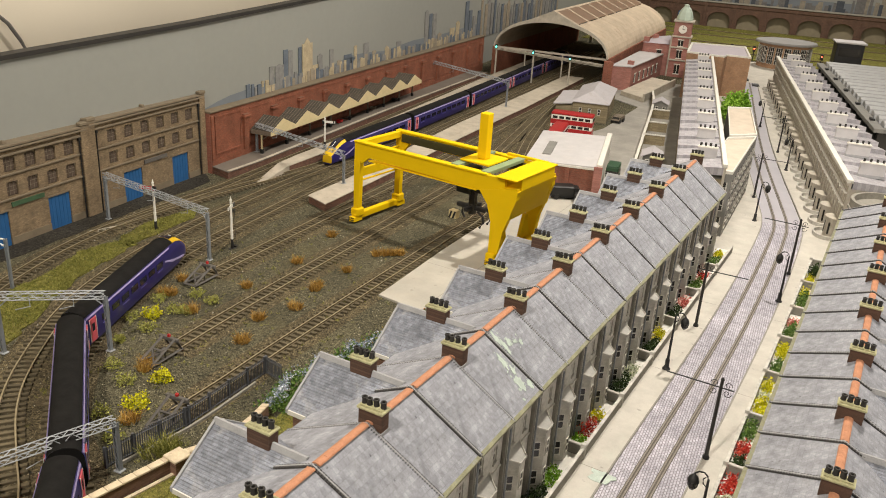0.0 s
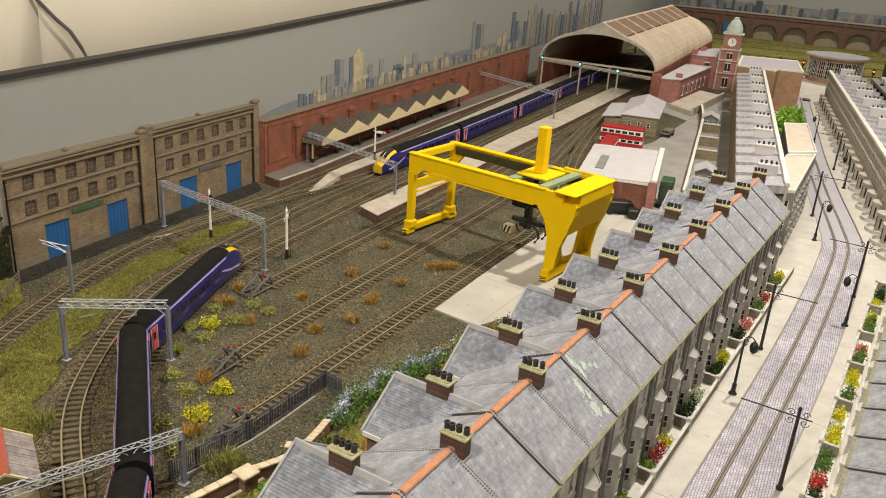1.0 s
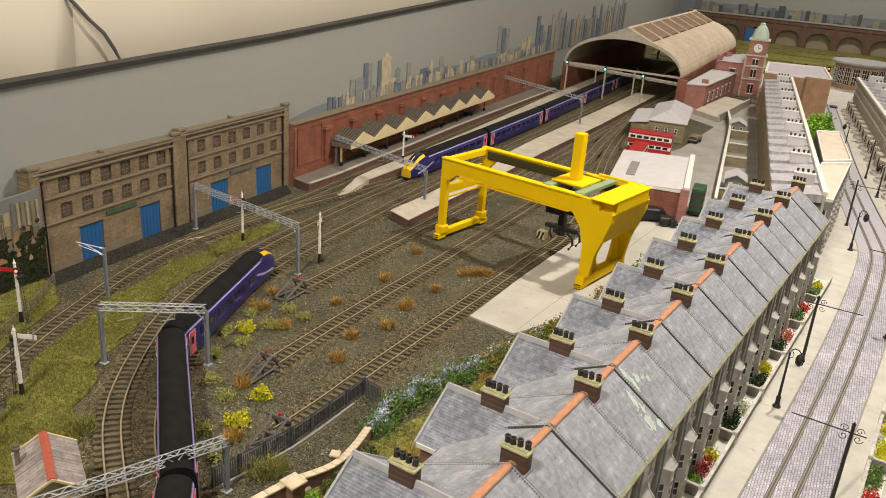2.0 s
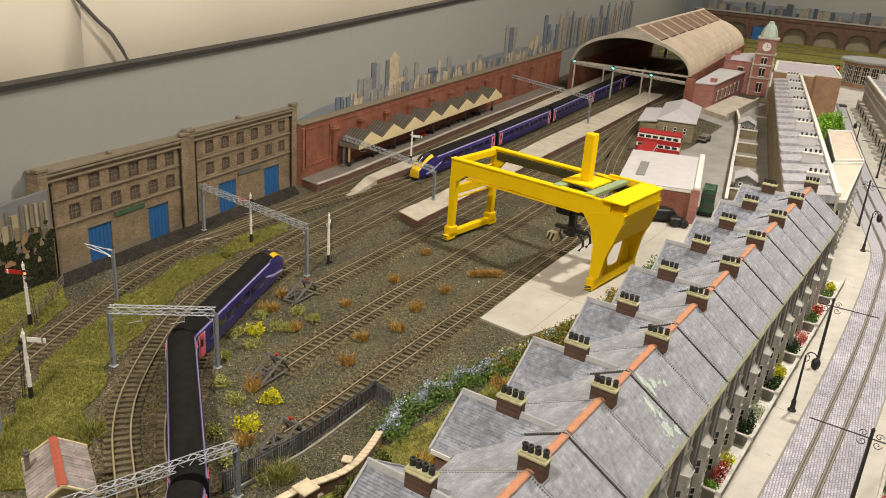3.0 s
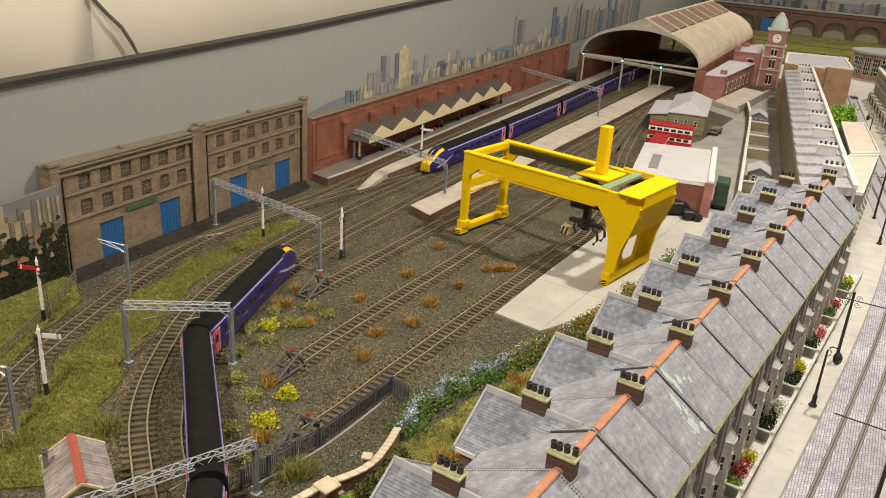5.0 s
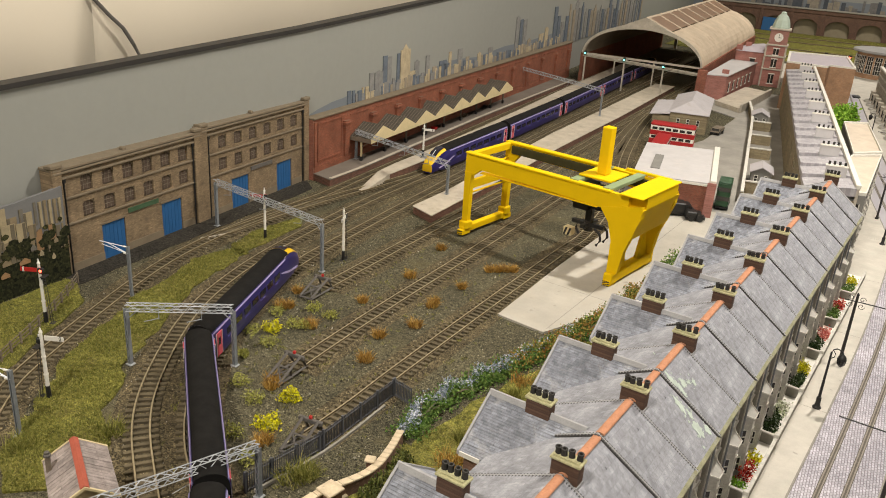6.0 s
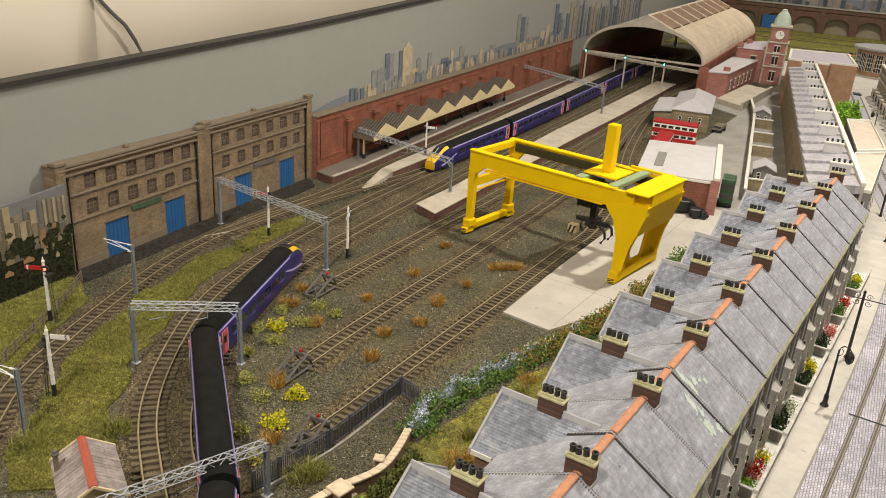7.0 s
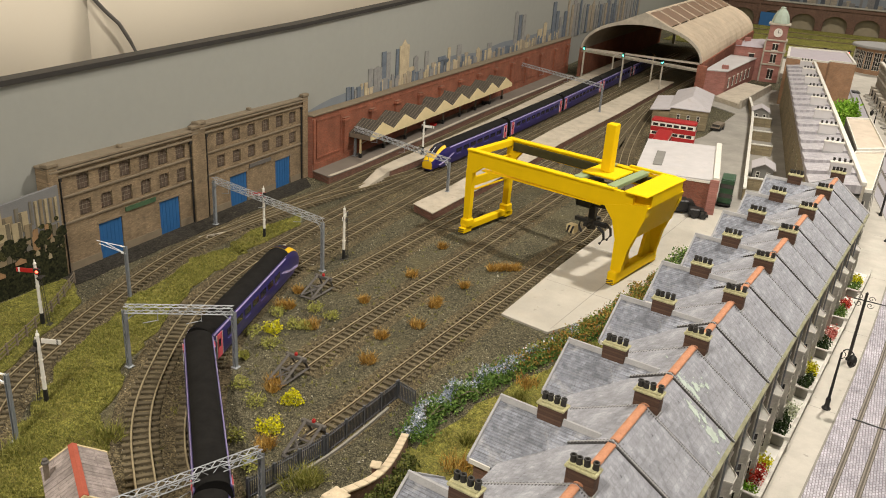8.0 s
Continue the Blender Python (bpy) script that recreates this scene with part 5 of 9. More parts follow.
for z in (0.0055, 0.0105, 0.0150):
    part("rail", strip(Geo(), fl, [(-0.0004, z), (0.0004, z), (0.0004, z + 0.0009), (-0.0004, z + 0.0009)]), M["wood"], post_fence)

# ---------------------------------------------------------------- low stone boundary wall with cap stones
bw = thing("boundary_wall", "brown brick retaining wall with cream coping, falling to the hedge", "wall")
wall_plan = [(-0.1755, 0.716), (-0.1645, 0.764), (-0.1570, 0.794), (-0.1497, 0.823), (-0.1432, 0.852), (-0.1425, 0.890), (-0.1590, 0.943), (-0.1800, 0.997)]
wl = smooth_line(wall_plan, 0.012)


def wall_top(y):
    """The coping falls from the level stretch to the ground at the hedge."""
    for y0, z0, y1, z1 in ((0.0, 0.066, 0.835, 0.066), (0.835, 0.066, 0.892, 0.050), (0.892, 0.050, 0.943, 0.031), (0.943, 0.031, 1.1, -0.025)):
        if y <= y1:
            return z0 + (z1 - z0) * (y - y0) / (y1 - y0)


face = Geo()
for i, p in enumerate(wl):
    d = heading(wl, i)
    n_ = Vector((d.y, -d.x, 0)) * 0.003
    zt = wall_top(p.y)
    face.v += [(p.x - n_.x, p.y - n_.y, 0), (p.x + n_.x, p.y + n_.y, 0), (p.x + n_.x, p.y + n_.y, zt), (p.x - n_.x, p.y - n_.y, zt)]
    if i:
        a = 4 * i
        face.f += [(a - 4 + k, a - 4 + (k + 1) % 4, a + (k + 1) % 4, a + k) for k in range(4)]
face.f += [(0, 1, 2, 3), tuple(4 * len(wl) - 4 + k for k in (3, 2, 1, 0))]
part("wall", face, M["brown_wall"], bw, "sooty brown brick face")
for i in range(0, len(wl) - 1):
    p, q = wl[i], wl[i + 1]
    d = q - p
    za, zb = wall_top(p.y), wall_top(q.y)
    L_ = math.hypot(d.length, zb - za)
    c = part("coping", Geo().box(-0.0036, 0.0001, 0.0, 0.0036, L_ - 0.0001, 0.0020, 0.0004), M["cream_stone"], bw)
    c.matrix_basis = pose(p.x, p.y, za, math.degrees(math.atan2(zb - za, d.length)), 0, math.degrees(math.atan2(-d.x, d.y)))
for x, y, r, q, zt in ((-0.1435, 0.831, -12, 0.0064, 0.0675), (-0.1500, 0.8965, 20, 0.0028, 0.0515)):
    pr = part("pier", Geo().box(-q, -q, 0, q, q, zt), M["brown_wall"], bw)
    pr.matrix_basis = pose(x, y, 0, 0, 0, r)
    part("cap", Geo().box(-q - 0.0016, -q - 0.0016, zt, q + 0.0016, q + 0.0016, zt + 0.0024, 0.0006), M["cream_stone"], pr)
part("footing", strip(Geo(), smooth_line([(x + 0.0065, y) for x, y in wall_plan[1:5]], 0.012), [(-0.0016, 0.0), (0.0016, 0.0), (0.0016, 0.0560), (-0.0016, 0.0560)]), M["cream_stone"], bw, "pale footing along the bank")

# ---------------------------------------------------------------- platelayers' cabin
def cabin():
    t = thing("lineside_cabin", "small timber lineside cabin with a grey roof and red ridge", "cabin", m=pose(-0.329, 0.7525, 0, 0, 0, 58.2))
    part("wall_shell", Geo().prism([(-0.0220, 0), (0.0220, 0), (0.0220, 0.0500), (0, 0.0630), (-0.0220, 0.0500)], -0.028, 0.028, "y"), M["cream"], t, "cream painted walls")
    for s in (-1, 1):
        for k in range(8):
            y0, y1 = -0.034 + k * 0.0085 + 0.0001, -0.0255 + k * 0.0085 - 0.0001
            lift = 0.0002 * (k % 3)
            part("roof_plank", Geo().prism([(0, 0.0652 + lift), (s * 0.0247, 0.0500 + lift), (s * 0.0247, 0.0486), (0, 0.0636)], y0, y1, "y"), M["cabin_roof"], t)
    part("ridge", Geo().prism([(-0.0034, 0.0640), (0.0034, 0.0640), (0.0034, 0.0650), (0.0, 0.0668), (-0.0034, 0.0650)], -0.0345, 0.0345, "y"), M["red_tile"], t, "red ridge strip")
    for s in (-1, 1):
        part("bargeboard", Geo().prism([(-0.0253, 0.0480), (0, 0.0636), (0.0253, 0.0480), (0.0253, 0.0502), (0, 0.0660), (-0.0253, 0.0502)], s * 0.0345 - 0.0008, s * 0.0345 + 0.0008, "y"), M["cream"], t)
    stove = part("stove_stack", Geo().box(-0.0232, 0.0140, 0.0480, -0.0190, 0.0182, 0.0660, 0.0004), M["wood"], t, "brown stove stack")
    part("cowl", Geo().lathe([(0.0030, 0), (0.0030, 0.0016), (0.0020, 0.0022), (0.0020, 0.0040)], 8, (-0.0211, 0.0161, 0.0660)), M["grey_wood"], stove)
    for x in (-0.010, 0.009):
        w = part("window", Geo().box(x - 0.005, -0.0286, 0.018, x + 0.005, -0.0275, 0.032), M["dark_glass"], t)
        part("frame", Geo().box(x - 0.0058, -0.0295, 0.0172, x + 0.0058, -0.0285, 0.0185).box(x - 0.0058, -0.0295, 0.0315, x + 0.0058, -0.0285, 0.0328).box(x - 0.0005, -0.0295, 0.018, x + 0.0005, -0.0285, 0.032), M["white"], w)


cabin()

# ---------------------------------------------------------------- yellow travelling gantry crane
def crane():
    t = thing("gantry_crane", "bright yellow gantry crane spanning two sidings and the apron", "crane", m=pose(-0.2526, 1.578, 0, 0, 0, -10.4))
    Y = M["yellow"]
    L, R, F, B, H = -0.126, 0.1376, -0.064, 0.0450, 0.1385
    # long beams, front and back
    for name, y, dp in (("front_beam", F, 0.022), ("back_beam", B, 0.017)):
        prof = [(L - 0.010, H), (R + 0.012, H), (R + 0.012, H - dp), (R - 0.012, H - dp - 0.004), (L + 0.020, H - dp), (L + 0.006, H - 0.034), (L - 0.010, H - 0.034)]
        bm_ = part(name, Geo().prism(prof, y - 0.0035, y + 0.0035, "y"), Y, t)
        part("top_flange", Geo().box(L - 0.0102, y - 0.006, H - 0.001, R - 0.018, y + 0.006, H + 0.0022, 0.0006), Y, bm_)
        if y == F:
            part("bottom_flange", Geo().box(L + 0.020, y - 0.0055, H - 0.0275, R - 0.035, y + 0.0055, H - 0.0258, 0.0004), Y, bm_)
    # dark olive strip standing in for the shade on the back beam's inner face
    part("conductor_channel", Geo().box(L + 0.004, B - 0.0076, H - 0.0165, R, B - 0.0036, H - 0.0030, 0.0006), M["beam_shade"], t, "dark olive strip painted as shade inside the back beam")
    # left legs with their sill beam
    for y in (F, B):
        part("leg", Geo().prism([(L - 0.010, H - 0.03), (L + 0.003, H - 0.03), (L + 0.001, 0.016), (L - 0.009, 0.016)], y - 0.0045, y + 0.0045, "y"), Y, t)
        part("leg_shoe", Geo().box(L - 0.012, y - 0.009, 0.012, L + 0.004, y + 0.009, 0.026, 0.002), Y, t)
    part("sill_beam", Geo().box(L - 0.009, F - 0.010, 0.006, L + 0.001, B + 0.010, 0.017, 0.0012), Y, t)
    part("end_tie", Geo().box(L - 0.008, F, H - 0.010, L + 0.001, B, H + 0.001, 0.0008), Y, t)
    part("lower_tie", Geo().box(L - 0.006, F, H - 0.060, L - 0.001, B, H - 0.045, 0.0008), Y, t)
    part("tie_rod", Geo().tube([(L - 0.004, F, H - 0.026), (L - 0.004, B, H - 0.026)], 0.0016, 8).tube([(L - 0.004, F, H - 0.067), (L - 0.004, B, H - 0.067)], 0.0016, 8), Y, t)
    # right legs: broad plates that taper to the sill
    for y in (F, B):
        w = 0.0045
        prof = [(R - 0.030, H - 0.024), (R + 0.034, H - 0.010), (R + 0.034, H - 0.028), (R + 0.016, H - 0.080), (R + 0.010, 0.022), (R - 0.006, 0.022), (R - 0.006, H - 0.070), (R - 0.014, H - 0.044)]
        part("leg", Geo().prism(prof, y - w, y + w, "y"), Y, t)
    part("sill_beam", Geo().box(R - 0.006, F - 0.012, 0.006, R + 0.008, B + 0.012, 0.022, 0.0015), Y, t)
    for y in (F + 0.02, B - 0.02):
        part("gusset", Geo().prism([(y - 0.016, 0.022), (y + 0.016, 0.022), (y + 0.004, 0.060), (y - 0.004, 0.060)], R - 0.002, R + 0.003, "x"), Y, t)
    # machinery house over the right legs
    house = Geo().box(R + 0.002, F + 0.005, H - 0.014, R + 0.036, B - 0.005, H + 0.003)
    house.prism([(R + 0.003, H - 0.014), (R + 0.036, H - 0.014), (R + 0.024, H - 0.060), (R + 0.014, H - 0.060)], F - 0.0046, B + 0.0046, "y")
    mh = part("machinery_house", house, Y, t, "yellow plated machinery house")
    part("house_roof", Geo().box(R + 0.001, F - 0.014, H + 0.003, R + 0.037, B + 0.003, H + 0.0055, 0.0008), Y, mh)
    part("handrail", Geo().box(R - 0.052, B - 0.002, H + 0.002, R + 0.022, B + 0.003, H + 0.0065, 0.0006), Y, mh)
    # wheels, bogies and hazard stripes
    for x in (L - 0.004, R + 0.001):
        for y in (F - 0.004, B + 0.004):
            bg = part("bogie", Geo().box(x - 0.0055, y - 0.011, 0.003, x + 0.0055, y + 0.011, 0.012, 0.001), M["yellow"], t)
            for k in (-0.006, 0.006):
                part("wheel", Geo().tube([(x - 0.002, y + k, 0.0048), (x + 0.002, y + k, 0.0048)], 0.0040, 10), M["dark_metal"], bg)
            hz = Geo()
            for k in range(4):
                z = -0.0010 + k * 0.0034
                s = -1 if y < 0 else 1
                hz.add([(x - 0.0054, y + s * 0.0112, max(0.0034, z)), (x + 0.0054, y + s * 0.0112, min(0.0116, z + 0.0046)), (x + 0.0054, y + s * 0.0112, min(0.0118, z + 0.0062)), (x - 0.0054, y + s * 0.0112, max(0.0036, z + 0.0016))], [(0, 1, 2, 3)])
            part("hazard_stripes", hz, M["hazard"], bg, "black hazard stripes")
    # trolley on the beams with its mast
    tx = 0.0803
    tr = part("trolley", Geo().box(tx - 0.026, F + 0.0195, H + 0.0045, tx + 0.026, F + 0.0770, H + 0.0075, 0.0006), Y, t, "yellow trolley deck")
    part("mast", Geo().box(tx - 0.0075, -0.0255, H + 0.0075, tx + 0.0075, -0.0105, H + 0.078, 0.001), Y, tr, "square yellow mast")
    for k in (-0.022, 0.032):
        part("trolley_beam", Geo().box(tx + k - 0.007, F, H - 0.002, tx + k + 0.007, B, H + 0.0036, 0.0006), M["green_metal"], tr, "pale green cross beam")
    part("hoist_frame", Geo().box(tx - 0.036, -0.034, H - 0.050, tx - 0.010, -0.002, H - 0.010, 0.001).box(tx - 0.010, -0.030, H - 0.046, tx + 0.012, -0.006, H - 0.012, 0.001).box(tx - 0.040, -0.030, H - 0.044, tx - 0.036, -0.010, H - 0.028, 0.0006), M["black"], tr, "black hoist machinery")
    gx, gy, gz = tx - 0.012, -0.020, H - 0.074
    part("grab_column", Geo().box(gx - 0.005, gy - 0.005, gz, gx + 0.005, gy + 0.005, H - 0.045, 0.0006), M["black"], tr)
    grab = part("grab", Geo().box(gx - 0.028, gy - 0.004, gz - 0.003, gx + 0.026, gy + 0.004, gz + 0.003, 0.0008).box(gx - 0.004, gy - 0.020, gz - 0.0026, gx + 0.004, gy + 0.022, gz + 0.0034, 0.0008), M["black"], tr, "black steel grab with claws")
    part("collar", Geo().tube([(gx, gy, gz - 0.010), (gx, gy, gz + 0.006)], 0.007, 12), M["dark_metal"], grab)
    for sx, sy in ((1, -0.010), (1, 0.012), (-1, 0.014)):
        x, y = gx + sx * 0.016, gy + sy
        part("claw", Geo().tube([(x, y, gz - 0.001), (x + sx * 0.010, y, gz - 0.007), (x + sx * 0.012, y, gz - 0.017), (x + sx * 0.006, y, gz - 0.026)], 0.0021, 8), M["black"], grab)
    box = part("counterweight", Geo().box(gx - 0.030, gy - 0.022, gz - 0.019, gx - 0.016, gy - 0.010, gz - 0.006, 0.0008), M["cream"], grab, "black and cream striped weight")
    for k in (0, 1):
        part("warning_stripe", Geo().prism([(gx - 0.0296 + k * 0.0066, gz - 0.0186), (gx - 0.0262 + k * 0.0066, gz - 0.0186), (gx - 0.0224 + k * 0.0066, gz - 0.0064), (gx - 0.0258 + k * 0.0066, gz - 0.0064)], gy - 0.0223, gy - 0.0219, "y"), M["black"], box)


crane()

# ---------------------------------------------------------------- trains
HW = 0.0162


def coach_section(w=HW):
    """Half-rounded body section from sill to roof: (across, height)."""
    side = [(w * 0.90, 0.0105), (w, 0.016), (w, 0.028), (w * 0.985, 0.035), (w * 0.94, 0.0415), (w * 0.84, 0.0455)]
    roof = [(w * 0.84, 0.0455), (w * 0.72, 0.0482), (w * 0.50, 0.0504), (w * 0.25, 0.0516), (0, 0.0520)]
    return side, roof


def loft(rings):
    n = len(rings[0])
    g = Geo()
    v = [p for r in rings for p in r]
    f = [(i * n + j, i * n + j + 1, (i + 1) * n + j + 1, (i + 1) * n + j) for i in range(len(rings) - 1) for j in range(n - 1)]
    return g.add(v, f)


def side_windows(parent, y0, y1, count, s):
    for k in range(count):
        y = y0 + (y1 - y0) * (k + 0.5) / count
        w = (y1 - y0) / count * 0.74
        part("window", Geo().box(s * (HW - 0.0006), y - w / 2, 0.0275, s * (HW + 0.0003), y + w / 2, 0.0355), M["coach_glass"], parent)
        if k % 2 == 0:
            part("lining_dash", Geo().box(s * (HW - 0.0004), y - w * 0.45, 0.0235, s * (HW + 0.0004), y + w * 0.45, 0.0243), M["stripe"], parent)


def bogie(parent, y):
    b = part("bogie", Geo().box(-0.0135, y - 0.019, 0.0058, 0.0135, y + 0.019, 0.0125, 0.001), M["dark_metal"], parent, "dark bogie frame")
    for k in (-0.0125, 0.0125):
        part("wheelset", Geo().tube([(-0.0098, y + k, 0.0118), (-0.0072, y + k, 0.0118)], 0.0062, 12).tube([(0.0072, y + k, 0.0118), (0.0098, y + k, 0.0118)], 0.0062, 12).tube([(-0.01, y + k, 0.0118), (0.01, y + k, 0.0118)], 0.0016, 6), M["dark_metal"], b)


def coach(length):
    t = thing("railway_coach", "indigo blue passenger coach with pink end doors", "train coach", "passenger train coaches")
    h = length / 2 - 0.004
    side, roof = coach_section()
    rings = [(y, k) for y, k in ((-h, 0.985), (-h + 0.002, 1.0), (h - 0.002, 1.0), (h, 0.985))]
    body = Geo()
    for s in (-1, 1):
        body.join(loft([[(s * a * k, y, z) for a, z in (side if s > 0 else side[::-1])] for y, k in rings]))
    outline = [(-a, z) for a, z in side] + [(-a, z) for a, z in roof[1:]] + [(a, z) for a, z in roof[::-1][1:]] + [(a, z) for a, z in side[::-1][1:]]
    for y in (-h, h):
        part("end_wall", Geo().prism([(a * 0.98, z) for a, z in outline], y - 0.0004, y + 0.0004, "y"), M["coach_roof"], t, "black coach end")
    body.box(-HW * 0.88, -h, 0.0095, HW * 0.88, h, 0.011)
    bd_ = part("body", body, M["purple"], t, "glossy indigo body side", smooth=True)
    arc = [(-a, z) for a, z in roof] + [(a, z) for a, z in roof[::-1][1:]]
    part("roof", loft([[(a * k, y, z + 0.0003) for a, z in arc] for y, k in rings]), M["coach_roof"], t, "dusty black roof", smooth=True)
    for s in (-1, 1):
        side_windows(bd_, -h + 0.030, h - 0.030, 9, s)
        for y in (-h + 0.0125, h - 0.0125):
            d = part("door", Geo().box(s * (HW - 0.001), y - 0.0068, 0.0125, s * (HW + 0.0004), y + 0.0068, 0.0405), M["pink"], t, "pink passenger door")
            part("door_window", Geo().box(s * HW, y - 0.0026, 0.0255, s * (HW + 0.0007), y + 0.0026, 0.0345, 0.0002), M["coach_glass"], d)
            part("door_frame", Geo().box(s * HW, y - 0.0074, 0.0125, s * (HW + 0.0006), y - 0.0066, 0.0410).box(s * HW, y + 0.0066, 0.0125, s * (HW + 0.0006), y + 0.0074, 0.0410), M["white"], d)
        part("lining", Geo().prism([(s * HW * 0.915, 0.0422), (s * (HW * 0.915 + 0.0005), 0.0429), (s * (HW * 0.870 + 0.0005), 0.0447), (s * HW * 0.870, 0.0440)], -h + 0.002, h - 0.002, "y"), M["lavender"], bd_, "thin lavender lining under the roof")
    part("underframe", Geo().box(-0.013, -h + 0.055, 0.0062, 0.013, h - 0.055, 0.0105, 0.001), M["black"], t, "black underfloor equipment")
    for y in (-h + 0.045, h - 0.045):
        bogie(t, y)
    part("gangway", Geo().box(-0.0075, h, 0.013, 0.0075, h + 0.0035, 0.042, 0.001), M["black"], t, "black corridor connection")
    part("gangway", Geo().box(-0.0075, -h - 0.0035, 0.013, 0.0075, -h, 0.042, 0.001), M["black"], t, "black corridor connection")
    return t


def power_car(length):
    """The driving car; its nose points along -y."""
    t = thing("driving_car", "indigo blue driving car with a yellow streamlined nose", "train car", "driving cars of the trains")
    h = length / 2 - 0.004
    side, roof = coach_section()
    nose = [(-h, 0.66, 0.40), (-h + 0.005, 0.78, 0.50), (-h + 0.014, 0.88, 0.66), (-h + 0.026, 0.94, 0.84), (-h + 0.038, 0.98, 0.95), (-h + 0.050, 1.0, 0.99), (-h + 0.062, 1.0, 1.0), (h - 0.002, 1.0, 1.0), (h, 0.985, 1.0)]
    zz = lambda z, q: 0.0105 + (z - 0.0105) * q
    body = Geo()
    for s in (-1, 1):
        body.join(loft([[(s * a * k, y, zz(z, q)) for a, z in (side if s > 0 else side[::-1])] for y, k, q in nose]))
    outline = [(-a, z) for a, z in side] + [(-a, z) for a, z in roof[1:]] + [(a, z) for a, z in roof[::-1][1:]] + [(a, z) for a, z in side[::-1][1:]]
    part("end_wall", Geo().prism([(a * 0.98, z) for a, z in outline], h - 0.0004, h + 0.0004, "y"), M["coach_roof"], t, "black car end")
    body.box(-HW * 0.88, -h + 0.03, 0.0095, HW * 0.88, h, 0.011)
    bd_ = part("body", body, M["purple"], t, "glossy indigo body side", smooth=True)
    arc = [(-a, z) for a, z in roof] + [(a, z) for a, z in roof[::-1][1:]]
    part("roof", loft([[(a * k, y, zz(z, q) + 0.0003) for a, z in arc] for y, k, q in nose if y > -h + 0.045]), M["coach_roof"], t, "dusty black roof", smooth=True)
    # yellow surround, windscreen and front
    top = [r for r in nose if r[0] < -h + 0.055]
    part("nose", loft([[(a * k * 1.004, y, zz(z, q) + 0.0005) for a, z in arc] for y, k, q in top]), M["train_yellow"], t, "yellow nose surround", smooth=True)
    mid = [(a * 1.12, z - 0.0004) for a, z in arc if abs(a) < HW * 0.7]
    part("windscreen", loft([[(a * k * 0.98, y, zz(z, q) + 0.0013) for a, z in mid] for y, k, q in top[2:]]), M["coach_glass"], t, "wrap-over black windscreen", smooth=True)
    part("wiper", Geo().tube([(0.0, -h + 0.015, 0.0400), (0.0, -h + 0.030, 0.0485)], 0.0006, 4), M["white"], t)
    y, k, q = nose[0]
    face = [(a * k, zz(z, q)) for a, z in outline]
    part("front_panel", Geo().prism(face, -h - 0.0012, -h + 0.0004, "y"), M["train_yellow"], t, "yellow front panel")
    part("valance", Geo().box(-HW * 0.60, -h - 0.001, 0.0065, HW * 0.60, -h + 0.014, 0.0125, 0.002), M["purple"], t)
    for s in (-1, 1):
        part("headlight", Geo().box(s * HW * 0.44, -h - 0.0005, 0.0175, s * HW * 0.62, -h + 0.004, 0.0205, 0.0006), M["amber_lamp"], t, "small lit headlight")
        side_windows(bd_, -h + 0.085, h - 0.030, 7, s)
        part("lining", Geo().prism([(s * HW * 0.915, 0.0422), (s * (HW * 0.915 + 0.0005), 0.0429), (s * (HW * 0.870 + 0.0005), 0.0447), (s * HW * 0.870, 0.0440)], -h + 0.064, h - 0.002, "y"), M["lavender"], bd_, "thin lavender lining under the roof")
        swoosh = [(-h + 0.020, 0.0170), (-h + 0.050, 0.0225), (-h + 0.075, 0.0300), (-h + 0.082, 0.0300), (-h + 0.058, 0.0215), (-h + 0.022, 0.0150)]
        part("swoosh", Geo().prism(swoosh, s * (HW * 0.93 - 0.0006), s * (HW + 0.0004), "x"), M["lavender"], bd_, "pale swept flash")
        y = h - 0.0125
        d = part("door", Geo().box(s * (HW - 0.001), y - 0.0068, 0.0125, s * (HW + 0.0004), y + 0.0068, 0.0405), M["pink"], t, "pink passenger door")
        part("door_window", Geo().box(s * HW, y - 0.0026, 0.0255, s * (HW + 0.0007), y + 0.0026, 0.0345), M["coach_glass"], d)
        part("door_frame", Geo().box(s * HW, y - 0.0074, 0.0125, s * (HW + 0.0006), y - 0.0066, 0.0410).box(s * HW, y + 0.0066, 0.0125, s * (HW + 0.0006), y + 0.0074, 0.0410), M["white"], d)
    part("underframe", Geo().box(-0.013, -h + 0.075, 0.0062, 0.013, h - 0.055, 0.0105, 0.001), M["black"], t, "black underfloor equipment")
    for y in (-h + 0.052, h - 0.045):
        bogie(t, y)
    part("gangway", Geo().box(-0.0075, h, 0.013, 0.0075, h + 0.0035, 0.042, 0.001), M["black"], t, "black corridor connection")
    return t


def on_track(line, s, length):
    """The pose of a car whose near end is s metres along the line."""
    i0 = min(len(line) - 1, max(0, int(s / 0.0098)))
    p = line[i0]
    j = i0
    while j < len(line) - 1 and (line[j] - p).length < length:
        j += 1
    q = line[j]
    d = (q - p).normalized()
    c = p + d * (length / 2)
    return pose(c.x, c.y, 0.0, 0, 0, math.degrees(math.atan2(-d.x, d.y))), j * 0.0098


def arc_at(line, y):
    return min(range(len(line)), key=lambda i: abs(line[i].y - y)) * 0.0098


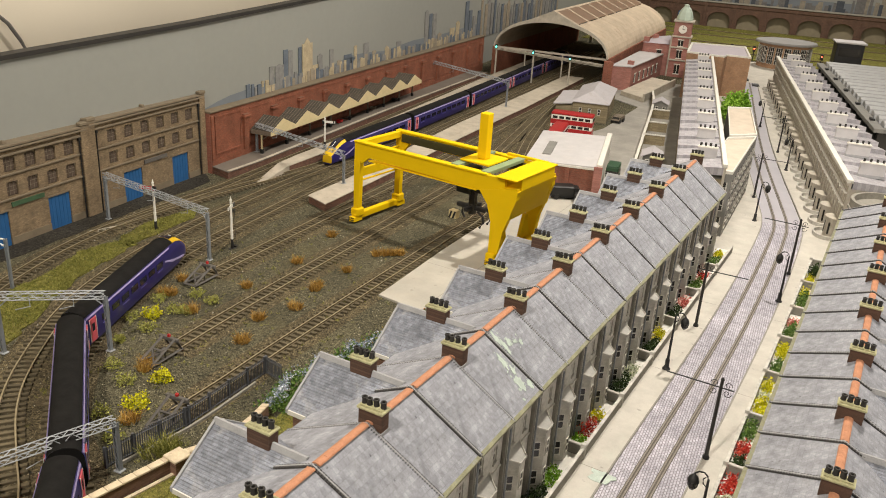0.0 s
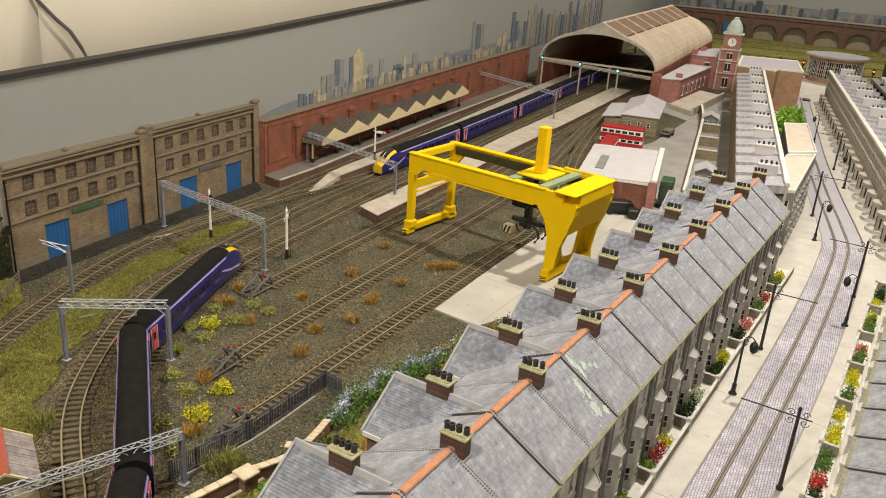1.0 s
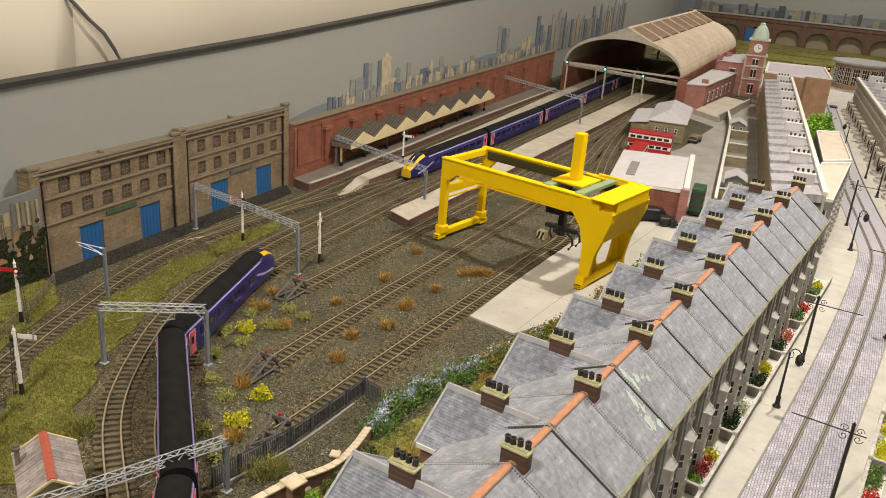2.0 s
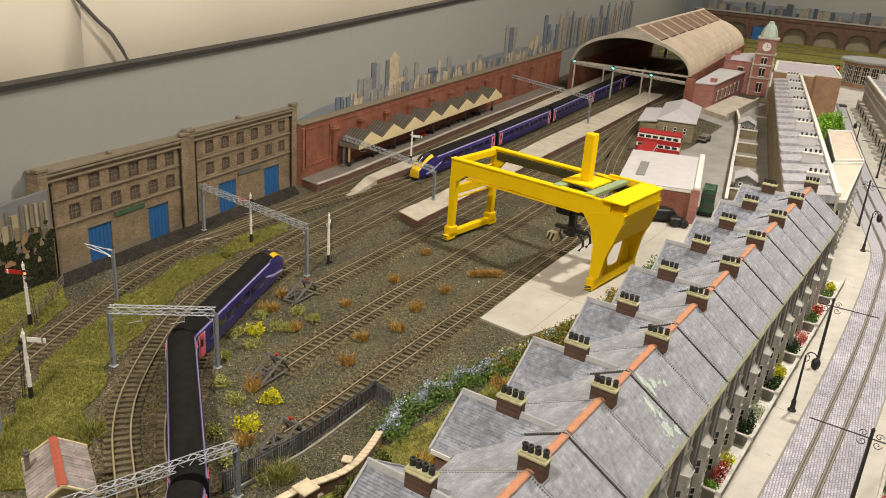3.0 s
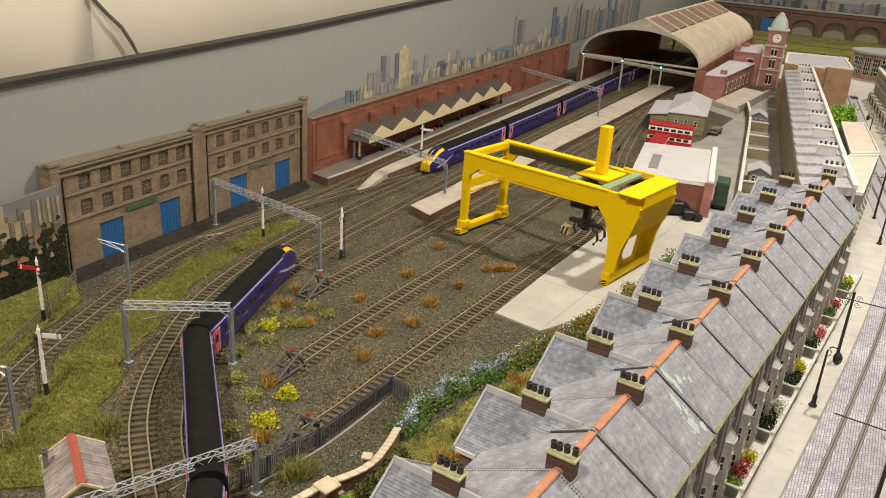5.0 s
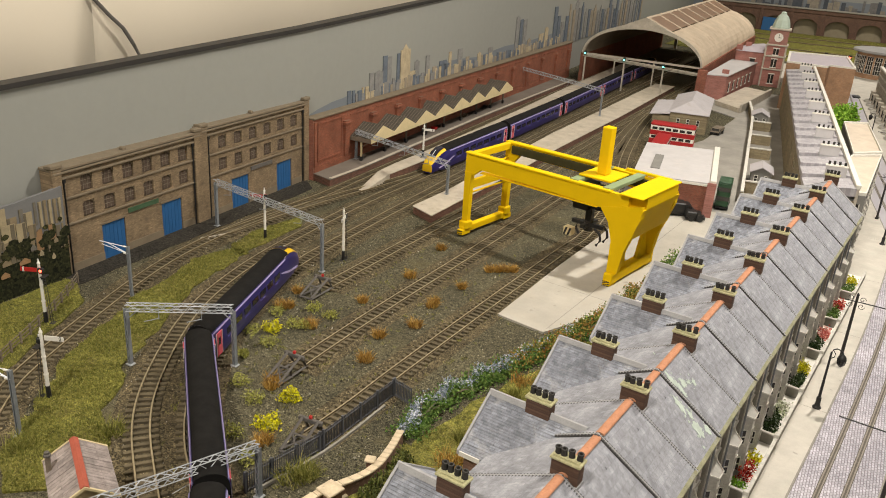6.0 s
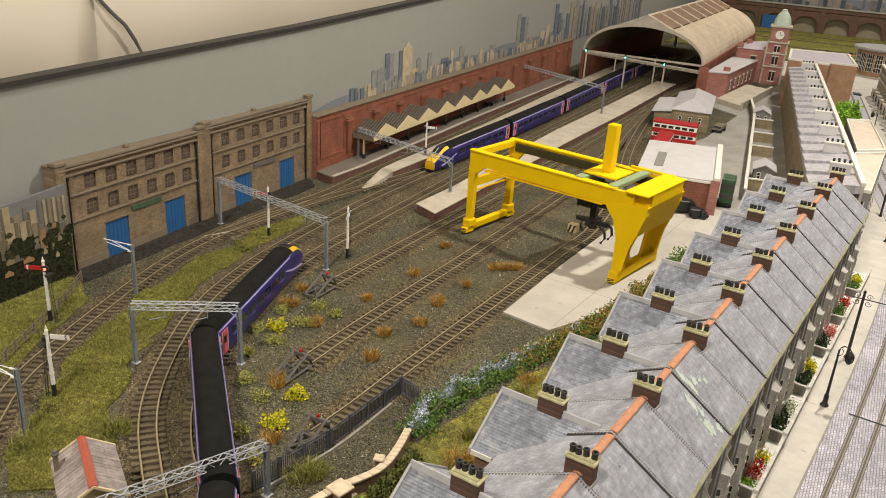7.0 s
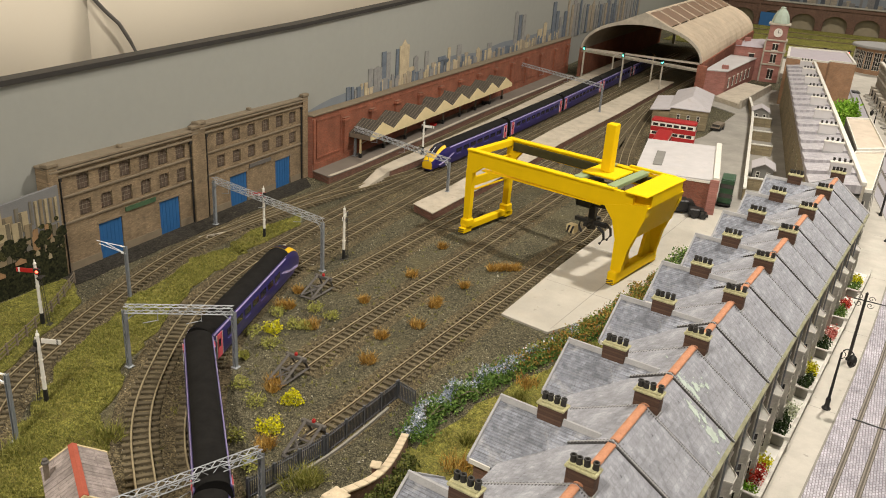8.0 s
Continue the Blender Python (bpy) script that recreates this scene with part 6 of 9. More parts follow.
LB = 0.345
line2 = smooth_line(T2, 0.0098)
pcar_b, coach_b = power_car(LB), coach(LB)
m, s = on_track(line2, arc_at(line2, 1.768), LB)
pcar_b.matrix_basis = m
for k in range(3):
    m, s = on_track(line2, s, LB)
    if k:
        copy_thing(coach_b, m)
    else:
        coach_b.matrix_basis = m
m, s = on_track(line2, s, LB)
copy_thing(pcar_b, m @ pose(0, 0, 0, 0, 0, 180))
# the second train leaves round the curve: its tail car, then the coaches on the tightest part
tail_car = power_car(0.2925)
tail_car.matrix_basis = pose(-0.480, 1.1235, 0, 0, 0, 18.7 + 180)
near_coach = coach(0.262)
near_coach.matrix_basis = pose(-0.339, 0.8965, 0, 0, 0, 46.7)
copy_thing(near_coach, pose(-0.159, 0.705, 0, 0, 0, 40.5))

# ---------------------------------------------------------------- wall with openings
def pierced(g, a0, a1, z0, z1, d0, d1, holes, axis="x"):
    """A wall slab between depths d0 and d1, running from a0 to a1, with rectangular holes (a, a, z, z)."""
    ca = sorted({a0, a1, *[v for h in holes for v in h[:2]]})
    cz = sorted({z0, z1, *[v for h in holes for v in h[2:]]})
    for p, q in zip(ca, ca[1:]):
        runs = []
        for s, t in zip(cz, cz[1:]):
            m_, n_ = (p + q) / 2, (s + t) / 2
            if any(h[0] < m_ < h[1] and h[2] < n_ < h[3] for h in holes):
                continue
            if runs and abs(runs[-1][1] - s) < 1e-9:
                runs[-1][1] = t
            else:
                runs.append([s, t])
        for s, t in runs:
            if axis == "x":
                g.box(d0, p, s, d1, q, t)
            else:
                g.box(p, d0, s, q, d1, t)
    return g


def sash(parent, a0, a1, z0, z1, d, axis="x", out=1, frame="white_trim", bars=1):
    """A sash window in an opening: dark pane, frame and meeting rail."""
    def bx(g, p, q, s, t, e, f):
        e, f = sorted((d + out * e, d + out * f))
        return g.box(e, p, s, f, q, t) if axis == "x" else g.box(p, e, s, q, f, t)
    w = part("window", bx(Geo(), a0, a1, z0, z1, -0.0004, 0.0002), M["dark_glass"], parent)
    g = Geo()
    k = min(0.0011, (a1 - a0) * 0.16)
    for p, q, s, t in ((a0, a0 + k, z0, z1), (a1 - k, a1, z0, z1), (a0 + k, a1 - k, z0, z0 + k), (a0 + k, a1 - k, z1 - k, z1), (a0 + k, a1 - k, (z0 + z1) / 2 - k * 0.45, (z0 + z1) / 2 + k * 0.45)):
        bx(g, p, q, s, t, 0.0002, 0.0012)
    if bars > 1:
        c = (a0 + a1) / 2
        bx(g, c - k * 0.35, c + k * 0.35, z0 + k, z1 - k, 0.0002, 0.001)
    part("window_frame", g, M[frame], w)
    return w


UNIT, UNIT_R = 0.0542, 0.0512
FRONT_EAVE = (0.0188, 0.1272)
LEFT_ROOF, RIGHT_ROOF = ((-0.0325, 0.1730), (-0.0975, 0.1420)), ((-0.038, 0.1610), (-0.100, 0.1310))
FRONT = 0.0115
STACK_Y = 0.0090


def slope_slab(g, a, b, y0, y1, th=0.0018, lift=0.0, skew=0.0):
    """A sloping slab from a to b; skew moves its b end along the row."""
    q0, q1 = y0 + skew, y1 + skew
    g.add([(a[0], y0, a[1] + lift), (b[0], q0, b[1] + lift), (b[0], q1, b[1] + lift), (a[0], y1, a[1] + lift), (a[0], y0, a[1] + lift - th), (b[0], q0, b[1] + lift - th), (b[0], q1, b[1] + lift - th), (a[0], y1, a[1] + lift - th)],
          [(0, 1, 2, 3), (7, 6, 5, 4), (0, 4, 5, 1), (1, 5, 6, 2), (2, 6, 7, 3), (3, 7, 4, 0)])
    return g


def chimney(parent, x, y, z0, z1, long=0.0182, wide=0.0088, pots=4, brick="stack_brick", cap="stack_cap", pot="pot"):
    st = part("chimney", Geo().box(x - long / 2, y - wide / 2, z0, x + long / 2, y + wide / 2, z1 - 0.0030, 0.0004), M[brick], parent, "dark brick chimney stack")
    part("flashing", Geo().box(x - long / 2 - 0.0008, y - wide / 2 - 0.0008, z0, x + long / 2 + 0.0005, y + wide / 2 + 0.0005, z0 + 0.0050), M["lead"], st, "pale lead flashing")
    part("cap", Geo().box(x - long / 2 - 0.0010, y - wide / 2 - 0.0010, z1 - 0.0030, x + long / 2 + 0.0010, y + wide / 2 + 0.0010, z1 - 0.0010, 0.0005).box(x - long / 2 + 0.0006, y - wide / 2 + 0.0006, z1 - 0.0010, x + long / 2 - 0.0006, y + wide / 2 - 0.0006, z1, 0.0003), M[cap], st, "mossy yellowish stone cap")
    for k in range(pots):
        px = x - long / 2 + long * (k + 0.5) / pots + random.uniform(-0.0004, 0.0004)
        lean = pose(px, y + random.uniform(-0.0010, 0.0010), z1 - 0.0002, random.uniform(-5, 5), random.uniform(-5, 5), 0)
        hp = random.uniform(0.9, 1.1)
        part("chimney_pot", Geo().lathe([(0.0021, 0), (0.0019, 0.0020 * hp), (0.0018, 0.0036 * hp), (0.0022, 0.0040 * hp), (0.0021, 0.0050 * hp), (0.0012, 0.0050 * hp), (0.0012, 0.0028)], 9).moved(lean), M[pot], st, smooth=True)
    return st


def house(has_stack, label, skew, U, roof):
    """A narrow three-storey terraced house; x = 0 is its front, y runs along the street."""
    RIDGE, EAVE = roof
    t = thing("terraced_house", label, "house", "terraced houses")
    zb = 0.0080
    # party walls and rear
    part("side_wall", Geo().prism([(-0.097, 0.0), (FRONT - 0.002, 0.0), (FRONT - 0.002, 0.1215), (RIDGE[0], RIDGE[1] - 0.006), (-0.097, 0.1270)], 0.0, 0.003, "y"), M["brown_wall"], t)
    rear_holes = [(0.010, 0.020, 0.035, 0.055), (0.010, 0.020, 0.080, 0.100)]
    part("rear_wall", pierced(Geo(), 0.003, U, 0.0, 0.1280, -0.100, -0.097, rear_holes), M["brown_wall"], t, "brown brick rear wall")
    for h in rear_holes:
        sash(t, *h, -0.0985, out=-1)
    # front wall
    before = set(t.children)
    wins = [(0.0370, 0.0425, 0.030, 0.044), (0.0390, 0.0455, 0.058, 0.074), (0.0385, 0.0445, 0.094, 0.109), (0.0145, 0.0215, 0.094, 0.112)]
    door = (0.0435, 0.0500, 0.0175, 0.044)
    part("front_wall", pierced(Geo(), 0.0, U, zb, 0.1255, -0.0035, 0.0, wins + [door]), M["render_wall"], t, "grey rendered front wall")
    for h in wins:
        w = sash(t, *h, -0.0022)
        part("sill", Geo().box(-0.0008, h[0] - 0.0008, h[2] - 0.0014, 0.0014, h[1] + 0.0008, h[2]), M["render_wall"], w)
    part("door", Geo().box(-0.0030, door[0], door[2], -0.0018, door[1], door[3]), M["verge"], t, "dark front door")
    part("door_step", Geo().box(-0.001, door[0] - 0.001, zb, 0.0035, door[1] + 0.001, 0.0185), M["stone_wall"], t)
    # canted bay of two storeys with small sashes and a lipped lead top
    by0, by1, bp = 0.0045, 0.0325, 0.0105
    bay = [(0.0, by0), (bp, by0 + 0.0085), (bp, by1 - 0.0085), (0.0, by1)]
    b = part("bay", Geo().prism(bay, zb, 0.0820), M["render_wall"], t, "canted two-storey rendered bay")
    for (px, py), (qx, qy) in zip(bay, bay[1:]):
        d = Vector((qx - px, qy - py, 0))
        c, half = Vector(((px + qx) / 2, (py + qy) / 2, 0)), 0.0023
        d.normalize()
        n = Vector((d.y, -d.x, 0))
        quad = lambda u0, u1, w0, w1: [(v.x, v.y) for v in (c + d * u0 + n * w0, c + d * u1 + n * w0, c + d * u1 + n * w1, c + d * u0 + n * w1)]
        for z0, z1 in ((0.0290, 0.0425), (0.0575, 0.0715)):
            w = part("bay_window", Geo().prism(quad(-half, half, -0.0004, 0.0003), z0, z1), M["dark_glass"], b)
            fr = Geo()
            for u0, u1, e0, e1 in ((-half - 0.0006, -half, z0, z1), (half, half + 0.0006, z0, z1), (-half, half, (z0 + z1) / 2 - 0.0005, (z0 + z1) / 2 + 0.0005), (-half - 0.0010, half + 0.0010, z0 - 0.0010, z0), (-half - 0.0006, half + 0.0006, z1, z1 + 0.0006)):
                fr.prism(quad(u0, u1, -0.0002, 0.0009), e0, e1)
            part("window_frame", fr, M["white_trim"], w)
    part("bay_top", Geo().add([(0.0, by0 - 0.0008, 0.0885), (0.0, by1 + 0.0008, 0.0885), (bp + 0.0012, by0 + 0.0080, 0.0832), (bp + 0.0012, by1 - 0.0080, 0.0832), (0.0, by0 - 0.0012, 0.0818), (0.0, by1 + 0.0012, 0.0818), (bp + 0.0012, by0 + 0.0078, 0.0818), (bp + 0.0012, by1 - 0.0078, 0.0818)],
                              [(0, 1, 3, 2), (4, 6, 7, 5), (2, 3, 7, 6), (0, 2, 6, 4), (1, 5, 7, 3), (0, 4, 5, 1)]), M["bay_lead"], b, "pale leaded bay roof")
    part("bay_lip", Geo().tube([(0.0008, by1 + 0.0004, 0.0905), (0.0048, by1 - 0.0030, 0.0868), (bp + 0.0010, by1 - 0.0082, 0.0842), (bp + 0.0010, by0 + 0.0082, 0.0840), (0.0008, by0 - 0.0004, 0.0890)], 0.0006, 5), M["white_trim"], b, "upturned white lip")
    part("string_course", Geo().box(0.0, 0.0, 0.0845, 0.0012, U, 0.0860), M["render_wall"], t)
    # rainwater pipe and pier at the party wall
    part("pier", Geo().box(0.0, -0.0016, zb, 0.0034, 0.0022, 0.1255, 0.0004), M["stone_wall"], t, "weathered grey party pier")
    part("downpipe", Geo().tube([(0.0052, 0.0008, zb), (0.0052, 0.0008, 0.120)], 0.0009, 6), M["galv_dark"], t)
    part("gutter", Geo().box(0.0012, 0.001, 0.1232, 0.0042, U, 0.1252, 0.0006), M["moss"], t, "mossy gutter")
    for ob in t.children:
        if ob not in before:
            ob.matrix_basis = pose(FRONT, skew, 0)
    # roof
    part("front_slope", slope_slab(Geo(), RIDGE, FRONT_EAVE, 0.0, U, skew=skew), M["slate"], t, "weathered grey slate slope")
    part("rear_slope", slope_slab(Geo(), EAVE, RIDGE, 0.0, U), M["slate"], t, "weathered grey slate slope")
    part("eave_moss", slope_slab(Geo(), (FRONT_EAVE[0] - 0.0022, FRONT_EAVE[1] + 0.0009), (FRONT_EAVE[0] + 0.0008, FRONT_EAVE[1] - 0.0004), skew + 0.001, U + skew - 0.001, 0.0016, 0.0009), M["moss"], t, "yellow-green moss along the eaves")
    # raised verge with its toothed edge
    vg = part("verge", slope_slab(slope_slab(Geo(), (RIDGE[0], RIDGE[1]), (FRONT_EAVE[0], FRONT_EAVE[1]), -0.0003, 0.0008, 0.0024, 0.0018, skew), (EAVE[0], EAVE[1]), (RIDGE[0], RIDGE[1]), -0.0003, 0.0008, 0.0024, 0.0018), M["lead"], t, "raised lead verge")
    teeth = Geo()
    for a, b2, n, sk in ((RIDGE, FRONT_EAVE, 32, skew), (EAVE, RIDGE, 29, 0.0)):
        for k in range(n):
            f = (k + 0.5) / n
            x, z = a[0] + (b2[0] - a[0]) * f, a[1] + (b2[1] - a[1]) * f
            for s0, s1 in ((-0.0016, -0.0003), (0.0008, 0.0018)):
                teeth.box(x - 0.0007, s0 + sk * f, z - 0.0004, x + 0.0007, s1 + sk * f, z + 0.0015)
    tagged(part("verge_bricks", teeth, M["verge"], vg, "dark toothed brick edge"), kind="stuff")
    # dark band either side of the verge, its shadow line put in as colour
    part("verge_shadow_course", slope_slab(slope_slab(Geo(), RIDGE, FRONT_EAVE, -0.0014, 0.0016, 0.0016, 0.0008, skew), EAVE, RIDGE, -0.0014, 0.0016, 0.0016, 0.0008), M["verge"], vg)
    for k in range(6):
        y = 0.0035 + (U - 0.004) * k / 6
        n = 5
        arc = [(RIDGE[0] + 0.0031 * math.cos(math.pi * j / n), RIDGE[1] - 0.0010 + 0.0017 * math.sin(math.pi * j / n)) for j in range(n + 1)]
        part("ridge_tile", Geo().prism(arc, y, y + (U - 0.004) / 6 - 0.00012, "y"), M["terracotta"], t, "terracotta ridge tile")
    if has_stack:
        chimney(t, RIDGE[0], STACK_Y, RIDGE[1] - 0.011, RIDGE[1] + 0.0102)
    return t


def rear_wing(label, lift):
    """A gabled brick wing behind a pair of houses, with its own stack."""
    t = thing("rear_wing", label, "house wing", "rear wings of the terrace")
    x0, x1, hw, ze, zr = -0.1170, -0.040, 0.0390, 0.1270 + lift, 0.1550 + lift
    part("wall_shell", Geo().prism([(-hw + 0.002, 0.0), (hw - 0.002, 0.0), (hw - 0.002, ze), (0, zr - 0.003), (-hw + 0.002, ze)], x0 + 0.003, -0.0985, "x"), M["brown_wall"], t, "brown brick wing walls")
    for s in (-1, 1):
        # overlapping slate courses, each a little proud of the next above
        n, prof = 22, []
        for k in range(n):
            f0, f1 = k / n, (k + 1) / n
            prof += [(s * hw * (1 - f0), ze + (zr - ze) * f0 + 0.00055), (s * hw * (1 - f1), ze + (zr - ze) * f1 + 0.0002)]
        prof += [(0.0, zr - 0.0014), (s * hw, ze - 0.0014)]
        part("roof_slope", Geo().prism(prof if s > 0 else prof[::-1], x0, x1, "x"), M["slate_wing"], t, "slate courses with mixed blue and grey tones")
    part("ridge", Geo().prism([(-0.0026, zr - 0.001), (0.0026, zr - 0.001), (0.0008, zr + 0.0026), (-0.0008, zr + 0.0026)], x0 - 0.001, x1 - 0.003, "x"), M["lead"], t, "grey ridge capping")
    part("bargeboard", Geo().prism([(-hw - 0.001, ze - 0.002), (0, zr - 0.0022), (hw + 0.001, ze - 0.002), (hw + 0.001, ze + 0.0014), (0, zr + 0.0022), (-hw - 0.001, ze + 0.0014)], x0 - 0.0012, x0 + 0.0006, "x"), M["lead"], t, "grey bargeboard")
    part("eaves_board", Geo().box(x0, -hw - 0.0008, ze - 0.003, -0.1005, -hw + 0.0006, ze + 0.0006), M["white_trim"], t)
    for y in (-0.012, 0.012):
        sash(t, y - 0.004, y + 0.004, 0.07, 0.088, x0 + 0.0031, out=-1)
    chimney(t, -0.0790, 0.0007, 0.145 + lift, 0.1735 + 0.45 * lift)
    return t


DIRL = -5.031
row_x = lambda y: 0.0755 + math.tan(radians(5.031)) * (y - 0.8178)
row_z = lambda y: 0.0036 - 0.0139 * (y - 0.8178)
labels = ("grey slate-roofed terraced house with a chimney on the ridge", "grey slate-roofed terraced house with a toothed verge")
SKEW = 0.016
house_a, house_b = house(True, labels[0], SKEW, UNIT, LEFT_ROOF), house(False, labels[1], SKEW, UNIT, LEFT_ROOF)
house_c, house_d = house(True, labels[0], -0.034, UNIT_R, RIGHT_ROOF), house(False, labels[1], -0.034, UNIT_R, RIGHT_ROOF)
wing = rear_wing("brown brick rear wing with a slate gable roof", 0.012)
wing_r = rear_wing("brown brick rear wing with a slate gable roof", 0.0)
PAIR = 2 * UNIT * math.cos(radians(5.031))
L0 = 0.6018 - SKEW
left_starts = []
for k in range(10):
    y = L0 + k * PAIR
    ma = pose(row_x(y), y, row_z(y), 0, 0, DIRL)
    mb = ma @ pose(0, UNIT, 0)
    mw = ma @ pose(0, UNIT + STACK_Y, 0)
    left_starts += [ma, mb]
    if k == 0:
        continue
    if k == 1:
        house_a.matrix_basis, house_b.matrix_basis, wing.matrix_basis = ma, mb, mw
    else:
        copy_thing(house_a, ma)
        copy_thing(house_b, mb)
        copy_thing(wing, mw)
endm = pose(row_x(L0 + 10 * PAIR), L0 + 10 * PAIR, row_z(L0 + 10 * PAIR), 0, 0, DIRL)
ridge, rear = LEFT_ROOF
gable = thing("gable_wall", "grey end gable of the terrace with a chimney stack", "wall", m=endm)
part("wall", Geo().prism([(-0.100, 0.0), (FRONT, 0.0), (FRONT, 0.1255), ridge, rear], 0.0, 0.004, "y"), M["grey_stone"], gable)
part("verge", slope_slab(slope_slab(Geo(), ridge, FRONT_EAVE, -0.0008, 0.0045, 0.0024, 0.0024, SKEW), rear, ridge, -0.0008, 0.0045, 0.0024, 0.0024), M["lead"], gable, "raised lead verge")
chimney(gable, ridge[0], STACK_Y, ridge[1] - 0.011, ridge[1] + 0.0102)

DIRR = 180 - 5.0
tan_r = math.tan(radians(5.0))
right_x = lambda y: 0.3050 + tan_r * (y - 1.16)
PAIR_R = 2 * UNIT_R * math.cos(radians(5.3))
for k in range(10):
    y = 0.7200 + k * PAIR_R
    ma = pose(right_x(y), y, 0, 0, 0, DIRR)
    mb = ma @ pose(0, UNIT_R, 0)
    if k:
        copy_thing(house_c, ma)
        copy_thing(house_d, mb)
    else:
        house_c.matrix_basis, house_d.matrix_basis = ma, mb
    if k:
        copy_thing(wing_r, ma @ pose(0, UNIT_R, 0))
    else:
        wing_r.matrix_basis = ma @ pose(0, UNIT_R, 0)

# mint-coloured paint that has bled over two slate slopes and a pavement
splash = random.Random(5)


def stain(cx, cy, r, stretch):
    pts = []
    for k in range(18):
        a = 2 * math.pi * k / 18
        q = r * (0.55 + 0.75 * splash.random())
        pts.append((cx + q * math.cos(a) * stretch, cy + q * math.sin(a)))
    return pts


M["mint"] = paint("pale_mint_stain", (0.47, 0.54, 0.48), 0.85, vary=0.25, coarse=90)
roof_tilt = math.degrees(math.atan2(ridge[1] - FRONT_EAVE[1], FRONT_EAVE[0] - ridge[0]))
for hm, spots in ((left_starts[7], ((0.012, 0.008, 0.0026, 2.6), (0.022, 0.012, 0.0022, 3.0), (0.021, 0.020, 0.0030, 1.4), (0.024, 0.027, 0.0026, 0.8), (0.027, 0.034, 0.0024, 1.2))), (left_starts[6], ((0.030, 0.051, 0.0034, 2.2), (0.040, 0.055, 0.0026, 1.6), (0.052, 0.052, 0.0050, 1.5), (0.057, 0.062, 0.0034, 1.2)))):
    tp = hm @ pose(ridge[0], 0, ridge[1] + 0.0002, 0, roof_tilt, 0)
    for sx, sy, r, stv in spots:
        drip = Geo().prism(stain(sx, sy, r, stv), 0.0, 0.0003)
        for _ in range(7):
            drip.prism(stain(sx + splash.gauss(0, r * stv * 0.9), sy + splash.gauss(0, r * 1.1), r * splash.uniform(0.12, 0.3), 1.2), 0.0, 0.0003)
        solid("paint_stain", drip, M["mint"], "pale mint paint stain on the slates", "stain", "mint paint stains", m=tp)
solid("paint_stain", Geo().prism(stain(0, 0, 0.010, 1.2), 0.0, 0.0003), M["mint"], "pale mint stain on the pavement", "stain", "mint paint stains", m=pose(0.155, 1.045, 0.0184))

# ---------------------------------------------------------------- plants
rnd = random.Random(21)


def leaves(g, cx, cy, cz, rx, ry, rz, n, size, r=rnd, shell=0.35):
    """Small folded leaves in a lumpy mound."""
    for _ in range(n):
        a, e = r.uniform(0, 2 * math.pi), math.asin(r.uniform(0.0, 1.0))
        k = shell + (1 - shell) * r.random() ** 0.5
        k *= 0.82 + 0.22 * math.sin(3 * a + cx * 900) + 0.1 * math.sin(7 * a + 5 * e)
        p = Vector((cx + rx * k * math.cos(a) * math.cos(e), cy + ry * k * math.sin(a) * math.cos(e), cz + rz * k * math.sin(e)))
        d = Vector((r.uniform(-1, 1), r.uniform(-1, 1), r.uniform(-0.2, 1))).normalized()
        s = d.cross(Vector((r.uniform(-1, 1), r.uniform(-1, 1), r.uniform(-1, 1)))).normalized()
        L, W = size * r.uniform(0.6, 1.4), size * r.uniform(0.3, 0.6)
        up = d.cross(s) * W * 0.4
        g.add([p, p + d * L * 0.5 + s * W + up, p + d * L, p + d * L * 0.5 - s * W + up], [(0, 1, 2), (0, 2, 3)])
    return g


def blades(g, cx, cy, z, spread, h, n, r=rnd, lean=0.5, w=0.00042):
    for _ in range(n):
        a = r.uniform(0, 2 * math.pi)
        q = spread * r.random() ** 0.6
        x, y = cx + q * math.cos(a), cy + q * math.sin(a)
        dx, dy = r.gauss(0, lean) * h + 0.3 * q * math.cos(a), r.gauss(0, lean) * h + 0.3 * q * math.sin(a)
        hh = h * r.uniform(0.5, 1.15)
        b = r.uniform(0, math.pi)
        ex, ey = w * math.cos(b), w * math.sin(b)
        g.add([(x - ex, y - ey, z), (x + ex, y + ey, z), (x + dx * 0.4 + ex * 0.6, y + dy * 0.4 + ey * 0.6, z + hh * 0.65), (x + dx, y + dy, z + hh), (x + dx * 0.4 - ex * 0.6, y + dy * 0.4 - ey * 0.6, z + hh * 0.65)],
              [(0, 1, 2, 4), (4, 2, 3)])
    return g


def shrub(x, y, z, r, h, mat, label, category="shrub", group="", n=260, size=0.0021, core=None):
    t = thing("shrub", label, category, group, pose(x, y, z, 0, 0, rnd.uniform(0, 360)))
    part("foliage", leaves(Geo(), 0, 0, 0.0005, r, r * rnd.uniform(0.8, 1.1), h, n, size), M[mat], t)
    st = Geo()
    for k in range(5):
        a = rnd.uniform(0, 6.28)
        st.tube([(0, 0, 0), (0.45 * r * math.cos(a), 0.45 * r * math.sin(a), h * 0.7)], 0.0006, 4, 0.0003)
    part("stem", st, M["wood"], t)
    if core:
        part("inner_foliage", leaves(Geo(), 0, 0, 0, r * 0.8, r * 0.8, h * 0.75, n // 2, size * 1.2), M[core], t)
    return t


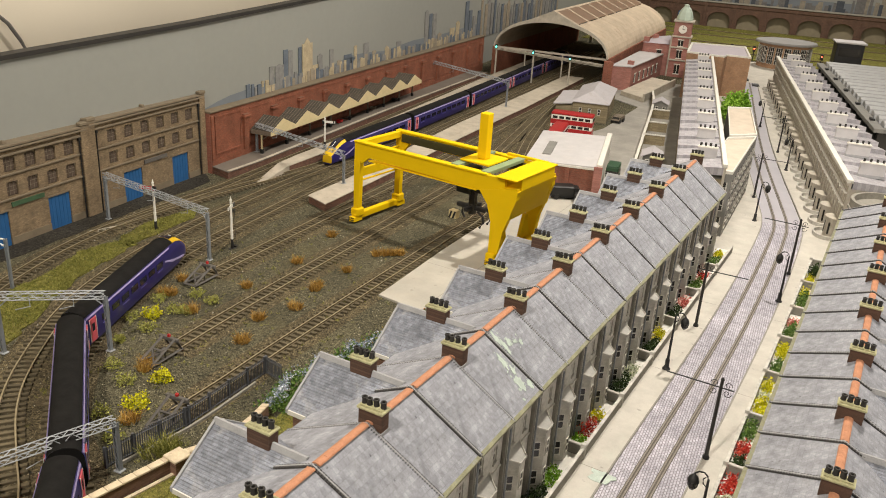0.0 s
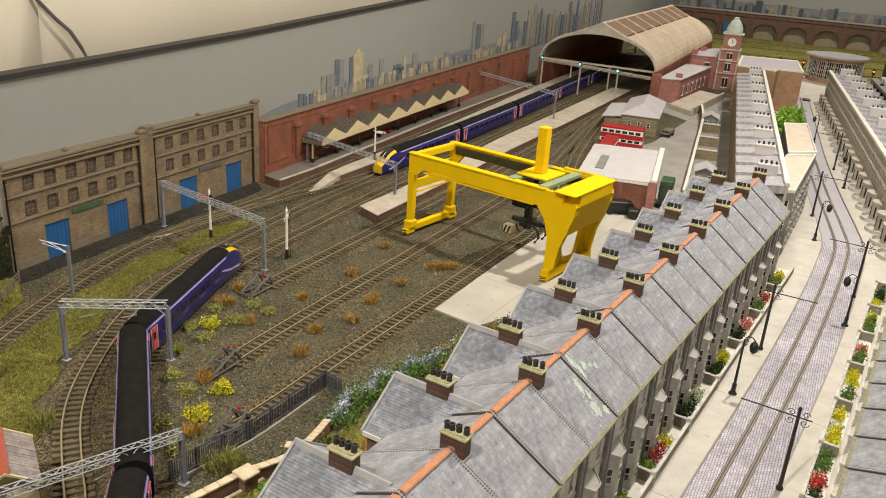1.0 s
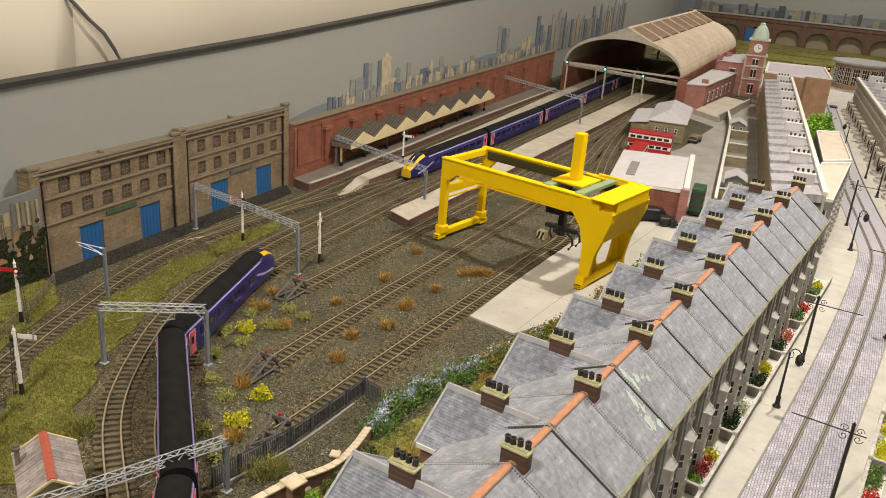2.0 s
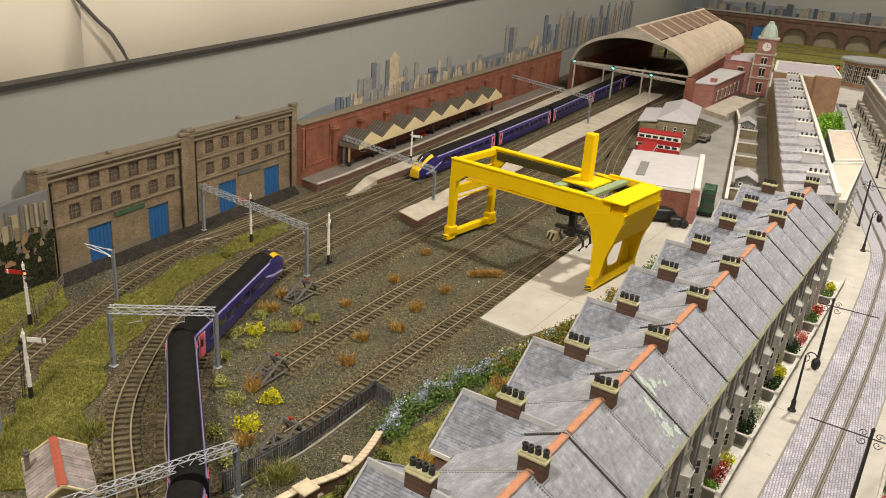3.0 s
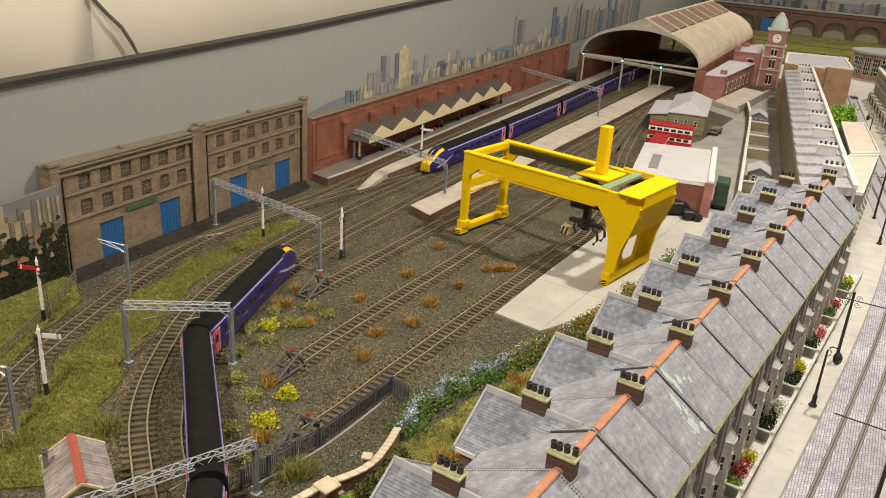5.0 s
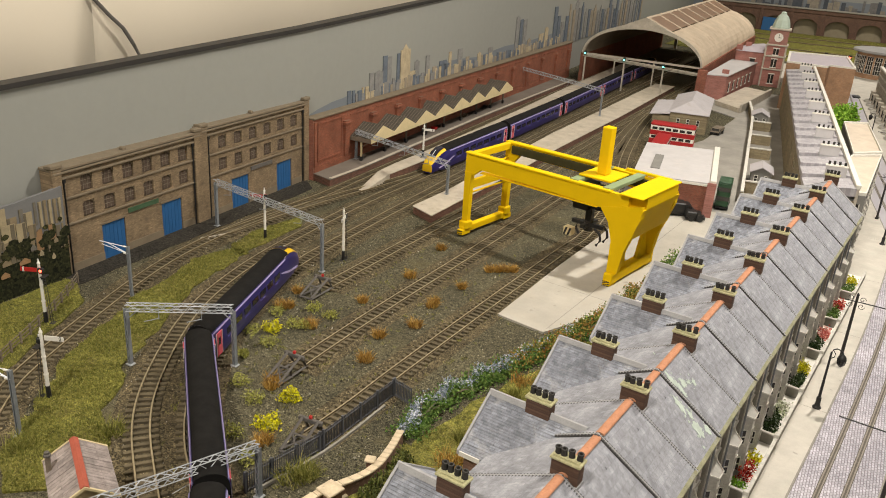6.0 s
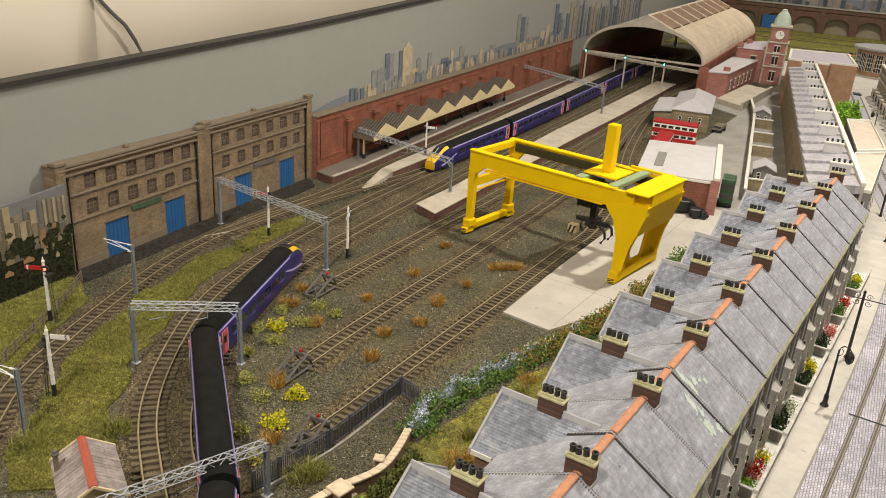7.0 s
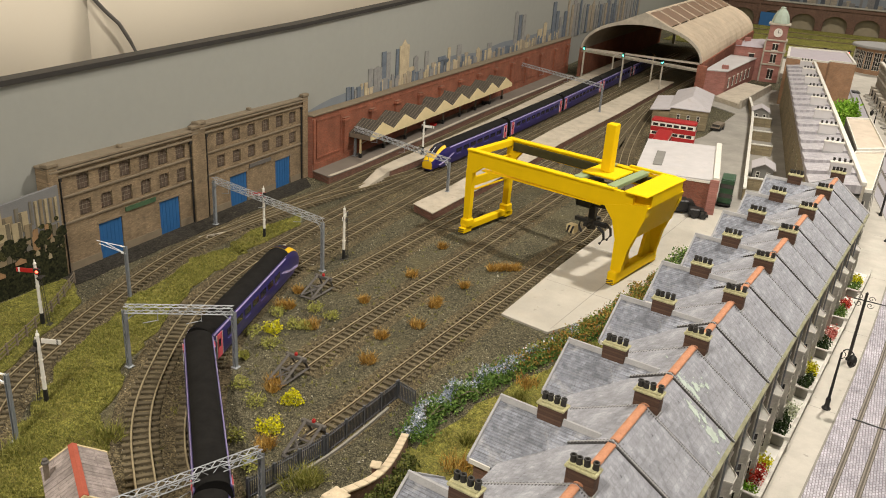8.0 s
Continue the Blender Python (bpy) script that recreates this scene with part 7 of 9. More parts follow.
for x, y, r in ((-0.428, 1.100, 0.0140), (-0.314, 0.993, 0.0135), (-0.300, 0.942, 0.0160)):
    shrub(x, y, 0.0008, r, r * 1.0, "leaf_yellow", "bright yellow flowering shrub on the gravel", group="yellow flowering shrubs", n=520, core="leaf_olive")
for x, y, r in ((-0.445, 1.082, 0.011), (-0.409, 1.071, 0.012), (-0.415, 1.034, 0.008), (-0.377, 0.987, 0.012), (-0.343, 0.970, 0.012), (-0.320, 0.914, 0.012), (-0.279, 0.890, 0.011),
                (-0.452, 1.138, 0.011), (-0.421, 1.173, 0.011), (-0.391, 1.168, 0.010), (-0.415, 1.124, 0.012), (-0.402, 1.128, 0.010)):
    shrub(x, y, 0.0008, r * 1.15, r, "leaf_olive", "low olive green shrub on the gravel", group="olive shrubs", n=330, size=0.0019)


def tuft(x, y, z, r, h, mat, label, group, n=150):
    t = solid("grass_tuft", blades(Geo(), 0, 0, 0, r, h, n), M[mat], label, "grass tuft", group, m=pose(x, y, z))
    return t


for x, y, r in ((-0.461, 1.158, 0.010), (-0.452, 1.160, 0.008), (-0.397, 1.135, 0.011), (-0.384, 1.230, 0.007), (-0.375, 1.338, 0.010), (-0.391, 1.456, 0.009), (-0.297, 1.348, 0.006), (-0.302, 1.272, 0.008),
                (-0.304, 1.284, 0.006), (-0.292, 1.212, 0.010), (-0.314, 1.163, 0.009), (-0.296, 1.106, 0.011), (-0.352, 1.010, 0.010), (-0.345, 1.000, 0.008), (-0.288, 0.920, 0.011), (-0.470, 1.203, 0.008),
                (-0.292, 1.426, 0.008), (-0.283, 1.434, 0.008), (-0.273, 1.441, 0.008), (-0.263, 1.448, 0.007)):
    tuft(x, y, 0.0006, r * 0.9, 0.010, "straw", "dry orange-brown grass tuft on the gravel", "dry grass tufts", 170)

# static grass: a tufted sheet with short blades, one for each verge
def lawn(name, outline, label, blades_n, z=0.0022, mat="grass", seed=3):
    r = random.Random(seed)
    solid(name, Geo().prism(outline, -0.001, z), M[mat], label, "grass", kind="structure")
    xs, ys = [p[0] for p in outline], [p[1] for p in outline]

    def inside(x, y):
        c = False
        for (x0, y0), (x1, y1) in zip(outline, outline[1:] + outline[:1]):
            if (y0 > y) != (y1 > y) and x < (x1 - x0) * (y - y0) / (y1 - y0) + x0:
                c = not c
        return c
    g, made = Geo(), 0
    while made < blades_n:
        x, y = r.uniform(min(xs), max(xs)), r.uniform(min(ys), max(ys))
        if inside(x, y) and noise.noise(Vector((x * 22, y * 22, seed))) > r.uniform(-0.9, 0.3):
            blades(g, x, y, z - 0.0004, 0.0014, 0.0032, 3, r, 0.5, 0.00035)
            made += 1
    tagged(solid("grass_blades", g, M["grass_blade"], "short olive green static grass blades", "grass"), kind="stuff")


def ragged(pts, amount, step=0.03, seed=1):
    """An outline with an uneven edge."""
    r = random.Random(seed)
    out = []
    for (x0, y0), (x1, y1) in zip(pts, pts[1:] + pts[:1]):
        n = max(1, round(math.hypot(x1 - x0, y1 - y0) / step))
        for k in range(n):
            f = k / n
            out.append((x0 + (x1 - x0) * f + r.uniform(-amount, amount), y0 + (y1 - y0) * f + r.uniform(-amount, amount)))
    return out


lawn("grass_verge", ragged([(-0.430, 0.735), (-0.365, 0.790), (-0.420, 0.845), (-0.462, 0.895), (-0.500, 0.945), (-0.533, 1.00), (-0.566, 1.065), (-0.590, 1.13), (-0.606, 1.20), (-0.614, 1.27), (-0.648, 1.27), (-0.655, 1.20), (-0.640, 1.13), (-0.622, 1.06), (-0.596, 1.00), (-0.566, 0.925), (-0.532, 0.87), (-0.484, 0.80)], 0.008, 0.02, seed=2),
     "olive green static grass verge between the curved tracks", 9500, seed=2)
lawn("grass_verge", ragged([(-0.59, 0.70), (-0.525, 0.745), (-0.590, 0.85), (-0.632, 0.94), (-0.668, 1.02), (-0.715, 1.055), (-0.742, 1.05), (-0.742, 0.70)], 0.005, seed=4), "brownish grass strip beside the fence", 4200, seed=4)
lawn("grass_verge", ragged([(-0.655, 1.27), (-0.615, 1.25), (-0.622, 1.40), (-0.648, 1.44), (-0.664, 1.36)], 0.004, seed=6), "thin patch of green grass between tracks", 900, seed=6)
lawn("grass_bank", ragged([(-0.02, 0.60), (-0.07, 0.71), (-0.150, 0.845), (-0.150, 0.90), (-0.154, 0.94), (-0.166, 1.0), (-0.150, 1.10), (-0.118, 1.21), (-0.088, 1.32), (-0.06, 1.45), (-0.02, 1.56), (0.03, 1.60), (-0.04, 1.0), (-0.07, 0.6)], 0.004, seed=8), "olive and brown grass behind the terraced houses", 4200, seed=8)
# the raised bank behind the retaining wall falls with its coping
bank, blade_bed, br = Geo(), Geo(), random.Random(9)
bank_rows = 12
for i, p in enumerate(wl):
    for k in range(bank_rows + 1):
        f = k / bank_rows
        x = p.x + 0.0045 + (-0.050 - p.x) * f
        z = max(0.0015, (wall_top(p.y) - 0.011) * (1 - 0.25 * f)) + br.uniform(-0.0008, 0.0008)
        bank.v.append((x, p.y, z))
        if k and i:
            a = i * (bank_rows + 1) + k
            bank.f.append((a - bank_rows - 2, a - bank_rows - 1, a, a - 1))
            for _ in range(9):
                blades(blade_bed, x - br.uniform(0, 0.009), p.y - br.uniform(0, 0.011), z - 0.0004, 0.0014, 0.0034, 3, br, 0.5, 0.00035)
solid("grass_bank", bank, M["grass"], "raised olive grass bank behind the retaining wall", "grass", kind="structure")
tagged(solid("grass_blades", blade_bed, M["grass_blade"], "short olive green static grass blades", "grass"), kind="stuff")
for x, y, r in ((-0.417, 0.850, 0.014), (-0.466, 0.791, 0.014), (-0.228, 0.893, 0.014), (-0.222, 0.903, 0.012), (-0.13, 1.03, 0.007), (-0.118, 1.13, 0.007)):
    tuft(x, y, 0.001, r, 0.013, "grass_blade", "long olive green grass tuft", "green grass tufts", 220)
for x, y, z in ((-0.116, 0.975, 0.014), (-0.104, 0.985, 0.010), (-0.110, 1.06, 0.002), (-0.122, 1.16, 0.002)):
    tuft(x, y, z, 0.012, 0.012, "straw", "dry orange grass tuft on the bank", "dry grass tufts", 120)

# flowering hedge along the bottom of the gardens
hl = smooth_line([(-0.178, 1.005), (-0.182, 1.06), (-0.162, 1.14), (-0.132, 1.235), (-0.103, 1.33), (-0.085, 1.42), (-0.068, 1.50)], 0.006)
hd = thing("hedge", "tangled climbing hedge with blue and orange flowers", "hedge")
gg, gb, ga = Geo(), Geo(), Geo()
for i, p in enumerate(hl):
    f = i / len(hl)
    leaves(gg, p.x, p.y, 0.001, 0.022, 0.011, 0.0135 + 0.007 * math.sin(i * 0.9), 170, 0.0029)
    if f < 0.62:
        leaves(gb, p.x - 0.004 + 0.004 * math.sin(i * 0.7), p.y, 0.006, 0.0085, 0.009, 0.0130 + 0.006 * math.sin(i * 0.9), int((75 + 45 * math.sin(i * 0.53)) * (1.0 if f < 0.42 else 0.25)), 0.0022)
    if f > 0.30:
        leaves(ga, p.x, p.y, 0.004, 0.022, 0.010, 0.0165, int(150 * min(1, (f - 0.30) * 5)), 0.0025)
tagged(part("green_leaves", gg, M["leaf_green"], hd), kind="stuff")
tagged(part("blue_blossom", gb, M["leaf_blue"], hd, "pale blue flowers"), kind="stuff")
tagged(part("autumn_leaves", ga, M["leaf_autumn"], hd, "orange and green leaves"), kind="stuff")
tw = Geo()
for k in range(40):
    p = rnd.choice(hl)
    a = rnd.uniform(0, 6.28)
    tw.tube([(p.x, p.y, 0.002), (p.x + 0.01 * math.cos(a), p.y + 0.01 * math.sin(a), 0.012), (p.x + 0.018 * math.cos(a), p.y + 0.018 * math.sin(a), 0.012 + rnd.uniform(-0.004, 0.009))], 0.00045, 4)
tagged(part("twig_tangle", tw, M["wood"], hd), kind="stuff")
for x, y, z, r, h in ((-0.1450, 0.944, 0.020, 0.012, 0.016), (-0.1400, 0.925, 0.027, 0.011, 0.015), (-0.1330, 0.897, 0.036, 0.010, 0.015), (-0.1300, 0.878, 0.042, 0.010, 0.014), (-0.1270, 0.858, 0.047, 0.009, 0.013)):
    shrub(x, y, z, r, h, "leaf_bank", "ragged dark olive bush against the coping", group="bushes on the bank", n=420, size=0.0024)
shrub(-0.131, 0.838, 0.050, 0.007, 0.009, "leaf_bright", "small lime green bush beside the retaining wall", n=300, size=0.0018)
for x, y, r in ((-0.088, 1.476, 0.019), (-0.078, 1.530, 0.018), (-0.095, 1.432, 0.016)):
    shrub(x, y, 0.001, r, r * 0.9, "leaf_autumn", "rust and green autumn bush behind the terrace", group="autumn bushes", n=420, size=0.0028)
for x, y, r in ((-0.070, 1.580, 0.018), (-0.068, 1.612, 0.023), (-0.060, 1.640, 0.020)):
    shrub(x, y, 0.001, r, r * 1.35, "leaf_green", "dark green bush behind the terrace", group="dark bushes", n=380, size=0.0030)


# ---------------------------------------------------------------- front gardens
def garden(m, depth, plants, length):
    """A walled front garden; plants are (colour, from, to, height) along the street."""
    t = thing("garden_wall", "low grey stone wall round a small front garden", "wall", "front garden walls", m)
    part("front_wall", Geo().box(depth - 0.0016, 0.0, 0.0184, depth + 0.0006, length, 0.0300, 0.0003), M["stone_wall"], t)
    part("front_coping", Geo().box(depth - 0.0022, -0.0005, 0.0300, depth + 0.0012, length + 0.0005, 0.0312, 0.0003), M["render_wall"], t)
    part("side_wall", Geo().box(0.0005, -0.0012, 0.0184, depth - 0.0016, 0.0012, 0.0320, 0.0003), M["stone_wall"], t)
    part("side_coping", Geo().box(0.0005, -0.0018, 0.0320, depth, 0.0018, 0.0334, 0.0003), M["render_wall"], t)
    part("gate_pier", Geo().box(depth - 0.003, -0.0022, 0.0184, depth + 0.0016, 0.0022, 0.0350, 0.0004), M["render_wall"], t)
    solid("garden_bed", Geo().box(0.0008, 0.0014, 0.0180, depth - 0.0018, length - 0.0014, 0.0212), M["gravestone"], "white chippings bed in a front garden", "garden bed", "garden beds", m=m, kind="structure")
    for colour, a, b, h in plants:
        y = length * (a + b) / 2
        ln = length * (b - a) / 2
        x = depth * 0.48
        g = Geo()
        n = int(330 * (b - a) / 0.3)
        for k in range(3):
            leaves(g, x + rnd.uniform(-0.002, 0.002), y + ln * (k - 1) * 0.55, 0.0205, depth * 0.46, ln * 0.66, h * 1.25, n // 2, 0.0022)
        word = {"leaf_red": "red flowering", "leaf_yellow": "yellow flowering", "leaf_pink": "pink flowering", "leaf_white": "white flowering", "leaf_dark": "dark green", "leaf_bright": "bright lime green", "leaf_green": "mid green"}[colour]
        solid("garden_plant", g, M[colour], word + " plants filling part of a front garden", "plant", "front garden plants", m=m)


SETS = [
    [("leaf_dark", 0.05, 0.35, 0.010), ("leaf_bright", 0.36, 0.66, 0.005)],
    [("leaf_dark", 0.05, 0.40, 0.011), ("leaf_bright", 0.42, 0.70, 0.005)],
    [("leaf_bright", 0.04, 0.26, 0.006), ("leaf_red", 0.26, 0.52, 0.013), ("leaf_yellow", 0.55, 0.72, 0.009)],
    [("leaf_dark", 0.08, 0.52, 0.012), ("leaf_white", 0.54, 0.76, 0.009)],
    [("leaf_dark", 0.08, 0.48, 0.011), ("leaf_yellow", 0.50, 0.76, 0.010)],
    [("leaf_dark", 0.08, 0.50, 0.010), ("leaf_pink", 0.54, 0.80, 0.010)],
    [("leaf_green", 0.08, 0.50, 0.010), ("leaf_red", 0.55, 0.80, 0.010)],
    [("leaf_green", 0.08, 0.46, 0.010), ("leaf_yellow", 0.50, 0.74, 0.009)],
]
GL = 2 * UNIT
garden_x = lambda y: 0.1192 + math.tan(radians(5.4)) * (y - 1.157)
for k, plants in enumerate(SETS):
    y = L0 + SKEW + (k + 2) * PAIR + 0.030
    if y + GL < 1.74:
        garden(pose(garden_x(y), y, 0, 0, 0, -5.4), 0.0225, plants, GL)
RSETS = [
    [("leaf_red", 0.05, 0.40, 0.010), ("leaf_white", 0.42, 0.85, 0.011)],
    [("leaf_red", 0.50, 0.72, 0.012), ("leaf_dark", 0.74, 0.96, 0.010), ("leaf_green", 0.05, 0.42, 0.013)],
    [("leaf_yellow", 0.55, 0.95, 0.013), ("leaf_yellow", 0.10, 0.36, 0.011), ("leaf_white", 0.38, 0.52, 0.008)],
    [("leaf_green", 0.55, 0.95, 0.010), ("leaf_yellow", 0.08, 0.46, 0.011)],
    [("leaf_green", 0.45, 0.90, 0.012), ("leaf_pink", 0.28, 0.45, 0.010)],
    [("leaf_green", 0.30, 0.92, 0.013), ("leaf_yellow", 0.12, 0.42, 0.010)],
    [("leaf_dark", 0.10, 0.60, 0.012), ("leaf_yellow", 0.60, 0.85, 0.010)],
]
for k, plants in enumerate(RSETS):
    y = 1.100 + k * PAIR_R
    if y < 1.75:
        garden(pose(right_x(y) - 0.0125, y, 0, 0, 0, DIRR) @ pose(0.0140, 0, 0), 0.0185, plants, 2 * UNIT_R * 0.985)


# ---------------------------------------------------------------- street lamps, tram poles and their wires
def street_lamp(x, y, side, z=0.0184):
    t = thing("street_lamp", "black cast-iron street lamp with a hanging lantern", "street lamp", "street lamps", pose(x, y, z, 0, 0, -4 if side > 0 else 176))
    part("base", Geo().lathe([(0.0046, 0), (0.0046, 0.0012), (0.0030, 0.0026), (0.0024, 0.006), (0.0026, 0.012), (0.0020, 0.0135)], 10), M["black"], t, smooth=True)
    part("post", Geo().tube([(0, 0, 0.0128), (0, 0, 0.068)], 0.0016, 8, 0.0010), M["black"], t, smooth=True)
    arm = [(0.0, 0, 0.066), (0.001, 0, 0.0705), (0.004, 0, 0.073), (0.008, 0, 0.0725), (0.011, 0, 0.0695)]
    part("arm", Geo().tube(arm, 0.0007, 6).tube([(0, 0, 0.060), (0.0035, 0, 0.063), (0.004, 0, 0.067), (0.002, 0, 0.0695)], 0.0005, 5), M["black"], t, smooth=True)
    part("lantern_hood", Geo().lathe([(0.0006, 0.0075), (0.0014, 0.0062), (0.0036, 0.0042), (0.0046, 0.0012), (0.0046, 0.0)], 10, (0.011, 0, 0.0622)), M["black"], t, smooth=True)
    part("lantern_glass", Geo().lathe([(0.0040, 0.0), (0.0034, -0.0050), (0.0018, -0.0075)], 8, (0.011, 0, 0.0622)), M["dark_glass"], t)
    cage = Geo()
    for k in range(6):
        a = k * math.pi / 3
        cage.tube([(0.011 + 0.0042 * math.cos(a), 0.0042 * math.sin(a), 0.0622), (0.011 + 0.0036 * math.cos(a), 0.0036 * math.sin(a), 0.0572), (0.011 + 0.0014 * math.cos(a), 0.0014 * math.sin(a), 0.0545)], 0.0003, 4)
    part("lantern_cage", cage, M["black"], t)


for x, y, sd in ((0.171, 1.276, 1), (0.275, 1.550, -1), (0.2115, 1.898, 1), (0.241, 2.305, -1), (0.246, 0.99, -1), (0.150, 2.74, -1)):
    street_lamp(x, y, sd)


def tram_pole(x, y, side, reach, z=0.0184, h=0.086):
    t = thing("tram_pole", "slim black tram wire pole with scrolled brackets", "pole", "tram wire poles", pose(x, y, z, 0, 0, -4 if side > 0 else 176))
    part("base", Geo().lathe([(0.0034, 0), (0.0034, 0.002), (0.0022, 0.004)], 8), M["black"], t)
    part("pole", Geo().tube([(0, 0, 0.003), (0, 0, h)], 0.0020, 8, 0.0015), M["dark_metal"], t, smooth=True)
    part("finial", Geo().lathe([(0.0018, 0), (0.0018, 0.001), (0.0004, 0.0030)], 8, (0, 0, h)), M["black"], t)
    part("bracket_arm", Geo().tube([(-0.012, 0, h - 0.0080), (reach, 0, h - 0.0072)], 0.0007, 5), M["black"], t)
    for s in (-1, 1):
        sc = Geo()
        for zc, q in ((h - 0.0045, 0.0036), (h - 0.0125, 0.0040)):
            pts = []
            for k in range(15):
                a = k * 0.55
                rr = q * (1 - k / 17)
                pts.append((s * (0.0062 + rr * math.cos(a)), 0.0, zc + rr * math.sin(a) * (1 if zc > h - 0.008 else -1)))
            sc.tube(pts, 0.00038, 4)
        part("scroll", sc, M["black"], t, "wrought iron scroll")


for x, y, sd in ((0.237, 1.122, -1), (0.184, 1.408, 1), (0.197, 2.046, 1), (0.2815, 1.664, -1), (0.213, 2.465, -1)):
    tram_pole(x, y, sd, 0.050)

# loose stones and chippings strewn over the yard
gr = random.Random(77)
sg_ = Geo()
for k in range(15000):
    x, y = gr.uniform(-0.72, -0.13), 0.72 + 1.7 * gr.random() ** 1.5
    q = gr.uniform(0.00045, 0.0010) if gr.random() < 0.94 else gr.uniform(0.0011, 0.0019)
    a = gr.uniform(0, 6.28)
    ca, sa = q * math.cos(a), q * math.sin(a)
    sg_.add([(x + ca, y + sa, 0.0006), (x - sa * 0.8, y + ca * 0.8, 0.0006), (x - ca, y - sa, 0.0006), (x + sa * 0.7, y - ca * 0.7, 0.0006), (x + ca * 0.2, y + sa * 0.1, 0.0012 + q * 0.8)],
            [(0, 1, 4), (1, 2, 4), (2, 3, 4), (3, 0, 4)])
tagged(solid("loose_stones", sg_, M["stones"], "small loose stones strewn over the gravel", "stones"), kind="stuff")
wg = Geo()
for k in range(420):
    x, y = gr.choice([(-0.30, 1.02), (-0.20, 0.98), (-0.40, 1.10), (-0.42, 1.3), (-0.30, 1.3), (-0.20, 1.15), (-0.36, 0.92)])
    blades(wg, x + gr.gauss(0, 0.045), y + gr.gauss(0, 0.07), 0.0006, 0.0022, 0.0032, 7, gr, 0.7, 0.0003)
tagged(solid("small_weeds", wg, M["grass_blade"], "sparse tiny olive weeds on the gravel", "weeds"), kind="stuff")

# ---------------------------------------------------------------- motor depot, vehicles and yard buildings
def depot():
    t = thing("bus_depot", "red brick depot with a pale flat roof", "building", m=pose(-0.217, 1.866, 0, 0, 0, 10))
    w, d, h = 0.138, 0.262, 0.064
    part("wall_shell", Geo().box(0.002, 0.002, 0.0, w - 0.002, d - 0.002, h - 0.0012), M["red_brick_x"], t)
    part("roof", Geo().add([(0, 0, h), (w, 0, h + 0.003), (w, d, h + 0.003), (0, d, h), (0, 0, h - 0.001), (w, 0, h - 0.001), (w, d, h - 0.001), (0, d, h - 0.001)],
                           [(0, 1, 2, 3), (7, 6, 5, 4), (0, 4, 5, 1), (1, 5, 6, 2), (2, 6, 7, 3), (3, 7, 4, 0)]), M["white_roof"], t, "pale grey flat roof")
    part("parapet", Geo().box(w, -0.001, 0.0, w + 0.011, d + 0.012, h + 0.008, 0.0008), M["white_trim"], t, "white parapet wall")
    part("rooflight", Geo().box(0.027, 0.055, h, 0.044, 0.160, h + 0.003, 0.0005), M["grey_stone"], t, "grey skylight")
    part("eaves_board", Geo().box(-0.001, -0.0015, h - 0.004, w, 0.001, h - 0.0002), M["white_trim"], t)
    part("corner_pier", Geo().box(w - 0.004, -0.004, 0, w + 0.012, -0.001, h + 0.004, 0.0006), M["pink_brick"], t)
    for x in (0.035, 0.085):
        part("pier", Geo().box(x - 0.004, -0.001, 0, x + 0.004, 0.002, h - 0.004), M["red_brick_x"], t)


depot()


def double_decker(x, y, ang):
    t = thing("double_decker_bus", "red double-decker bus with white window bands", "bus", "red double-decker buses", pose(x, y, 0.0026, 0, 0, ang))
    L, W, H = 0.104, 0.0160, 0.059
    part("lower_body", Geo().box(-L / 2, -W, 0.005, L / 2, W, 0.022, 0.0018), M["bus_red"], t)
    part("upper_body", Geo().box(-L / 2, -W, 0.029, L / 2, W, 0.042, 0.0012), M["bus_red"], t)
    part("window_band", Geo().box(-L / 2 + 0.001, -W + 0.0004, 0.021, L / 2 - 0.001, W - 0.0004, 0.030), M["white"], t)
    part("window_band", Geo().box(-L / 2 + 0.001, -W + 0.0004, 0.041, L / 2 - 0.001, W - 0.0004, 0.052), M["white"], t)
    part("roof", Geo().box(-L / 2, -W, 0.051, L / 2, W, H, 0.0028), M["bus_red"], t)
    for s in (-1, 1):
        for z in (0.0225, 0.0430):
            for k in range(6):
                xx = -L / 2 + 0.005 + k * 0.0160
                part("window", Geo().box(xx, s * (W - 0.0006), z, xx + 0.0118, s * (W + 0.0002), z + 0.0062), M["dark_glass"], t)
        for xx in (-0.034, 0.034):
            part("wheel", Geo().tube([(xx, s * (W - 0.004), 0.0062), (xx, s * (W + 0.0004), 0.0062)], 0.0062, 14), M["black"], t)
    for e in (-1, 1):
        part("end_window", Geo().box(e * (L / 2 - 0.0005), -W + 0.003, 0.043, e * (L / 2 + 0.0003), W - 0.003, 0.050), M["dark_glass"], t)


double_decker(-0.264, 2.362, 7)
double_decker(-0.250, 2.195, 97)


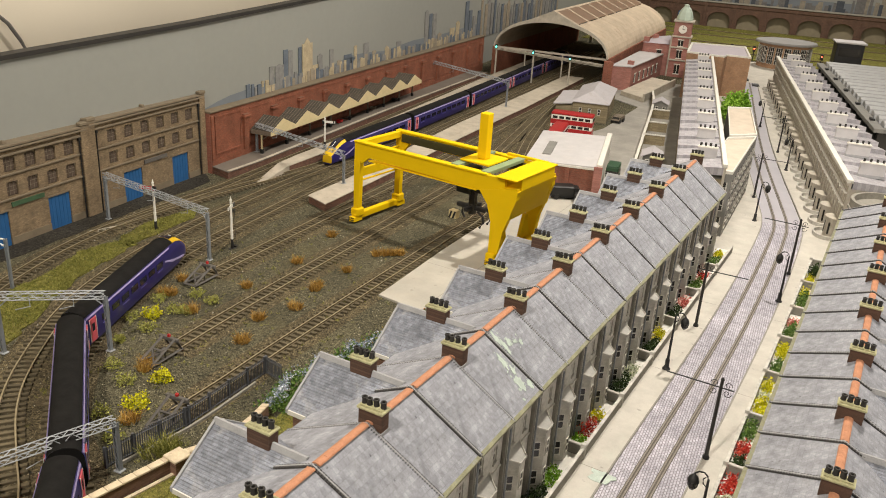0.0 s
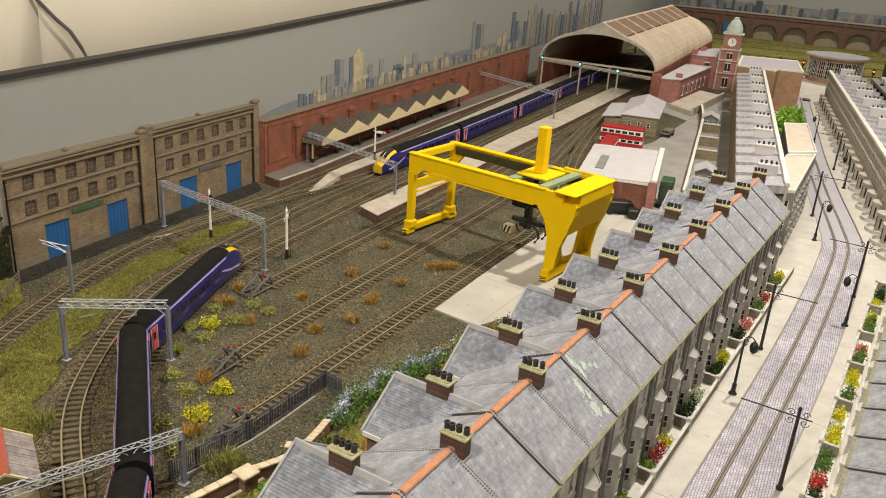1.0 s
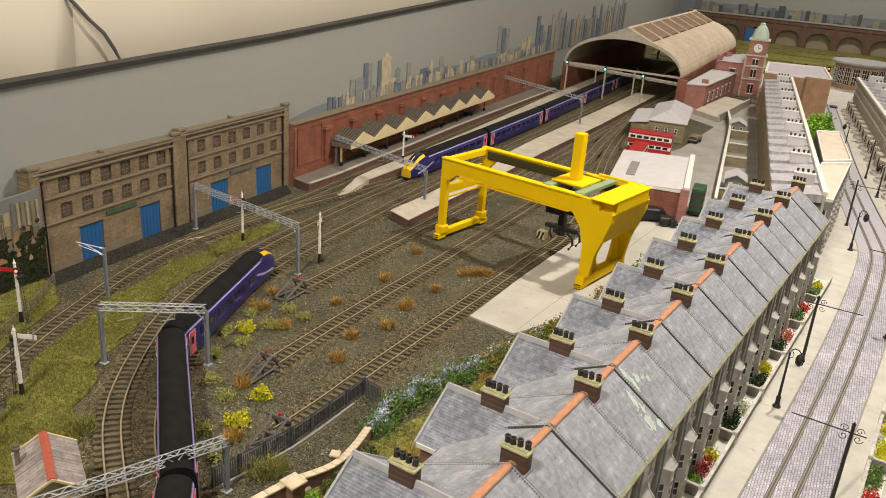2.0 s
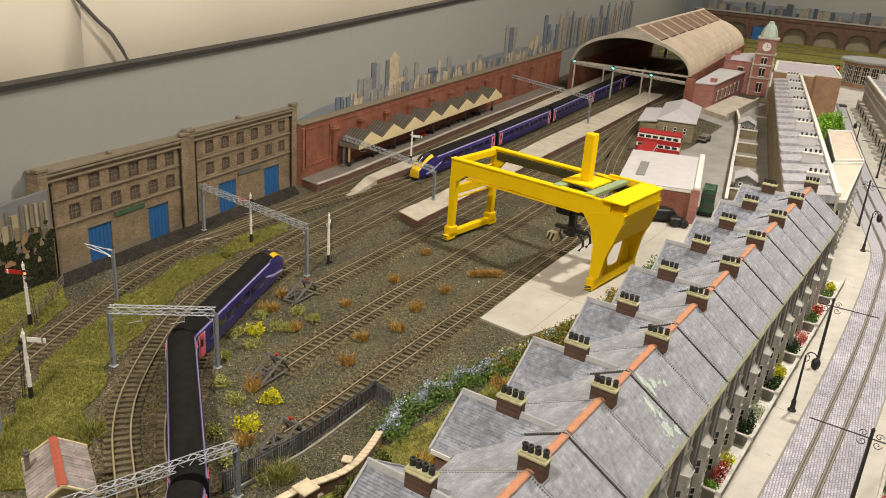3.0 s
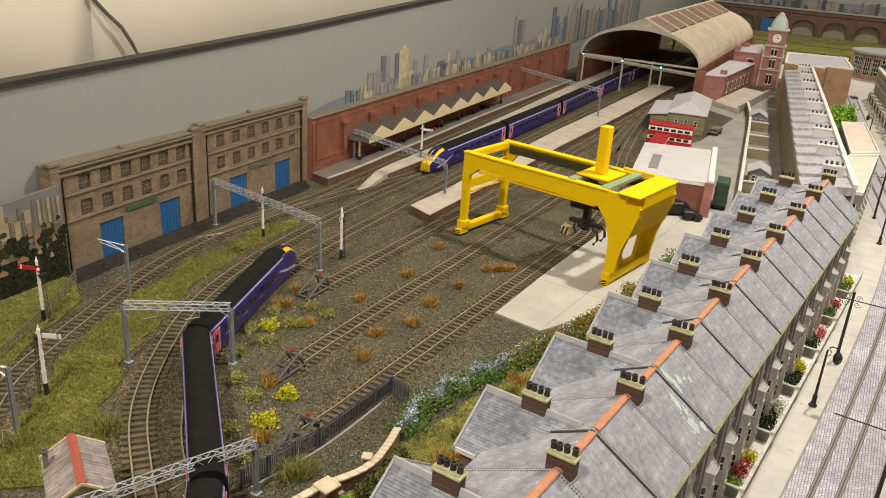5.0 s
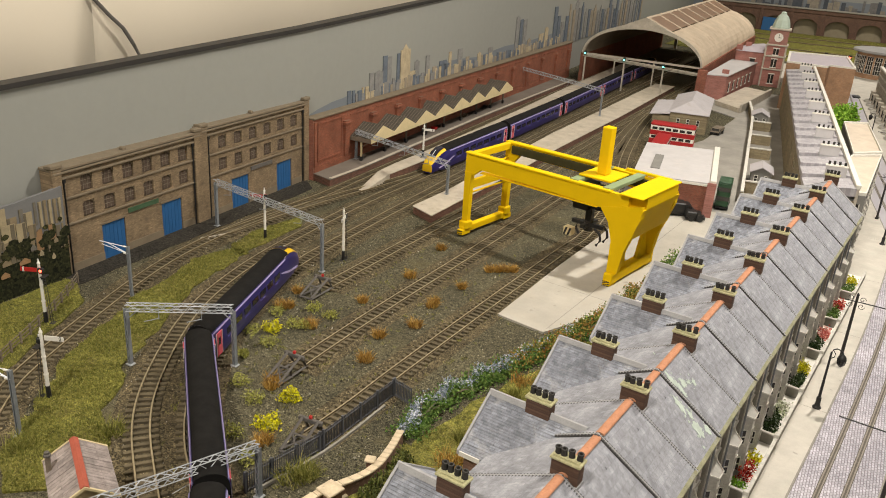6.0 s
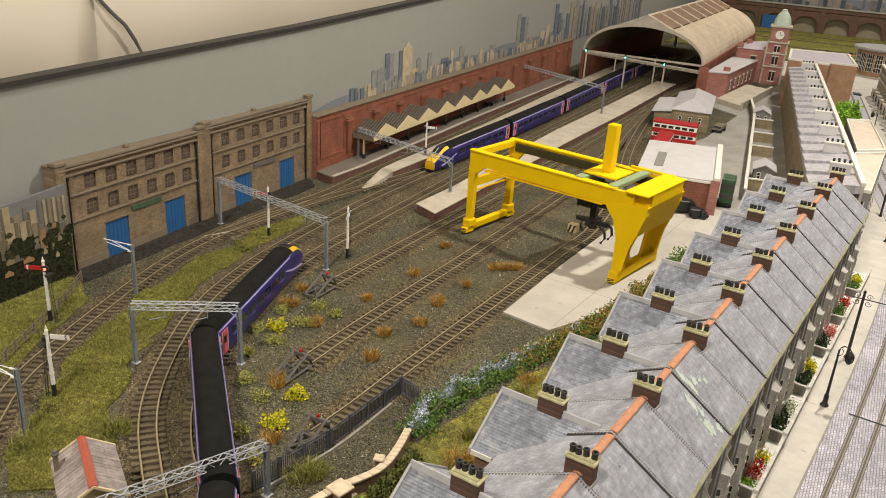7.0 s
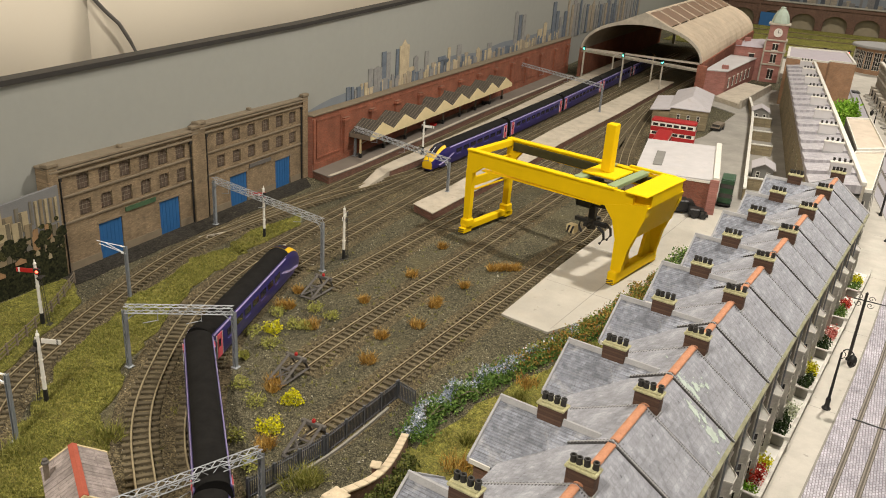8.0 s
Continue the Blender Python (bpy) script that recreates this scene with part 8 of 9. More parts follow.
def van(name, x, y, ang, L, W, H, mat, label, cab):
    t = thing(name, label, name.replace("_", " "), m=pose(x, y, 0.0030, 0, 0, ang))
    part("chassis", Geo().box(-L / 2, -W * 0.8, 0.004, L / 2, W * 0.8, 0.007), M["black"], t)
    part("body", Geo().box(-L / 2, -W, 0.007, L / 2 - cab, W, H, 0.002), M[mat], t)
    part("cab", Geo().prism([(L / 2 - cab, 0.007), (L / 2, 0.007), (L / 2, H * 0.5), (L / 2 - cab * 0.35, H * 0.55), (L / 2 - cab * 0.55, H * 0.9), (L / 2 - cab, H * 0.9)], -W * 0.92, W * 0.92, "y"), M[mat], t)
    part("windscreen", Geo().prism([(L / 2 - cab * 0.34, H * 0.57), (L / 2 - cab * 0.53, H * 0.88), (L / 2 - cab * 0.50, H * 0.88), (L / 2 - cab * 0.31, H * 0.57)], -W * 0.8, W * 0.8, "y"), M["dark_glass"], t)
    for s in (-1, 1):
        for xx in (-L / 2 + 0.010, L / 2 - 0.009):
            part("wheel", Geo().tube([(xx, s * (W - 0.003), 0.0055), (xx, s * (W + 0.0005), 0.0055)], 0.0055, 12), M["black"], t)
        part("side_window", Geo().box(L / 2 - cab * 0.92, s * W * 0.91, H * 0.58, L / 2 - cab * 0.6, s * W * 0.935, H * 0.82), M["dark_glass"], t)
    return t


van("lorry", -0.126, 1.868, 25, 0.062, 0.013, 0.026, "black", "black flat-fronted lorry parked beside the depot", 0.018)
van("van", -0.091, 1.858, 20, 0.034, 0.010, 0.018, "black", "small black van on the concrete apron", 0.014)
gb = van("green_bus", -0.066, 1.976, 96, 0.056, 0.0120, 0.053, "bus_green", "dark green double-decker bus parked beside the depot", 0.012)
for z in (0.019, 0.037):
    part("window_band", Geo().box(-0.0284, -0.0122, z, 0.014, 0.0122, z + 0.008), M["dark_glass"], gb)
part("roof", Geo().box(-0.0278, -0.0118, 0.0520, 0.016, 0.0118, 0.0550, 0.0014), M["bus_green"], gb)
van("motor_car", -0.203, 2.60, -97, 0.046, 0.012, 0.018, "wood", "brown and black motor car by the goods office", 0.016)


def hip_building(x0, x1, y0, y1, ze, zr, wall, roof, label, name="goods_office", over=0.004):
    t = thing(name, label, "building", m=pose(-0.275, 2.57, 0, 0, 0, 9) @ pose(0.275, -2.555, 0))
    part("wall_shell", Geo().box(x0, y0, 0.0, x1, y1, ze), M[wall], t)
    xm = (x0 + x1) / 2
    r = (x1 - x0) / 2
    a, b = (xm, y0 + r, zr), (xm, y1 - r, zr)
    c = [(x0 - over, y0 - over, ze), (x1 + over, y0 - over, ze), (x1 + over, y1 + over, ze), (x0 - over, y1 + over, ze)]
    for nm, q in (("south", (c[0], c[1], a)), ("east", (c[1], c[2], b, a)), ("north", (c[2], c[3], b)), ("west", (c[3], c[0], a, b))):
        low = [(p[0], p[1], p[2] - 0.002) for p in q]
        n = len(q)
        part("roof_plane", Geo().add(list(q) + low, [tuple(range(n)), tuple(range(n, 2 * n))[::-1]] + [(i, n + i, n + (i + 1) % n, (i + 1) % n) for i in range(n)]), M[roof], t, "pale hipped roof plane")
    return t


ho = hip_building(-0.322, -0.228, 2.545, 2.80, 0.052, 0.077, "olive_brick", "grey_roof", "stone goods office with a pale hipped roof")
part("annexe", Geo().box(-0.365, 2.53, 0.0, -0.322, 2.72, 0.042), M["olive_brick"], ho)
part("annexe_roof", Geo().prism([(-0.372, 0.042), (-0.322, 0.048), (-0.322, 0.0505), (-0.372, 0.0445)], 2.525, 2.725, "y"), M["grey_roof"], ho)
for x in (-0.30, -0.275, -0.25):
    sash(ho, x - 0.004, x + 0.004, 0.02, 0.036, 2.5449, axis="y", out=-1)

# yard walls and small outhouses behind the grey terrace
yw = thing("yard_wall", "pale topped dividing walls of the back yards", "wall")
yl = smooth_line([(-0.040, 2.02), (-0.093, 2.40), (-0.150, 2.80), (-0.195, 3.02)], 0.05)
part("long_wall", strip(Geo(), yl, [(-0.002, 0.0), (0.002, 0.0), (0.002, 0.026), (-0.002, 0.026)]), M["olive_brick"], yw)
part("coping", strip(Geo(), yl, [(-0.0032, 0.026), (0.0032, 0.026), (0.0032, 0.0285), (-0.0032, 0.0285)]), M["white_trim"], yw, "white coping")
for y in (2.10, 2.40, 2.55, 2.72):
    x = -0.040 - 0.145 * (y - 2.02)
    part("cross_wall", Geo().prism([(x, y), (x + 0.052, y + 0.010), (x + 0.052, y + 0.013), (x, y + 0.003)], 0.0, 0.026), M["olive_brick"], yw)
    part("cross_coping", Geo().prism([(x, y - 0.001), (x + 0.052, y + 0.009), (x + 0.052, y + 0.014), (x, y + 0.004)], 0.026, 0.0285), M["white_trim"], yw)


def outhouse(x, y, ang):
    t = thing("outhouse", "small grey outhouse with a gabled roof", "outbuilding", "yard outhouses", pose(x, y, 0, 0, 0, ang))
    part("wall_shell", Geo().prism([(-0.020, 0), (0.020, 0), (0.020, 0.030), (0, 0.040), (-0.020, 0.030)], -0.028, 0.028, "y"), M["grey_stone"], t)
    for s in (-1, 1):
        part("roof_slope", Geo().prism([(0, 0.0425), (s * 0.024, 0.0305), (s * 0.024, 0.0285), (0, 0.0405)], -0.032, 0.032, "y"), M["grey_roof"], t)
    for xx in (-0.010, 0.010):
        sash(t, xx - 0.004, xx + 0.004, 0.010, 0.024, -0.0281, axis="y", out=-1)


outhouse(-0.033, 2.205, 9)
outhouse(-0.132, 2.82, 9)


# ---------------------------------------------------------------- terrace of grey roofs with white stacks
def flat_row(name, label, m, n, unit, depth, h, wall_back, wall_front, roof, rows, chim_x, group, front=True):
    """A run of houses, each with its own stepped roof and stack; x = 0 is the street front, the row runs along y."""
    for k in range(n):
        t = thing(name, label, "house", group, m @ pose(0, k * unit, 0))
        holes_f, holes_b = [], []
        for z0, z1 in rows:
            for c in (0.25, 0.75):
                w = unit * 0.13
                holes_f.append((unit * c - w, unit * c + w, z0, z1))
        part("front_wall", pierced(Geo(), 0, unit, 0.0, h, -0.004, 0.0, holes_f), M[wall_front], t)
        for q in holes_f:
            sash(t, *q, -0.0025, frame="render_wall")
        holes_b = [(unit * 0.3, unit * 0.42, 0.06, 0.085), (unit * 0.62, unit * 0.74, 0.06, 0.085)]
        part("rear_wall", pierced(Geo(), 0, unit, 0.0, h - 0.012, -depth, -depth + 0.004, holes_b), M[wall_back], t)
        for q in holes_b:
            sash(t, *q, -depth + 0.0025, out=-1)
        part("end_wall", Geo().box(-depth + 0.004, 0.0, 0.0, -0.004, 0.003, h - 0.020), M[wall_back], t)
        part("end_wall", Geo().box(-depth + 0.004, unit - 0.003, 0.0, -0.004, unit, h - 0.020), M[wall_back], t)
        for j in range(2):
            y0, y1 = unit * j / 2, unit * (j + 1) / 2
            rg = Geo().add([(-depth - 0.006, y0, h - 0.006), (-0.004, y0, h + 0.001), (-0.004, y1, h - 0.002), (-depth - 0.006, y1, h - 0.012), (-depth - 0.006, y0, h - 0.019), (-0.004, y0, h - 0.012), (-0.004, y1, h - 0.012), (-depth - 0.006, y1, h - 0.019)],
                           [(0, 1, 2, 3), (7, 6, 5, 4), (0, 4, 5, 1), (1, 5, 6, 2), (2, 6, 7, 3), (3, 7, 4, 0)])
            part("roof_plane", rg, M[roof], t, "pale grey slate roof plane")
        if front:
            part("parapet", Geo().box(-0.006, 0, h, 0.0015, unit, h + 0.0065, 0.0006), M["white_trim"], t, "white parapet coping")
        chimney(t, chim_x, unit * 0.5, h - 0.008, h + 0.016, 0.032, 0.007, 4, "white_roof", "white_trim", "pot")


GA = math.degrees(math.atan(0.150))
flat_row("grey_terrace_house", "pale grey terraced house with a white chimney", pose(0.1575, 1.765, 0, 0, 0, GA), 9, 0.149, 0.072, 0.137, "olive_brick", "georgian", "light_slate", ((0.035, 0.058), (0.072, 0.094), (0.106, 0.124)), -0.030, "grey terraced houses")


# ---------------------------------------------------------------- corner block with a flat roof, along the street
def flat_block(name, outline, z0, h, wall, roof, label, rim="white_trim", windows=()):
    t = thing(name, label, "building")
    part("wall_shell", Geo().prism(outline, z0, h), M[wall], t)
    c = (sum(p[0] for p in outline) / len(outline), sum(p[1] for p in outline) / len(outline))
    inner = [(c[0] + (x - c[0]) * 0.93, c[1] + (y - c[1]) * 0.95) for x, y in outline]
    part("roof", Geo().prism(inner, h, h + 0.0012), M[roof], t, "flat roof surface")
    rg = Geo()
    n = len(outline)
    for i in range(n):
        j = (i + 1) % n
        rg.prism([outline[i], outline[j], inner[j], inner[i]], h, h + 0.005)
    part("parapet", rg, M[rim], t)
    for a, b, rows, cols in windows:
        A, B = Vector((*a, 0)), Vector((*b, 0))
        d = (B - A).normalized()
        nrm = Vector((d.y, -d.x, 0))
        L = (B - A).length
        for za, zb in rows:
            for k in range(cols):
                p = A + d * (L * (k + 0.5) / cols)
                w = L / cols * 0.24
                q = [p - d * w - nrm * 0.001, p + d * w - nrm * 0.001, p + d * w + nrm * 0.0006, p - d * w + nrm * 0.0006]
                wn = part("window", Geo().prism([(v.x, v.y) for v in q], za, zb), M["dark_glass"], t)
                fr = Geo()
                for s in (-1, 1):
                    e = p + d * s * w
                    f = [e - d * 0.0008, e + d * 0.0008, e + d * 0.0008 + nrm * 0.0014, e - d * 0.0008 + nrm * 0.0014]
                    fr.prism([(v.x, v.y) for v in f], za, zb)
                f = [p - d * (w + 0.001), p + d * (w + 0.001), p + d * (w + 0.001) + nrm * 0.002, p - d * (w + 0.001) + nrm * 0.002]
                fr.prism([(v.x, v.y) for v in f], za - 0.0014, za).prism([(v.x, v.y) for v in f], (za + zb) / 2 - 0.0004, (za + zb) / 2 + 0.0004)
                part("window_frame", fr, M["render_wall"], wn)
    return t


WR = ((0.032, 0.052), (0.064, 0.082), (0.094, 0.112))
flat_block("corner_block", [(0.120, 1.765), (0.168, 1.775), (0.178, 2.075), (0.130, 2.03)], 0.0, 0.126, "grey_stone", "asphalt_roof", "grey stone block with a cream flat roof along the street", windows=(((0.168, 1.775), (0.178, 2.075), WR, 9), ((0.120, 1.765), (0.168, 1.775), WR, 2)))
flat_block("corner_block", [(0.132, 2.034), (0.1785, 2.08), (0.140, 2.36), (0.094, 2.33)], 0.0, 0.129, "grey_stone", "asphalt_roof", "grey stone block with a parapet and cream flat roof", windows=(((0.1785, 2.08), (0.140, 2.36), WR, 8),))
flat_block("brick_block", [(-0.124, 3.105), (-0.008, 3.09), (-0.004, 3.135), (0.066, 3.140), (0.024, 3.41), (-0.150, 3.36)], 0.0, 0.1425, "orange_brick", "lilac", "orange brick corner block with a grey roof")


# a clump of bright bushes in the gap between the blocks
tree = thing("tree", "bright green leafy tree between two blocks", "tree", m=pose(0.072, 2.79, 0.0))
part("trunk", Geo().tube([(0, 0, 0), (0.002, 0.001, 0.04), (0.0, 0.003, 0.07)], 0.004, 8, 0.0022), M["wood"], tree)
for k in range(5):
    a = k * 1.3
    part("limb", Geo().tube([(0, 0.002, 0.045), (0.02 * math.cos(a), 0.03 * math.sin(a), 0.075)], 0.002, 6, 0.001), M["wood"], tree)
tg = Geo()
for k in range(9):
    a = k * 2.4
    leaves(tg, 0.020 * math.cos(a) * (k % 3) / 2, 0.060 * math.sin(a) * (k % 4) / 3, 0.022 + 0.008 * (k % 3), 0.028, 0.044, 0.062, 520, 0.0075)
part("crown", tg, M["leaf_bright"], tree)

# ---------------------------------------------------------------- pale stone terrace across the street
WA2 = math.degrees(math.atan(0.138))
wt_m = pose(0.3430, 1.856, 0, 0, 0, WA2)


def stone_terrace():
    n, unit, depth, h = 11, 0.143, 0.105, 0.126
    for k in range(n):
        t = thing("stone_terrace_house", "pale stone terraced house with round bays and a parapet", "house", "stone terraced houses", wt_m @ pose(0, k * unit, 0))
        holes = []
        for z0, z1 in ((0.058, 0.078), (0.088, 0.102), (0.110, 0.119)):
            for c in (0.10, 0.27, 0.44, 0.61, 0.78, 0.93):
                holes.append((unit * c - 0.0046, unit * c + 0.0046, z0, z1))
        part("front_wall", pierced(Geo(), 0, unit, 0.0, h, 0.0, 0.004, holes), M["georgian"], t, "pale weathered stone front")
        for q in holes:
            sash(t, *q, 0.0025, out=-1, frame="white_trim")
        part("body", Geo().box(0.004, 0.0, 0.0, depth, unit, h - 0.012), M["georgian"], t)
        for z in (0.0835, 0.105):
            part("cornice", Geo().box(-0.0035, 0, z, 0.0, unit, z + 0.0022), M["white_trim"], t, "pale cornice")
        for c in (0.185, 0.355, 0.525, 0.695, 0.86):
            part("dentil", Geo().box(-0.0045, unit * c - 0.003, 0.1035, 0.0, unit * c + 0.003, 0.1050, 0.0004), M["white_trim"], t)
            part("dentil", Geo().box(-0.0045, unit * c - 0.003, 0.0820, 0.0, unit * c + 0.003, 0.0835, 0.0004), M["white_trim"], t)
        part("parapet", Geo().box(-0.0040, 0, h - 0.003, 0.006, unit, h + 0.003, 0.0008), M["white_trim"], t, "white parapet coping")
        part("parapet_shadow", Geo().box(-0.0028, 0, h - 0.007, 0.0, unit, h - 0.003), M["georgian"], t)
        for c in (0.25, 0.75):
            y = unit * c
            arc = [(-0.0155 * math.sin(math.pi * j / 8), y - 0.0165 * math.cos(math.pi * j / 8)) for j in range(9)]
            b = part("round_bay", Geo().prism(arc, 0.0, 0.052), M["georgian"], t, "rounded ground floor bay")
            arc2 = [(-0.0175 * math.sin(math.pi * j / 8), y - 0.0185 * math.cos(math.pi * j / 8)) for j in range(9)]
            part("bay_rim", Geo().prism(arc2, 0.052, 0.0545), M["georgian"], b)
            for j in (2, 4, 6):
                a = math.pi * j / 8
                cx, cy = -0.0155 * math.sin(a), y - 0.0165 * math.cos(a)
                part("bay_window", Geo().box(cx - 0.0006, cy - 0.0022, 0.026, cx + 0.002, cy + 0.0022, 0.046), M["dark_glass"], b)
            wall_arc, wall_in = [], []
            for j in range(11):
                a = math.pi * j / 10
                wall_arc.append((-0.030 * math.sin(a) ** 0.6 if 0 < j < 10 else 0.0, y - 0.027 * math.cos(a)))
            part("area_wall", strip(Geo(), [Vector((*p, 0)) for p in wall_arc], [(-0.0012, 0.015), (0.0012, 0.015), (0.0012, 0.025), (-0.0012, 0.025)]), M["render_wall"], t, "curved low forecourt wall")
        for j in range(2):
            y0, y1 = unit * j / 2, unit * (j + 1) / 2
            part("roof_plane", Geo().add([(0.006, y0, h + 0.001), (depth, y0, h - 0.002), (depth, y1, h - 0.011), (0.006, y1, h - 0.004), (0.006, y0, h - 0.016), (depth, y0, h - 0.016), (depth, y1, h - 0.016), (0.006, y1, h - 0.016)],
                                         [(0, 1, 2, 3), (7, 6, 5, 4), (0, 4, 5, 1), (1, 5, 6, 2), (2, 6, 7, 3), (3, 7, 4, 0)]), M["light_slate"], t, "stepped pale grey slate roof")
        chimney(t, 0.043, unit * 0.5, h - 0.006, h + 0.021, 0.040, 0.008, 4, "white_roof", "white_trim", "pot")


stone_terrace()


# ---------------------------------------------------------------- rounded stone bank at the end of the near row
def round_building():
    t = thing("rounded_building", "dark stone corner building with a rounded front", "building", m=pose(0.406, 1.800, 0))
    def ring(r, n=20):
        return [(r * math.cos(a), r * math.sin(a)) for a in (2 * math.pi * k / n for k in range(n))]
    part("wall", Geo().prism(ring(0.058), 0.0, 0.100), M["grey_stone"], t)
    for z, r in ((0.056, 0.0605), (0.086, 0.0605), (0.100, 0.062)):
        part("cornice", Geo().prism(ring(r), z, z + 0.004), M["stone_wall"], t)
    part("parapet", Geo().lathe([(0.060, 0.104), (0.060, 0.116), (0.055, 0.116), (0.055, 0.106)], 20), M["stone_wall"], t)
    for k in range(9):
        a = math.pi * (0.62 + 0.105 * k)
        w = part("window", Geo().prism([(-0.0045, 0.064), (0.0045, 0.064), (0.0045, 0.078), (0.003, 0.081), (0, 0.0825), (-0.003, 0.081), (-0.0045, 0.078)], -0.001, 0.0006, "y"), M["dark_glass"], t)
        w.matrix_basis = pose(0.0582 * math.cos(a), 0.0582 * math.sin(a), 0, 0, 0, math.degrees(a) - 90)
        p = part("pilaster", Geo().box(-0.0018, -0.001, 0.015, 0.0018, 0.0022, 0.086), M["stone_wall"], t)
        a += math.pi * 0.052
        p.matrix_basis = pose(0.058 * math.cos(a), 0.058 * math.sin(a), 0, 0, 0, math.degrees(a) - 90)


round_building()


# ---------------------------------------------------------------- glazed market hall
def market():
    t = thing("market_hall", "dark steel market hall with a grey glazed roof", "building", m=pose(0.404, 2.42, 0, 0, 0, WA2))
    W, L, h = 0.26, 1.05, 0.118
    part("wall_shell", Geo().box(0.0, 0.0, 0.0, W, L, 0.030).box(0.004, 0.004, 0.03, W - 0.004, L - 0.004, 0.105), M["dark_metal"], t)
    for k in range(12):
        part("column", Geo().box(-0.002, 0.02 + k * 0.091, 0.03, 0.004, 0.026 + k * 0.091, 0.108), M["black"], t)
    part("gutter", Geo().box(-0.008, -0.006, 0.106, 0.014, L, h - 0.002, 0.001), M["grey_stone"], t, "dark grey gutter walkway")
    part("end_gutter", Geo().box(0.014, -0.006, 0.106, W, 0.014, h - 0.002, 0.001), M["grey_stone"], t)
    for k in range(17):
        y = 0.016 + k * 0.061
        part("roof_light", Geo().prism([(y, h - 0.010), (y + 0.044, h - 0.010), (y + 0.040, h + 0.005), (y + 0.022, h + 0.009), (y + 0.004, h + 0.005)], 0.016, W, "x"), M["market_glass"], t, "grey glazed roof ridge")
    for k in range(5):
        part("vent", Geo().box(-0.002, 0.08 + k * 0.2, h - 0.002, 0.008, 0.10 + k * 0.2, h + 0.003, 0.0008), M["black"], t)


market()


# ---------------------------------------------------------------- terminus: train shed, offices and clock tower
def train_shed():
    t = thing("train_shed", "barrel-roofed train shed with a pitched glazed lantern along its crown", "building", m=pose(-0.560, 3.075, 0, 0, 0, 1.5))
    R, spring, rise, L, n = 0.197, 0.094, 0.106, 1.155, 8
    lantern, crest = 0.083, 0.2275
    end = math.acos(lantern / R)
    curve = [(-R * math.cos(end * k / n), math.sin(end * k / n)) for k in range(n + 1)]
    outer = [(x, spring + rise * q) for x, q in curve]
    inner = [(x * 0.972, spring + rise * q * 0.955) for x, q in curve]
    # the curved haunches, with a lining browner and darker than the roof
    for s in (1, -1):
        for k in range(n):
            (ax, az), (bx, bz), (cx, cz), (dx, dz) = outer[k], outer[k + 1], inner[k + 1], inner[k]
            part("roof_segment", Geo().prism([(s * ax, az), (s * bx, bz), (s * cx, cz), (s * dx, dz)], 0.0, L, "y"), M["shed_roof"], t)
            part("lining", Geo().prism([(s * dx * 0.998, dz - 0.0004), (s * cx * 0.998, cz - 0.0004), (s * cx * 0.99, cz - 0.0016), (s * dx * 0.99, dz - 0.0016)], 0.004, L, "y"), M["shed_in"], t, "brown lining")
        # lantern slope: bars between translucent panes
        (lx, lz), panes = outer[-1], 8
        slope = lambda f, d: (s * lx * (1 - f), lz + (crest - lz) * f - d)
        pitch = (L - 0.03) / panes
        for j in range(panes + 1):
            y0 = max(0.0, 0.015 + j * pitch - 0.007)
            part("glazing_bar", Geo().prism([slope(0, -0.0012), slope(1, -0.0012), slope(1, 0.004), slope(0, 0.004)], y0, min(L, 0.015 + j * pitch + 0.007), "y"), M["shed_roof"], t)
        for j in range(panes):
            part("pane", Geo().prism([slope(0.06, 0), slope(0.95, 0), slope(0.95, 0.0016), slope(0.06, 0.0016)], 0.015 + j * pitch + 0.0075, 0.015 + (j + 1) * pitch - 0.0075, "y"), M["shed_glass"], t, "brownish rooflight pane")
    part("ridge_cap", Geo().prism([(-0.006, crest - 0.002), (0, crest + 0.0025), (0.006, crest - 0.002), (0, crest - 0.003)], -0.004, L, "y"), M["shed_roof"], t)
    # pale front rim between the opening and the roof's edge
    m_ = 20
    hole = [(-R * 0.975 * math.cos(math.pi * k / m_), spring + (rise - 0.010) * math.sin(math.pi * k / m_)) for k in range(m_ + 1)]

    def roof_edge(x):
        a = abs(x)
        return spring + rise * math.sqrt(max(0.0, 1 - (a / R) ** 2)) if a > lantern else outer[-1][1] + (crest - outer[-1][1]) * (1 - a / lantern)
    for k in range(m_):
        a, b = hole[k], hole[k + 1]
        ax, bx = a[0] * 1.03, b[0] * 1.03
        part("arch_segment", Geo().prism([a, b, (bx, max(b[1], roof_edge(min(R, abs(bx))) + 0.0016)), (ax, max(a[1], roof_edge(min(R, abs(ax))) + 0.0016))], -0.006, -0.0004, "y"), M["georgian"], t, "pale arch rim")
    for x in (-0.13, 0.0, 0.13):
        part("end_post", Geo().box(x - 0.006, L - 0.012, 0.0, x + 0.006, L, spring + 0.07), M["georgian"], t, "pale end screen post")
    part("end_rail", Geo().box(-R, L - 0.010, spring, R, L - 0.002, spring + 0.012), M["georgian"], t)
    for x in (-R, R):
        part("side_wall", Geo().box(x - 0.005, 0, 0, x + 0.005, L, spring + 0.002), M["red_brick"], t)
    part("tie_beam", Geo().box(-R + 0.008, 0.001, spring - 0.004, R - 0.006, 0.006, spring + 0.002), M["georgian"], t)
    for x in (-0.085, 0.045):
        part("column", Geo().tube([(x, 0.0035, 0.0145), (x, 0.0035, spring - 0.004)], 0.0026, 8), M["georgian"], t)


